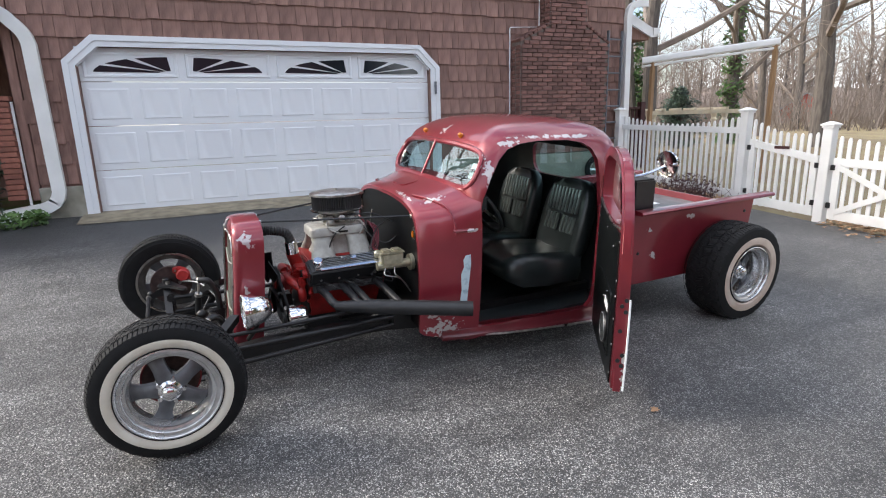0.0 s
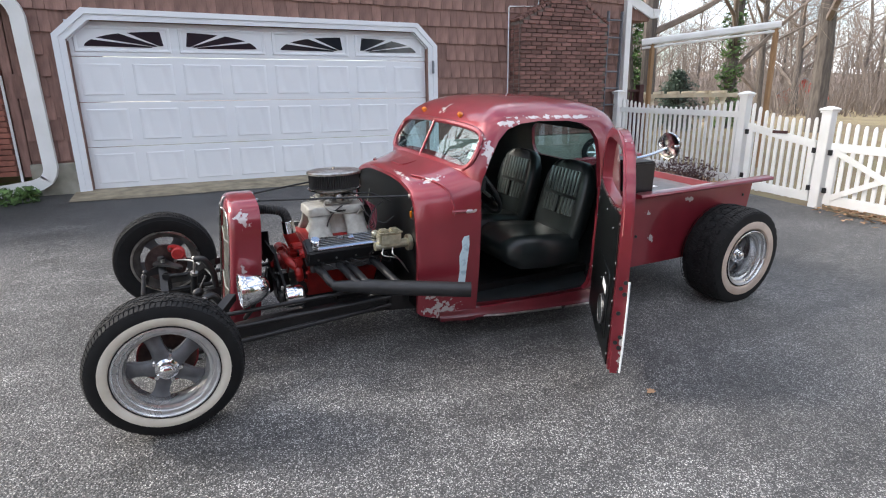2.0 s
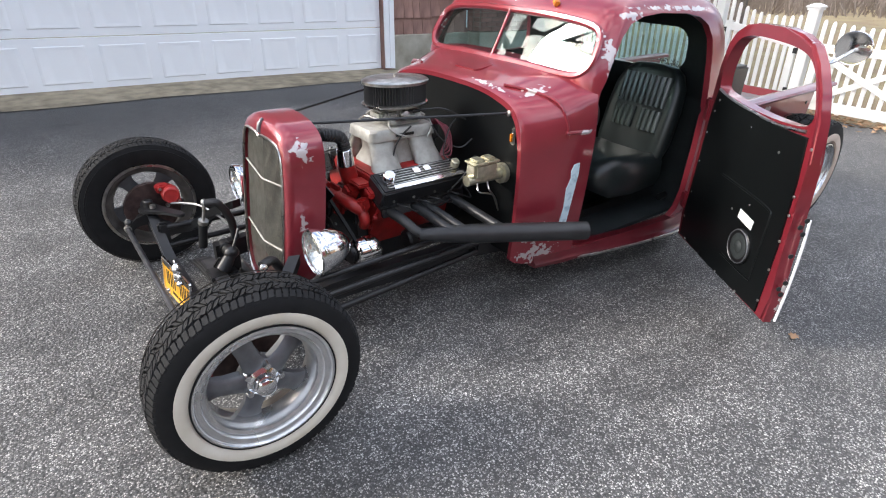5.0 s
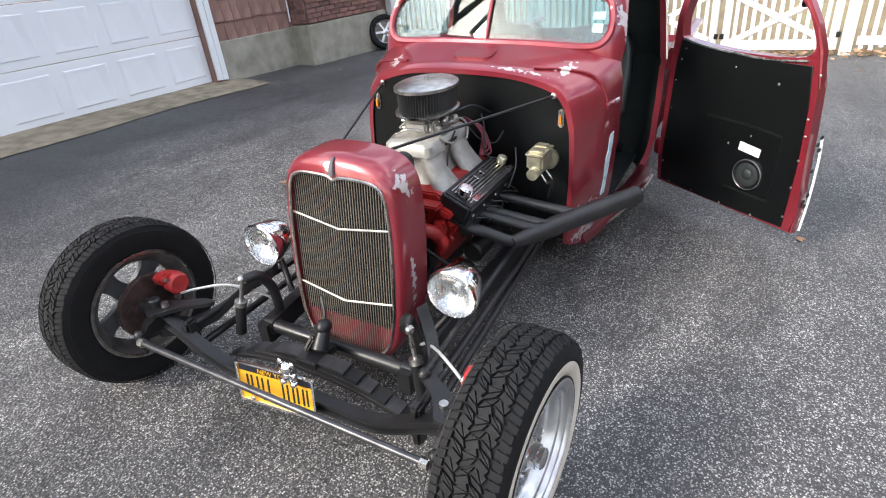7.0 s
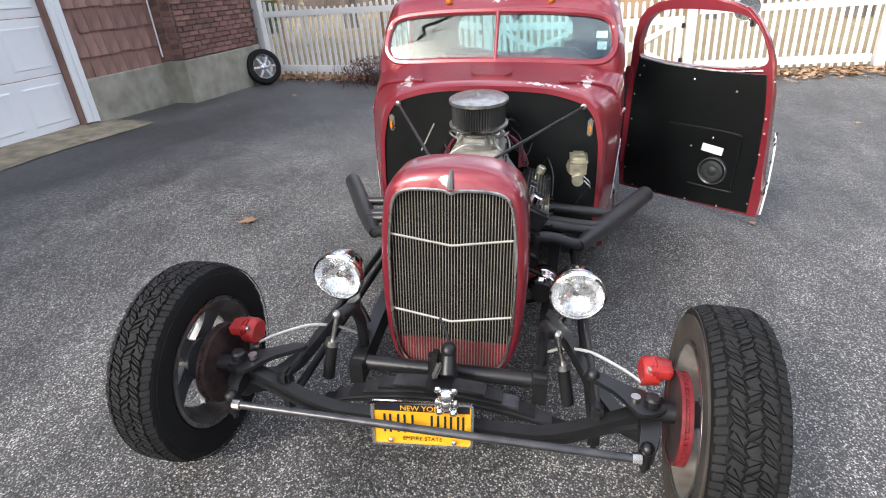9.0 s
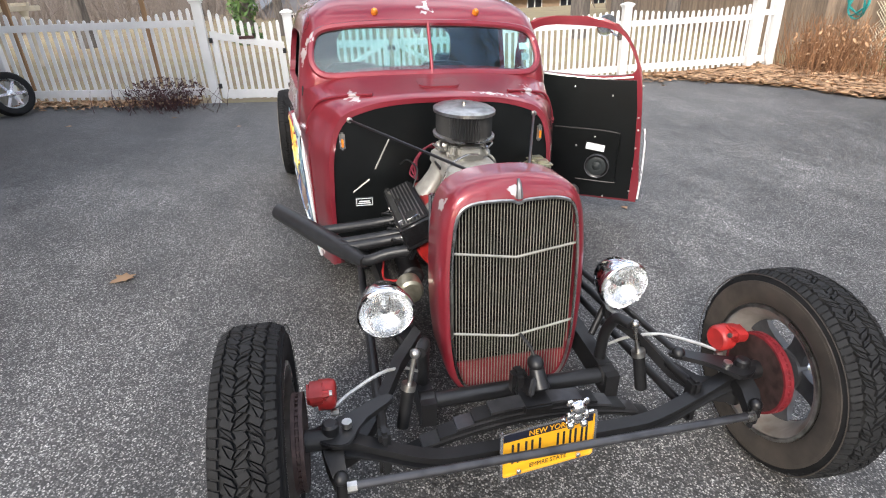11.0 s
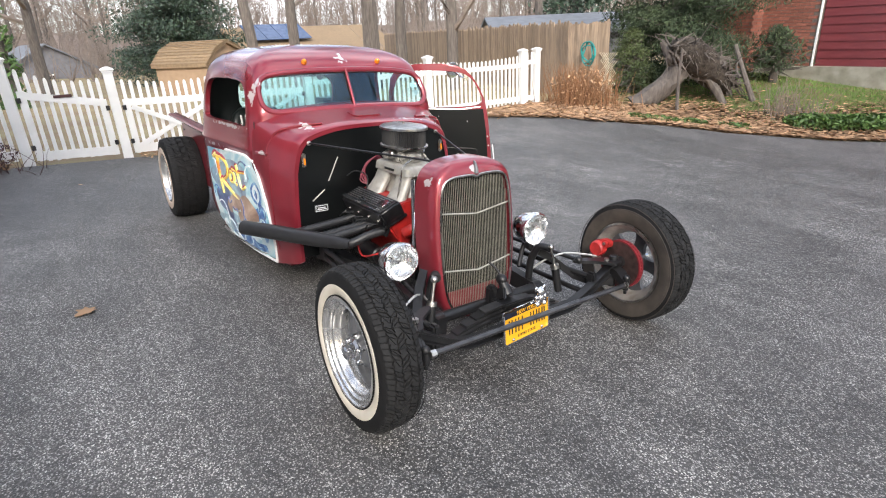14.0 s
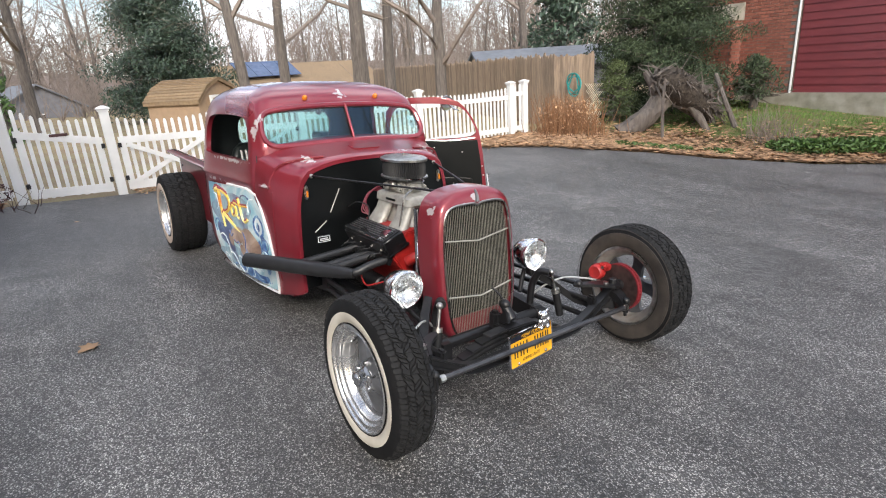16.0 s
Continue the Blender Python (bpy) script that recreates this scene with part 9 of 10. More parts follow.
# trees across the road, behind the walker
for k, x, y, s, a in ((0, -13, 6.5, 0.9, 15), (1, -7.5, 15.5, 0.9, 40), (2, -10.5, 17, 1.0, 140), (0, -5.2, -2.2, 0.8, 95), (1, -8.5, 1.5, 0.8, 170), (2, -12, -1.5, 1.0, 80), (1, -17, 3, 1.0, 130), (0, -16, 11, 0.8, 200), (2, -9, -12, 1.0, 250), (1, -20, -7, 1.1, 300), (0, -2, -16, 0.9, 20), (2, -22, 8, 1.1, 10), (1, -24, 16, 1.0, 100)):
    put_tree(k, x, y, s, a)
# old forked tree by the entry, mirrored in the windscreen
entry_tree = bare_tree("bare_tree", 51, 14, 0.25, (-0.06, 0.10), 0.9, 0.38)
entry_tree.matrix_world = Matrix.Translation((-3.9, 7.95, ground_z(-3.9, 7.95) - 0.05))
# wooded rise far behind
bm = bmesh.new()
rows = []
for i in range(61):
    a = radians(-95 + 190 * i / 60)
    rows.append([bm.verts.new((5 + d * math.cos(a), d * math.sin(a), hill_z(5 + d * math.cos(a), d * math.sin(a)) - 0.06 + (1.4 * noise.noise((d * 0.05, a * 6, 0)) + 2.2 * (0.5 + 0.5 * noise.noise((a * 5, 3, 0))) * (d > 100)) * (d > 60))) for d in (46, 60, 80, 100, 112, 125)])
for a, b in zip(rows, rows[1:]):
    for j in range(5):
        bm.faces.new((a[j], b[j], b[j + 1], a[j + 1]))
tagged(link("backdrop", bm, M["hill"]), "brown wooded rise in the distance", "hill", kind="structure")
# far woods: thin trunks with forked tops, past counting
bm = bmesh.new()
for i in range(1700):
    a = radians(rng.uniform(-66, 74))
    d = rng.uniform(56, 116)
    x, y = 5 + d * math.cos(a), d * math.sin(a)
    h = rng.uniform(4.5, 11)
    P, D = limb(bm, (x, y, hill_z(x, y) - 0.3), (rng.uniform(-0.2, 0.2), rng.uniform(-0.2, 0.2), 1), h, rng.uniform(0.05, 0.11), 0.02, 4, 5, rng, 0, 0.13)
    for j in range(22):
        u = 0.12 + 0.86 * rng.random()
        k = min(4, int(u * 5))
        limb(bm, P[k].lerp(P[k + 1], u * 5 - k), side_dir(D[k], rng, radians(rng.uniform(30, 75))), h * rng.uniform(0.15, 0.42), 0.03, 0.010, 3, 2, rng, 0.06, 0.3)
tagged(link("far_woods", bm, M["twig"]), "brown leafless woods covering the rise", "woods", kind="stuff")
# brown underwood in front of the rise
bm = bmesh.new()
for i in range(3400):
    a = radians(rng.uniform(-60, 70))
    d = rng.uniform(30, 60)
    x, y = 5 + d * math.cos(a), d * math.sin(a)
    if math.hypot(x - 42, y + 9.5) < 9 or math.hypot(x - 43, y - 6.8) < 5:
        continue
    z = hill_z(x, y)
    for j in range(3):
        limb(bm, (x, y, z - 0.1), (rng.uniform(-0.5, 0.5), rng.uniform(-0.5, 0.5), 1), rng.uniform(1.2, 3.6), 0.03, 0.008, 3, 2, rng, 0, 0.3)
tagged(link("underwood", bm, M["twig"]), "brown tangle of bare underwood", "brush", kind="stuff")

evergreen("holly_tree", "large dark green holly tree on the lawn", 27.5, 0.6, 6.7, 5.6, 5, M["holly"], 0.075, 62000, 0.02)
evergreen("cedar_tree", "dense dark green cedar tree beside the stump", 6.75, -7.5, 7.6, 3.6, 6, M["needle"], 0.05, 175000, 0.0)
evergreen("boxwood_shrub", "rounded light green boxwood in front of the cedar", 7.0, -6.15, 1.45, 1.25, 13, M["boxwood"], 0.028, 9000, 0.02)
evergreen("evergreen_shrub", "small juniper shrub against the brick wall", 4.85, -8.4, 1.2, 1.5, 7, M["needle"], 0.07, 1500, 0.35)
evergreen("evergreen_tree", "dark evergreen behind the board fence", 17.0, -14.5, 5.0, 5.0, 8, M["holly"], 0.14, 4000, 0.05)
evergreen("evergreen_tree", "dark pine high above the yard", 15.2, -3.4, 11.0, 4.6, 18, M["needle"], 0.12, 3500, 0.62)
evergreen("round_evergreen", "round clipped evergreen behind the pergola", 14.4, 13.6, 1.95, 1.7, 9, M["holly"], 0.05, 7000, 0.1)
evergreen("entry_bush", "dark leafy bush by the house entry", -2.75, 8.55, 1.55, 1.0, 10, M["holly"], 0.05, 3500, 0.02)
evergreen("entry_bush", "dark leafy bush by the house entry", -3.5, 9.0, 1.8, 1.3, 12, M["holly"], 0.05, 3500, 0.02)
# ivy up two trunks
bm = bmesh.new()
for x, y, h in ((18.2, 6.6, 6.5), (17.5, 14.2, 7.0), (14.5, 15.5, 5)):
    leaf_cloud(bm, [((x, y, h * (k + 0.5) / 8), (0.5 - 0.03 * k, 0.5 - 0.03 * k, h / 14)) for k in range(8)], 1500, 0.11, rng)
tagged(link("ivy", bm, M["ivy"], smooth=False), "green ivy climbing the trunks", "ivy", kind="stuff")
# ivy patch and weeds along the drive
bm = bmesh.new()
leaf_cloud(bm, [((x, y, ground_z(x, y) + 0.10), (0.55, 0.4, 0.14)) for x, y in ((2.3, -6.15), (1.8, -6.5), (1.2, -6.9), (0.6, -7.2), (-0.1, -7.5), (2.7, -5.95))], 6500, 0.05, rng, 0.5)
leaf_cloud(bm, [((x, y, ground_z(x, y) + 0.04), (0.35, 0.2, 0.06)) for x, y in ((5.0, -4.0), (4.6, -4.2), (3.6, -4.9), (4.2, -4.5))], 1300, 0.035, rng, 0.5)
leaf_cloud(bm, [((x, y, ground_z(x, y) + 0.09), (0.16, 0.12, 0.12)) for x, y in ((-2.15, 8.15), (-2.4, 8.0), (-1.95, 8.25), (-2.7, 7.9))], 700, 0.04, rng, 0.3)
tagged(link("ground_ivy", bm, M["ivy"], smooth=False), "low green ivy and weeds beside the asphalt", "ground cover", kind="stuff")
# grass blades on the near lawn
bm = bmesh.new()
for i in range(17000):
    x = rng.uniform(-3, 6.5)
    y = rng.uniform(-9.3, drive_edge(x) - 0.9)
    z = ground_z(x, y) - 0.035
    a, h = rng.uniform(0, 6.28), rng.uniform(0.03, 0.08)
    dx, dy = math.cos(a) * 0.008, math.sin(a) * 0.008
    v = [bm.verts.new(q) for q in ((x - dx, y - dy, z), (x + dx, y + dy, z), (x + rng.uniform(-0.04, 0.04), y + rng.uniform(-0.04, 0.04), z + h))]
    bm.faces.new(v)
M["grass"] = material("grass_blades", (0.15, 0.25, 0.05), (0.08, 0.14, 0.03), rough=0.7, scale=3, bump=0, per_piece=0.4)
tagged(link("grass", bm, M["grass"], smooth=False), "short green grass on the lawn", "grass", kind="stuff")
# leaf litter
bm = bmesh.new()


def strew(x0, x1, fy, count, spread, size=0.055):
    for _ in range(count):
        x = rng.uniform(x0, x1)
        y = fy(x) - abs(rng.gauss(0, spread))
        z = ground_z(x, y) + rng.uniform(0.0, 0.05)
        a, k = rng.uniform(0, 6.28), size * rng.uniform(0.5, 1.3)
        c, s = math.cos(a) * k, math.sin(a) * k
        v = [bm.verts.new(q) for q in ((x + c, y + s, z + rng.uniform(0, 0.02)), (x - s * 0.6, y + c * 0.6, z + rng.uniform(0, 0.03)), (x - c, y - s, z + rng.uniform(0, 0.02)), (x + s * 0.6, y - c * 0.6, z + 0.01))]
        bm.faces.new(v)


strew(-3, 7.5, lambda x: drive_edge(x) + 0.05, 12500, 1.15, 0.06)
strew(4.4, 7.4, lambda x: drive_edge(x) - 0.2, 4500, 1.3, 0.065)
strew(5.0, 7.4, lambda x: drive_edge(x) + 0.25, 900, 0.4)
for y0, y1, nn, wd in ((8.4, 6.0, 900, 0.22), (4.4, 1.0, 500, 0.22), (1.0, -3.6, 1700, 0.34)):
    for _ in range(nn):
        y = rng.uniform(y1, y0)
        x = FX - abs(rng.gauss(0, wd)) + 0.1
        z = ground_z(x, y) + rng.uniform(0.0, 0.05)
        a, k = rng.uniform(0, 6.28), 0.045 * rng.uniform(0.5, 1.3)
        c, s = math.cos(a) * k, math.sin(a) * k
        v = [bm.verts.new(q) for q in ((x + c, y + s, z), (x - s * 0.6, y + c * 0.6, z + rng.uniform(0, 0.03)), (x - c, y - s, z + rng.uniform(0, 0.02)), (x + s * 0.6, y - c * 0.6, z + 0.01))]
        bm.faces.new(v)
tagged(link("leaf_litter", bm, M["litter"], smooth=False), "drift of dry brown leaves along fence and drive edge", "leaves", kind="stuff")
# dry reeds by the end of the picket fence
rd = thing("dry_shrub", "clump of dry reddish-brown stalks by the fence", "shrub")
bm = bmesh.new()
for i in range(560):
    x, y = rng.gauss(6.75, 0.42), rng.gauss(-4.25, 0.32)
    limb(bm, (x, y, ground_z(x, y) - 0.02), (rng.uniform(-0.35, 0.35), rng.uniform(-0.35, 0.35), 1), rng.uniform(0.35, 0.95), 0.008, 0.003, 3, 3, rng, 0, 0.16)
tagged(part("stalk_mass", bm, M["reed"], rd), kind="stuff")
bm = bmesh.new()
leaf_cloud(bm, [((6.75, -4.25, 0.35), (0.8, 0.6, 0.4))], 420, 0.04, rng)
tagged(part("dry_foliage", bm, M["litter"], rd, smooth=False), kind="stuff")
# thorny dead bush at the gate
rb = thing("dead_bush", "bare reddish dead bush at foot of the fence", "bush")
bm = bmesh.new()
for i in range(130):
    x, y = rng.gauss(7.05, 0.18), rng.gauss(6.35, 0.3)
    P, D = limb(bm, (x, y, ground_z(x, y) - 0.02), (rng.uniform(-0.8, 0.5), rng.uniform(-0.8, 0.8), 1), rng.uniform(0.2, 0.5), 0.006, 0.002, 3, 3, rng, 0, 0.3)
tagged(part("stem_mass", bm, M["maroon"], rb), kind="stuff")
bm = bmesh.new()
leaf_cloud(bm, [((7.05, 6.35, 0.36), (0.32, 0.55, 0.2))], 700, 0.028, rng)
tagged(part("withered_leaves", bm, M["maroon"], rb, smooth=False), kind="stuff")
# uprooted stump with its root plate
st = thing("uprooted_stump", "grey uprooted tree stump with tangled root plate", "stump", Matrix.Translation((5.45, -6.0, ground_z(5.45, -6.0) - 0.06)) @ pose(0, 0, 0, 0, 0, -124) @ Matrix.Scale(1.2, 4))
bm = bmesh.new()
for pts, r0, r1 in (([(-0.85, 0.05, -0.02), (-0.55, 0.0, 0.16), (-0.25, 0.0, 0.45), (-0.02, 0, 0.68)], 0.20, 0.17), ([(-0.6, 0.2, -0.05), (-0.35, 0.12, 0.22), (-0.1, 0.02, 0.55)], 0.14, 0.15), ([(-0.1, 0, 0.6), (-0.3, 0, 0.85), (-0.45, 0.05, 1.08)], 0.14, 0.05),
                    ([(-0.05, 0, 0.62), (0.25, 0.02, 0.68), (0.55, 0.05, 0.5), (0.85, 0.1, 0.1), (0.9, 0.12, -0.05)], 0.15, 0.07), ([(0.1, 0.0, 0.55), (0.35, -0.2, 0.4), (0.6, -0.35, 0.0)], 0.10, 0.05)):
    tube(bm, pts, r0, 9, per=4, radii=(r0, r1))
for v in bm.verts:
    v.co += Vector((noise.noise(v.co * 5), noise.noise(v.co * 5 + Vector((7, 0, 0))), noise.noise(v.co * 5 + Vector((0, 9, 0))))) * 0.05
part("trunk", bm, M["bark"], st)
bm = bmesh.new()
for k in range(420):
    u = rng.random()
    p = (-0.35 + 1.15 * u + rng.uniform(-0.08, 0.08), rng.uniform(-0.3, 0.25), 0.98 - 0.95 * max(0, u - 0.25) ** 1.5 + rng.uniform(-0.15, 0.08))
    limb(bm, p, (rng.uniform(-0.4, 1.0), rng.uniform(-0.8, 0.8), rng.uniform(-1.0, 0.5)), rng.uniform(0.15, 0.5), rng.uniform(0.008, 0.03), 0.003, 4, 4, rng, -0.06, 0.3)
tagged(part("root_mass", bm, M["bark"], st), kind="stuff")
# dark root mass; also fills the arch, its tone standing for the shaded hollow
bm = bmesh.new()
rings = []
for k in range(10):
    u = k / 9
    c = Vector((-0.3 + 1.05 * u, 0.02, 0.86 - 0.75 * max(0, u - 0.2) ** 1.4))
    r = 0.07 + 0.29 * math.sin(math.pi * (0.12 + 0.76 * u))
    rings.append([c + Vector((0.1 * noise.noise((k, j, 1)), 1.2 * r * math.cos(2 * math.pi * j / 14), r * math.sin(2 * math.pi * j / 14))) * (1 + 0.25 * noise.noise((k * 0.8, j * 0.9, 4))) for j in range(14)])
skin(bm, rings, True, True, True)
part("root_fill", bm, material("shaded_root_fill", (0.075, 0.06, 0.047), (0.03, 0.024, 0.019), rough=1, scale=16, bump=0.9, bump_scale=30, bump_dist=0.05), st)
for a, b, r in (((5.0, -5.2, 0), (5.05, -5.25, 1.05), 0.035), ((4.36, -6.83, 0.05), (4.95, -6.9, 1.05), 0.06)):
    bm = bmesh.new()
    tube(bm, [(a[0], a[1], ground_z(a[0], a[1]) - 0.04), ((a[0] + b[0]) / 2 + 0.03, (a[1] + b[1]) / 2, b[2] / 2), b], r, 7, radii=(r, r * 0.7))
    tagged(link("dead_branch", bm, M["bark"]), "bare dead branch propped by the stump", "branch", "dead branches")
# small twiggy bush near the lawn
tb = thing("bare_bush", "small bare twiggy bush in the leaf litter", "bush")
bm = bmesh.new()
for i in range(90):
    x, y = rng.gauss(3.3, 0.3), rng.gauss(-6.3, 0.2)
    limb(bm, (x, y, ground_z(x, y) - 0.02), (rng.uniform(-0.7, 0.7), rng.uniform(-0.7, 0.7), 1), rng.uniform(0.3, 0.75), 0.007, 0.003, 3, 3, rng, 0, 0.25)
tagged(part("stem_mass", bm, M["twig"], tb), kind="stuff")

# ---- painted artwork on the right door ----
MUR = [(2.555, .765), (2.2, .775), (1.84, .785), (1.74, .75), (1.665, .66), (1.62, .52), (1.60, .38), (1.61, .22), (1.63, .118), (1.9, .112), (2.2, .12), (2.42, .14), (2.50, .24), (2.54, .42), (2.56, .6)]


def span(poly, z):
    xs = []
    for (x0, z0), (x1, z1) in zip(poly, poly[1:] + poly[:1]):
        if (z0 - z) * (z1 - z) <= 0 and z0 != z1:
            xs.append(x0 + (x1 - x0) * (z - z0) / (z1 - z0))
    return (min(xs), max(xs)) if len(xs) > 1 else None


def on_side(x, z, off):
    z1 = max(z, 0.135)
    w = max(cowl_w(x, z1) or 0, side_w(x, z1) if x > 1.63 else 0)
    return Vector((x, w + off, z))


def side_patch(poly, off, nx=18, nz=26):
    bm = bmesh.new()
    z0, z1 = min(p[1] for p in poly) + 0.002, max(p[1] for p in poly) - 0.002
    rows = []
    for j in range(nz + 1):
        z = z0 + (z1 - z0) * j / nz
        a, b = span(poly, z)
        rows.append([on_side(a + (b - a) * i / nx, z, off) for i in range(nx + 1)])
    front = skin(bm, rows, False)
    return bm


def art_material(name, cols, scale, distort=2.0):
    m = bpy.data.materials.new(name)
    m.use_nodes = True
    n, l = m.node_tree.nodes, m.node_tree.links
    b = n["Principled BSDF"]
    b.inputs["Roughness"].default_value = 0.3
    co, nz, rp = n.new("ShaderNodeTexCoord"), n.new("ShaderNodeTexNoise"), n.new("ShaderNodeValToRGB")
    nz.inputs["Scale"].default_value, nz.inputs["Detail"].default_value, nz.inputs["Distortion"].default_value = scale, 5.0, distort
    l.new(co.outputs["Object"], nz.inputs["Vector"]), l.new(nz.outputs["Fac"], rp.inputs["Fac"]), l.new(rp.outputs["Color"], b.inputs["Base Color"])
    e = rp.color_ramp.elements
    e[0].position, e[0].color, e[1].position, e[1].color = cols[0][0], rgba(cols[0][1]), cols[-1][0], rgba(cols[-1][1])
    for p, c in cols[1:-1]:
        q = e.new(p)
        q.color = rgba(c)
    return m


BLUES = art_material("airbrushed_blue", [(0.25, (0.10, 0.27, 0.40)), (0.38, (0.22, 0.47, 0.58)), (0.46, (0.45, 0.66, 0.72)), (0.56, (0.68, 0.78, 0.80)), (0.68, (0.30, 0.55, 0.64))], 3.2, 1.2)
NIGHT = art_material("airbrushed_slate", [(0.3, (0.05, 0.07, 0.17)), (0.5, (0.10, 0.13, 0.26)), (0.68, (0.2, 0.3, 0.45))], 5)
SLATE = art_material("airbrushed_haze", [(0.28, (0.10, 0.12, 0.24)), (0.42, (0.22, 0.27, 0.38)), (0.56, (0.30, 0.47, 0.56)), (0.7, (0.48, 0.62, 0.68))], 6, 1.4)
BL = art_material("deep_blue", [(0.35, (0.03, 0.08, 0.26)), (0.5, (0.08, 0.2, 0.45)), (0.65, (0.28, 0.48, 0.65))], 9)
PALE = art_material("airbrushed_white", [(0.3, (0.5, 0.66, 0.72)), (0.5, (0.74, 0.8, 0.82)), (0.7, (0.82, 0.85, 0.86))], 6)
TAN = art_material("airbrushed_tan", [(0.3, (0.13, 0.085, 0.07)), (0.43, (0.30, 0.20, 0.15)), (0.56, (0.42, 0.30, 0.23)), (0.7, (0.58, 0.46, 0.38))], 6, 1.0)
GOLD = art_material("gold_letters", [(0.34, (0.55, 0.10, 0.05)), (0.42, (0.78, 0.36, 0.05)), (0.5, (0.88, 0.66, 0.12)), (0.66, (0.9, 0.82, 0.4))], 5, 0.4)
CRIMSON = art_material("crimson_edge", [(0.3, (0.16, 0.01, 0.03)), (0.6, (0.34, 0.03, 0.05))], 8)
LIFT = 0.012  # the skin of the art stands clear of the door seam and the cowl lap
mural = part("door_artwork", side_patch(MUR, LIFT), BLUES, car, "airbrushed blue and white artwork with yellow lettering")
bm = bmesh.new()
tube(bm, [on_side(x, z, 0.006) for x, z in MUR[1:12]], 0.009, 6, smooth=False)
part("artwork_edge", bm, M["sticker"], mural, "pale border")


def blob(name, cx, cz, rx, rz, mat, off, turn=0.0, lump=0.0):
    """A painted oval lying on the door skin."""
    bm = bmesh.new()
    c, s = math.cos(radians(turn)), math.sin(radians(turn))
    rows = []
    for f in (1.0, 0.7, 0.35, 0.02):
        row = []
        for k in range(32):
            a = 2 * math.pi * k / 32
            g = f * (1 + lump * math.sin(3 * a + cx * 9) + 0.6 * lump * math.sin(5 * a))
            u, w = rx * g * math.cos(a), rz * g * math.sin(a)
            row.append(on_side(cx + u * c - w * s, max(0.118, cz + u * s + w * c), off + LIFT - 0.004))
        rows.append(row)
    skin(bm, rows, True, False, True)
    part(name, bm, mat, mural)


def stroke(pts, r, mat, name="painted_swirl", lift=0.0025, tip=None):
    bm = bmesh.new()
    tube(bm, [on_side(x, max(0.12, z), lift + LIFT - r * 0.75) for x, z in pts], r, 8, per=4, radii=(r, r if tip is None else tip))
    part(name, bm, mat, mural)


def arc(cx, cz, r, a0, a1, squash=1.0):
    return [(cx + r * math.cos(radians(a0 + (a1 - a0) * k / 12)), cz + r * squash * math.sin(radians(a0 + (a1 - a0) * k / 12))) for k in range(13)]


blob("painted_shape", 2.16, 0.57, 0.34, 0.15, SLATE, 0.0055, -6, 0.10)
blob("painted_shape", 2.30, 0.40, 0.15, 0.10, NIGHT, 0.0057, 10, 0.16)
blob("painted_shape", 2.22, 0.24, 0.26, 0.09, SLATE, 0.0055, -4, 0.14)
blob("painted_shape", 1.74, 0.36, 0.11, 0.12, BL, 0.0055, 20, 0.16)
blob("painted_shape", 1.93, 0.17, 0.20, 0.045, BL, 0.0056, 0, 0.2)
# the plump tan body under the word
blob("painted_shape", 1.90, 0.40, 0.135, 0.105, TAN, 0.0075, 12, 0.03)
blob("painted_shape", 1.97, 0.315, 0.12, 0.05, TAN, 0.0080, 16, 0.05)
blob("painted_shape", 2.10, 0.43, 0.11, 0.062, TAN, 0.0085, -14, 0.06)
blob("painted_shape", 2.21, 0.385, 0.045, 0.05, TAN, 0.0088, 0, 0.08)
blob("painted_shape", 1.736, 0.55, 0.078, 0.078, BL, 0.0075)
blob("painted_shape", 1.736, 0.553, 0.058, 0.058, PALE, 0.0085)
blob("painted_shape", 1.740, 0.55, 0.034, 0.034, BL, 0.0095)
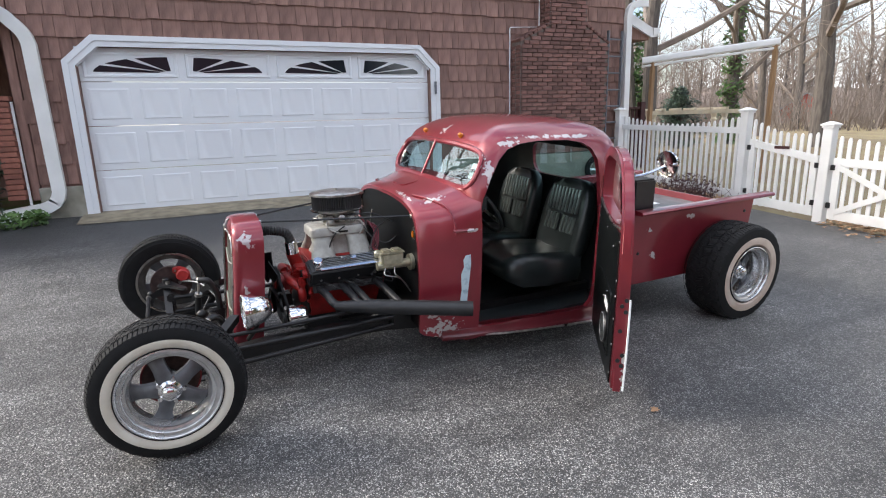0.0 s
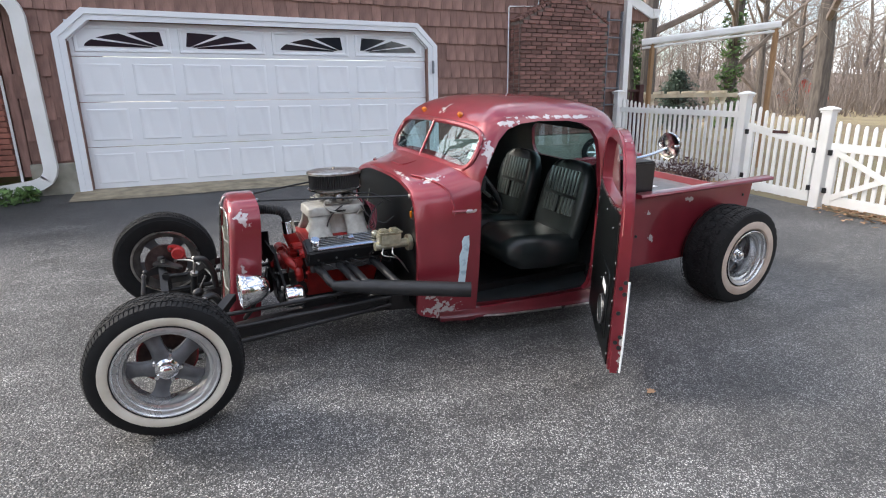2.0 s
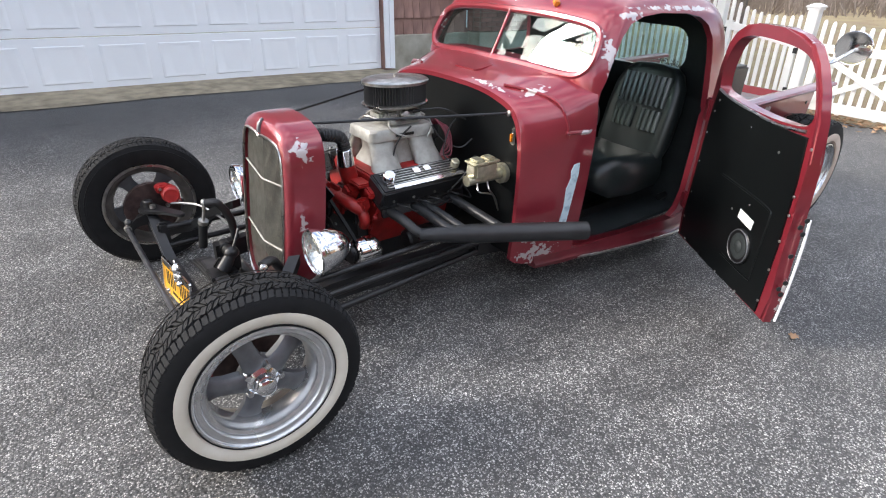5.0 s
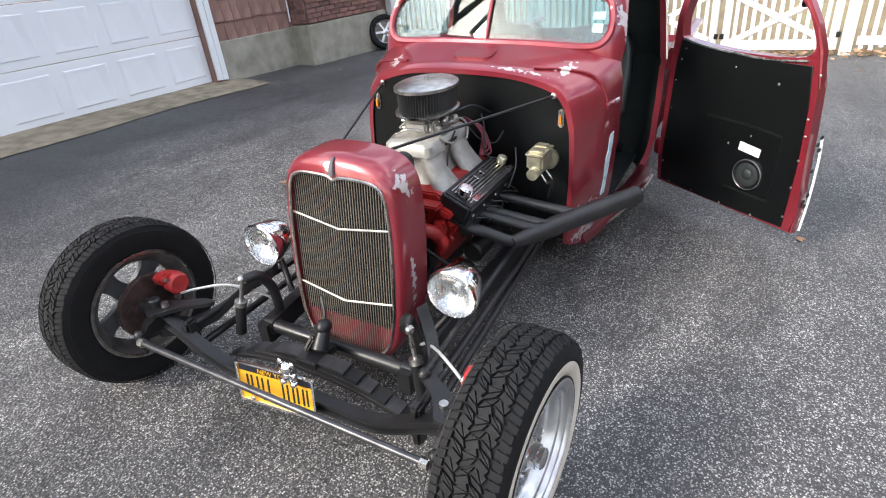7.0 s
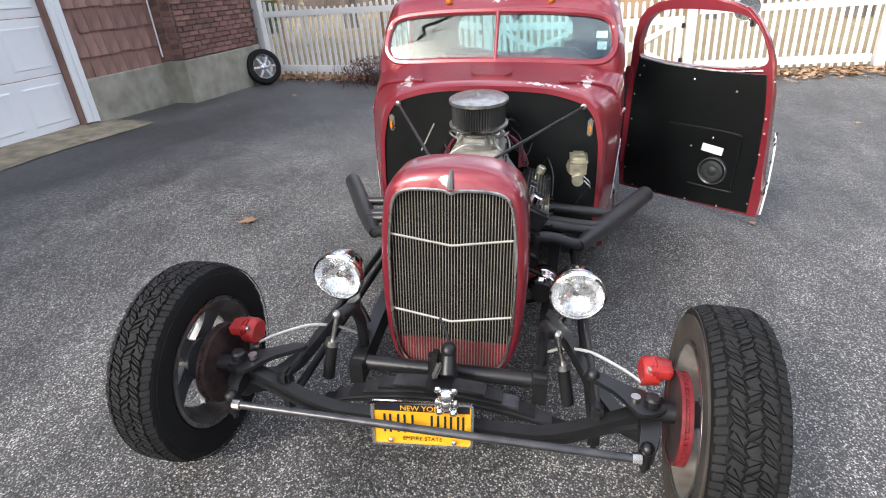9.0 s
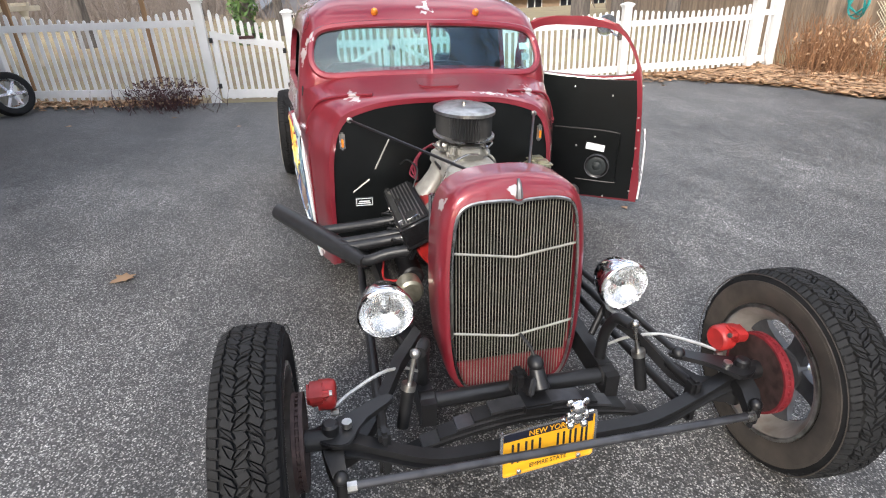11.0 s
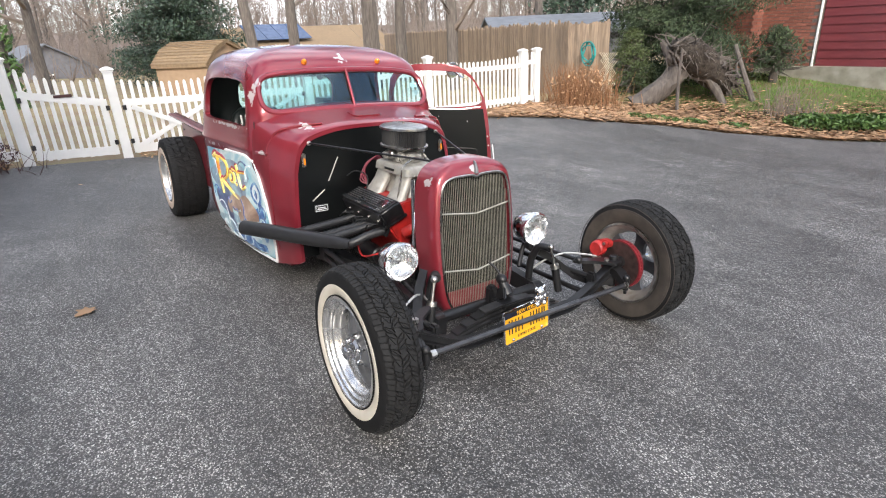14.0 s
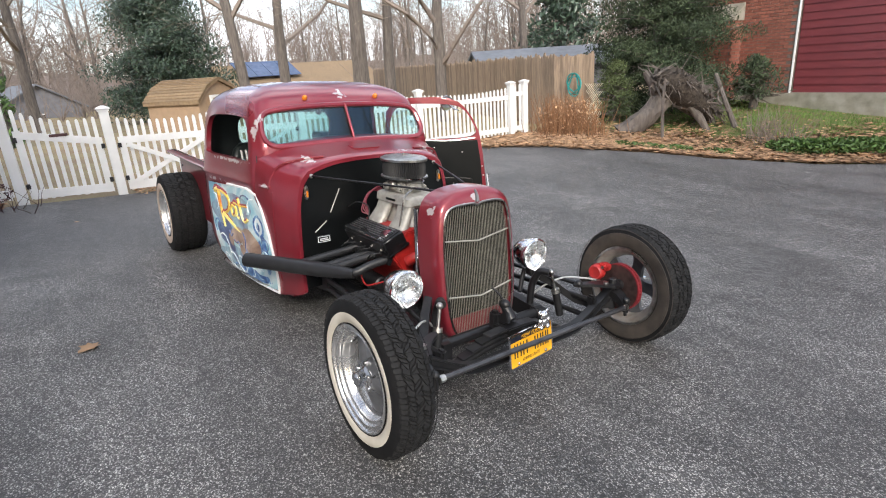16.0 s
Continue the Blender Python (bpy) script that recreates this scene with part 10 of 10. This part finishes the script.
for q, r, mt in ((arc(2.38, .30, .09, 20, 300), .007, PALE), (arc(2.26, .20, .07, 40, 330), .008, PALE), (arc(2.12, .21, .06, 60, 340), .008, PALE), (arc(1.98, .20, .05, 0, 280), .006, PALE), (arc(2.40, .19, .05, 0, 250), .007, PALE), (arc(2.02, .27, .04, 90, 300), .006, PALE),
                 (arc(2.46, .44, .05, -60, 200), .007, BL), (arc(1.70, .34, .05, -90, 190), .007, PALE), (arc(1.76, .29, .07, -60, 120), .006, PALE), (arc(2.2, .15, .09, 20, 200, .5), .008, BL), (arc(1.68, .44, .04, 0, 300), .006, NIGHT), (arc(2.46, .62, .06, 80, 250), .006, PALE), (arc(1.90, .70, .07, 10, 150, .5), .006, NIGHT), (arc(1.80, .66, .06, -30, 100), .005, PALE)):
    stroke(q, r, mt)
for q in ([(2.23, .44), (2.20, .405), (2.17, .43)], [(2.16, .385), (2.12, .37), (2.09, .385), (2.07, .36)], [(1.99, .47), (1.96, .42), (1.97, .36), (1.93, .32)], [(1.99, .33), (1.92, .295), (1.85, .31)]):
    stroke(q, 0.005, NIGHT, "painted_line", 0.0085)
# the word in brush strokes: a crimson edge under gold
WORD = [([(2.43, .705), (2.37, .725), (2.355, .64), (2.335, .55), (2.31, .455)], 0.021, 0.015), ([(2.41, .725), (2.30, .715), (2.21, .69), (2.175, .645), (2.21, .59), (2.29, .555)], 0.016, 0.011), ([(2.30, .555), (2.20, .515), (2.09, .475), (1.99, .455)], 0.026, 0.012),
        ([(2.06, .625), (2.11, .645), (2.145, .61), (2.125, .57), (2.08, .575), (2.055, .625), (2.05, .575), (2.02, .56)], 0.011, 0.008), ([(2.00, .70), (1.985, .65), (1.965, .58), (1.93, .55), (1.875, .575)], 0.013, 0.008), ([(2.075, .665), (1.98, .655), (1.86, .665)], 0.010, 0.006)]
for q, r, e in WORD:
    stroke([(x + 0.014, z + 0.008) for x, z in q], r * 1.25, CRIMSON, "letter_edge", 0.0085, e * 1.25)
    stroke(q, r, GOLD, "painted_letter", 0.0115, e)
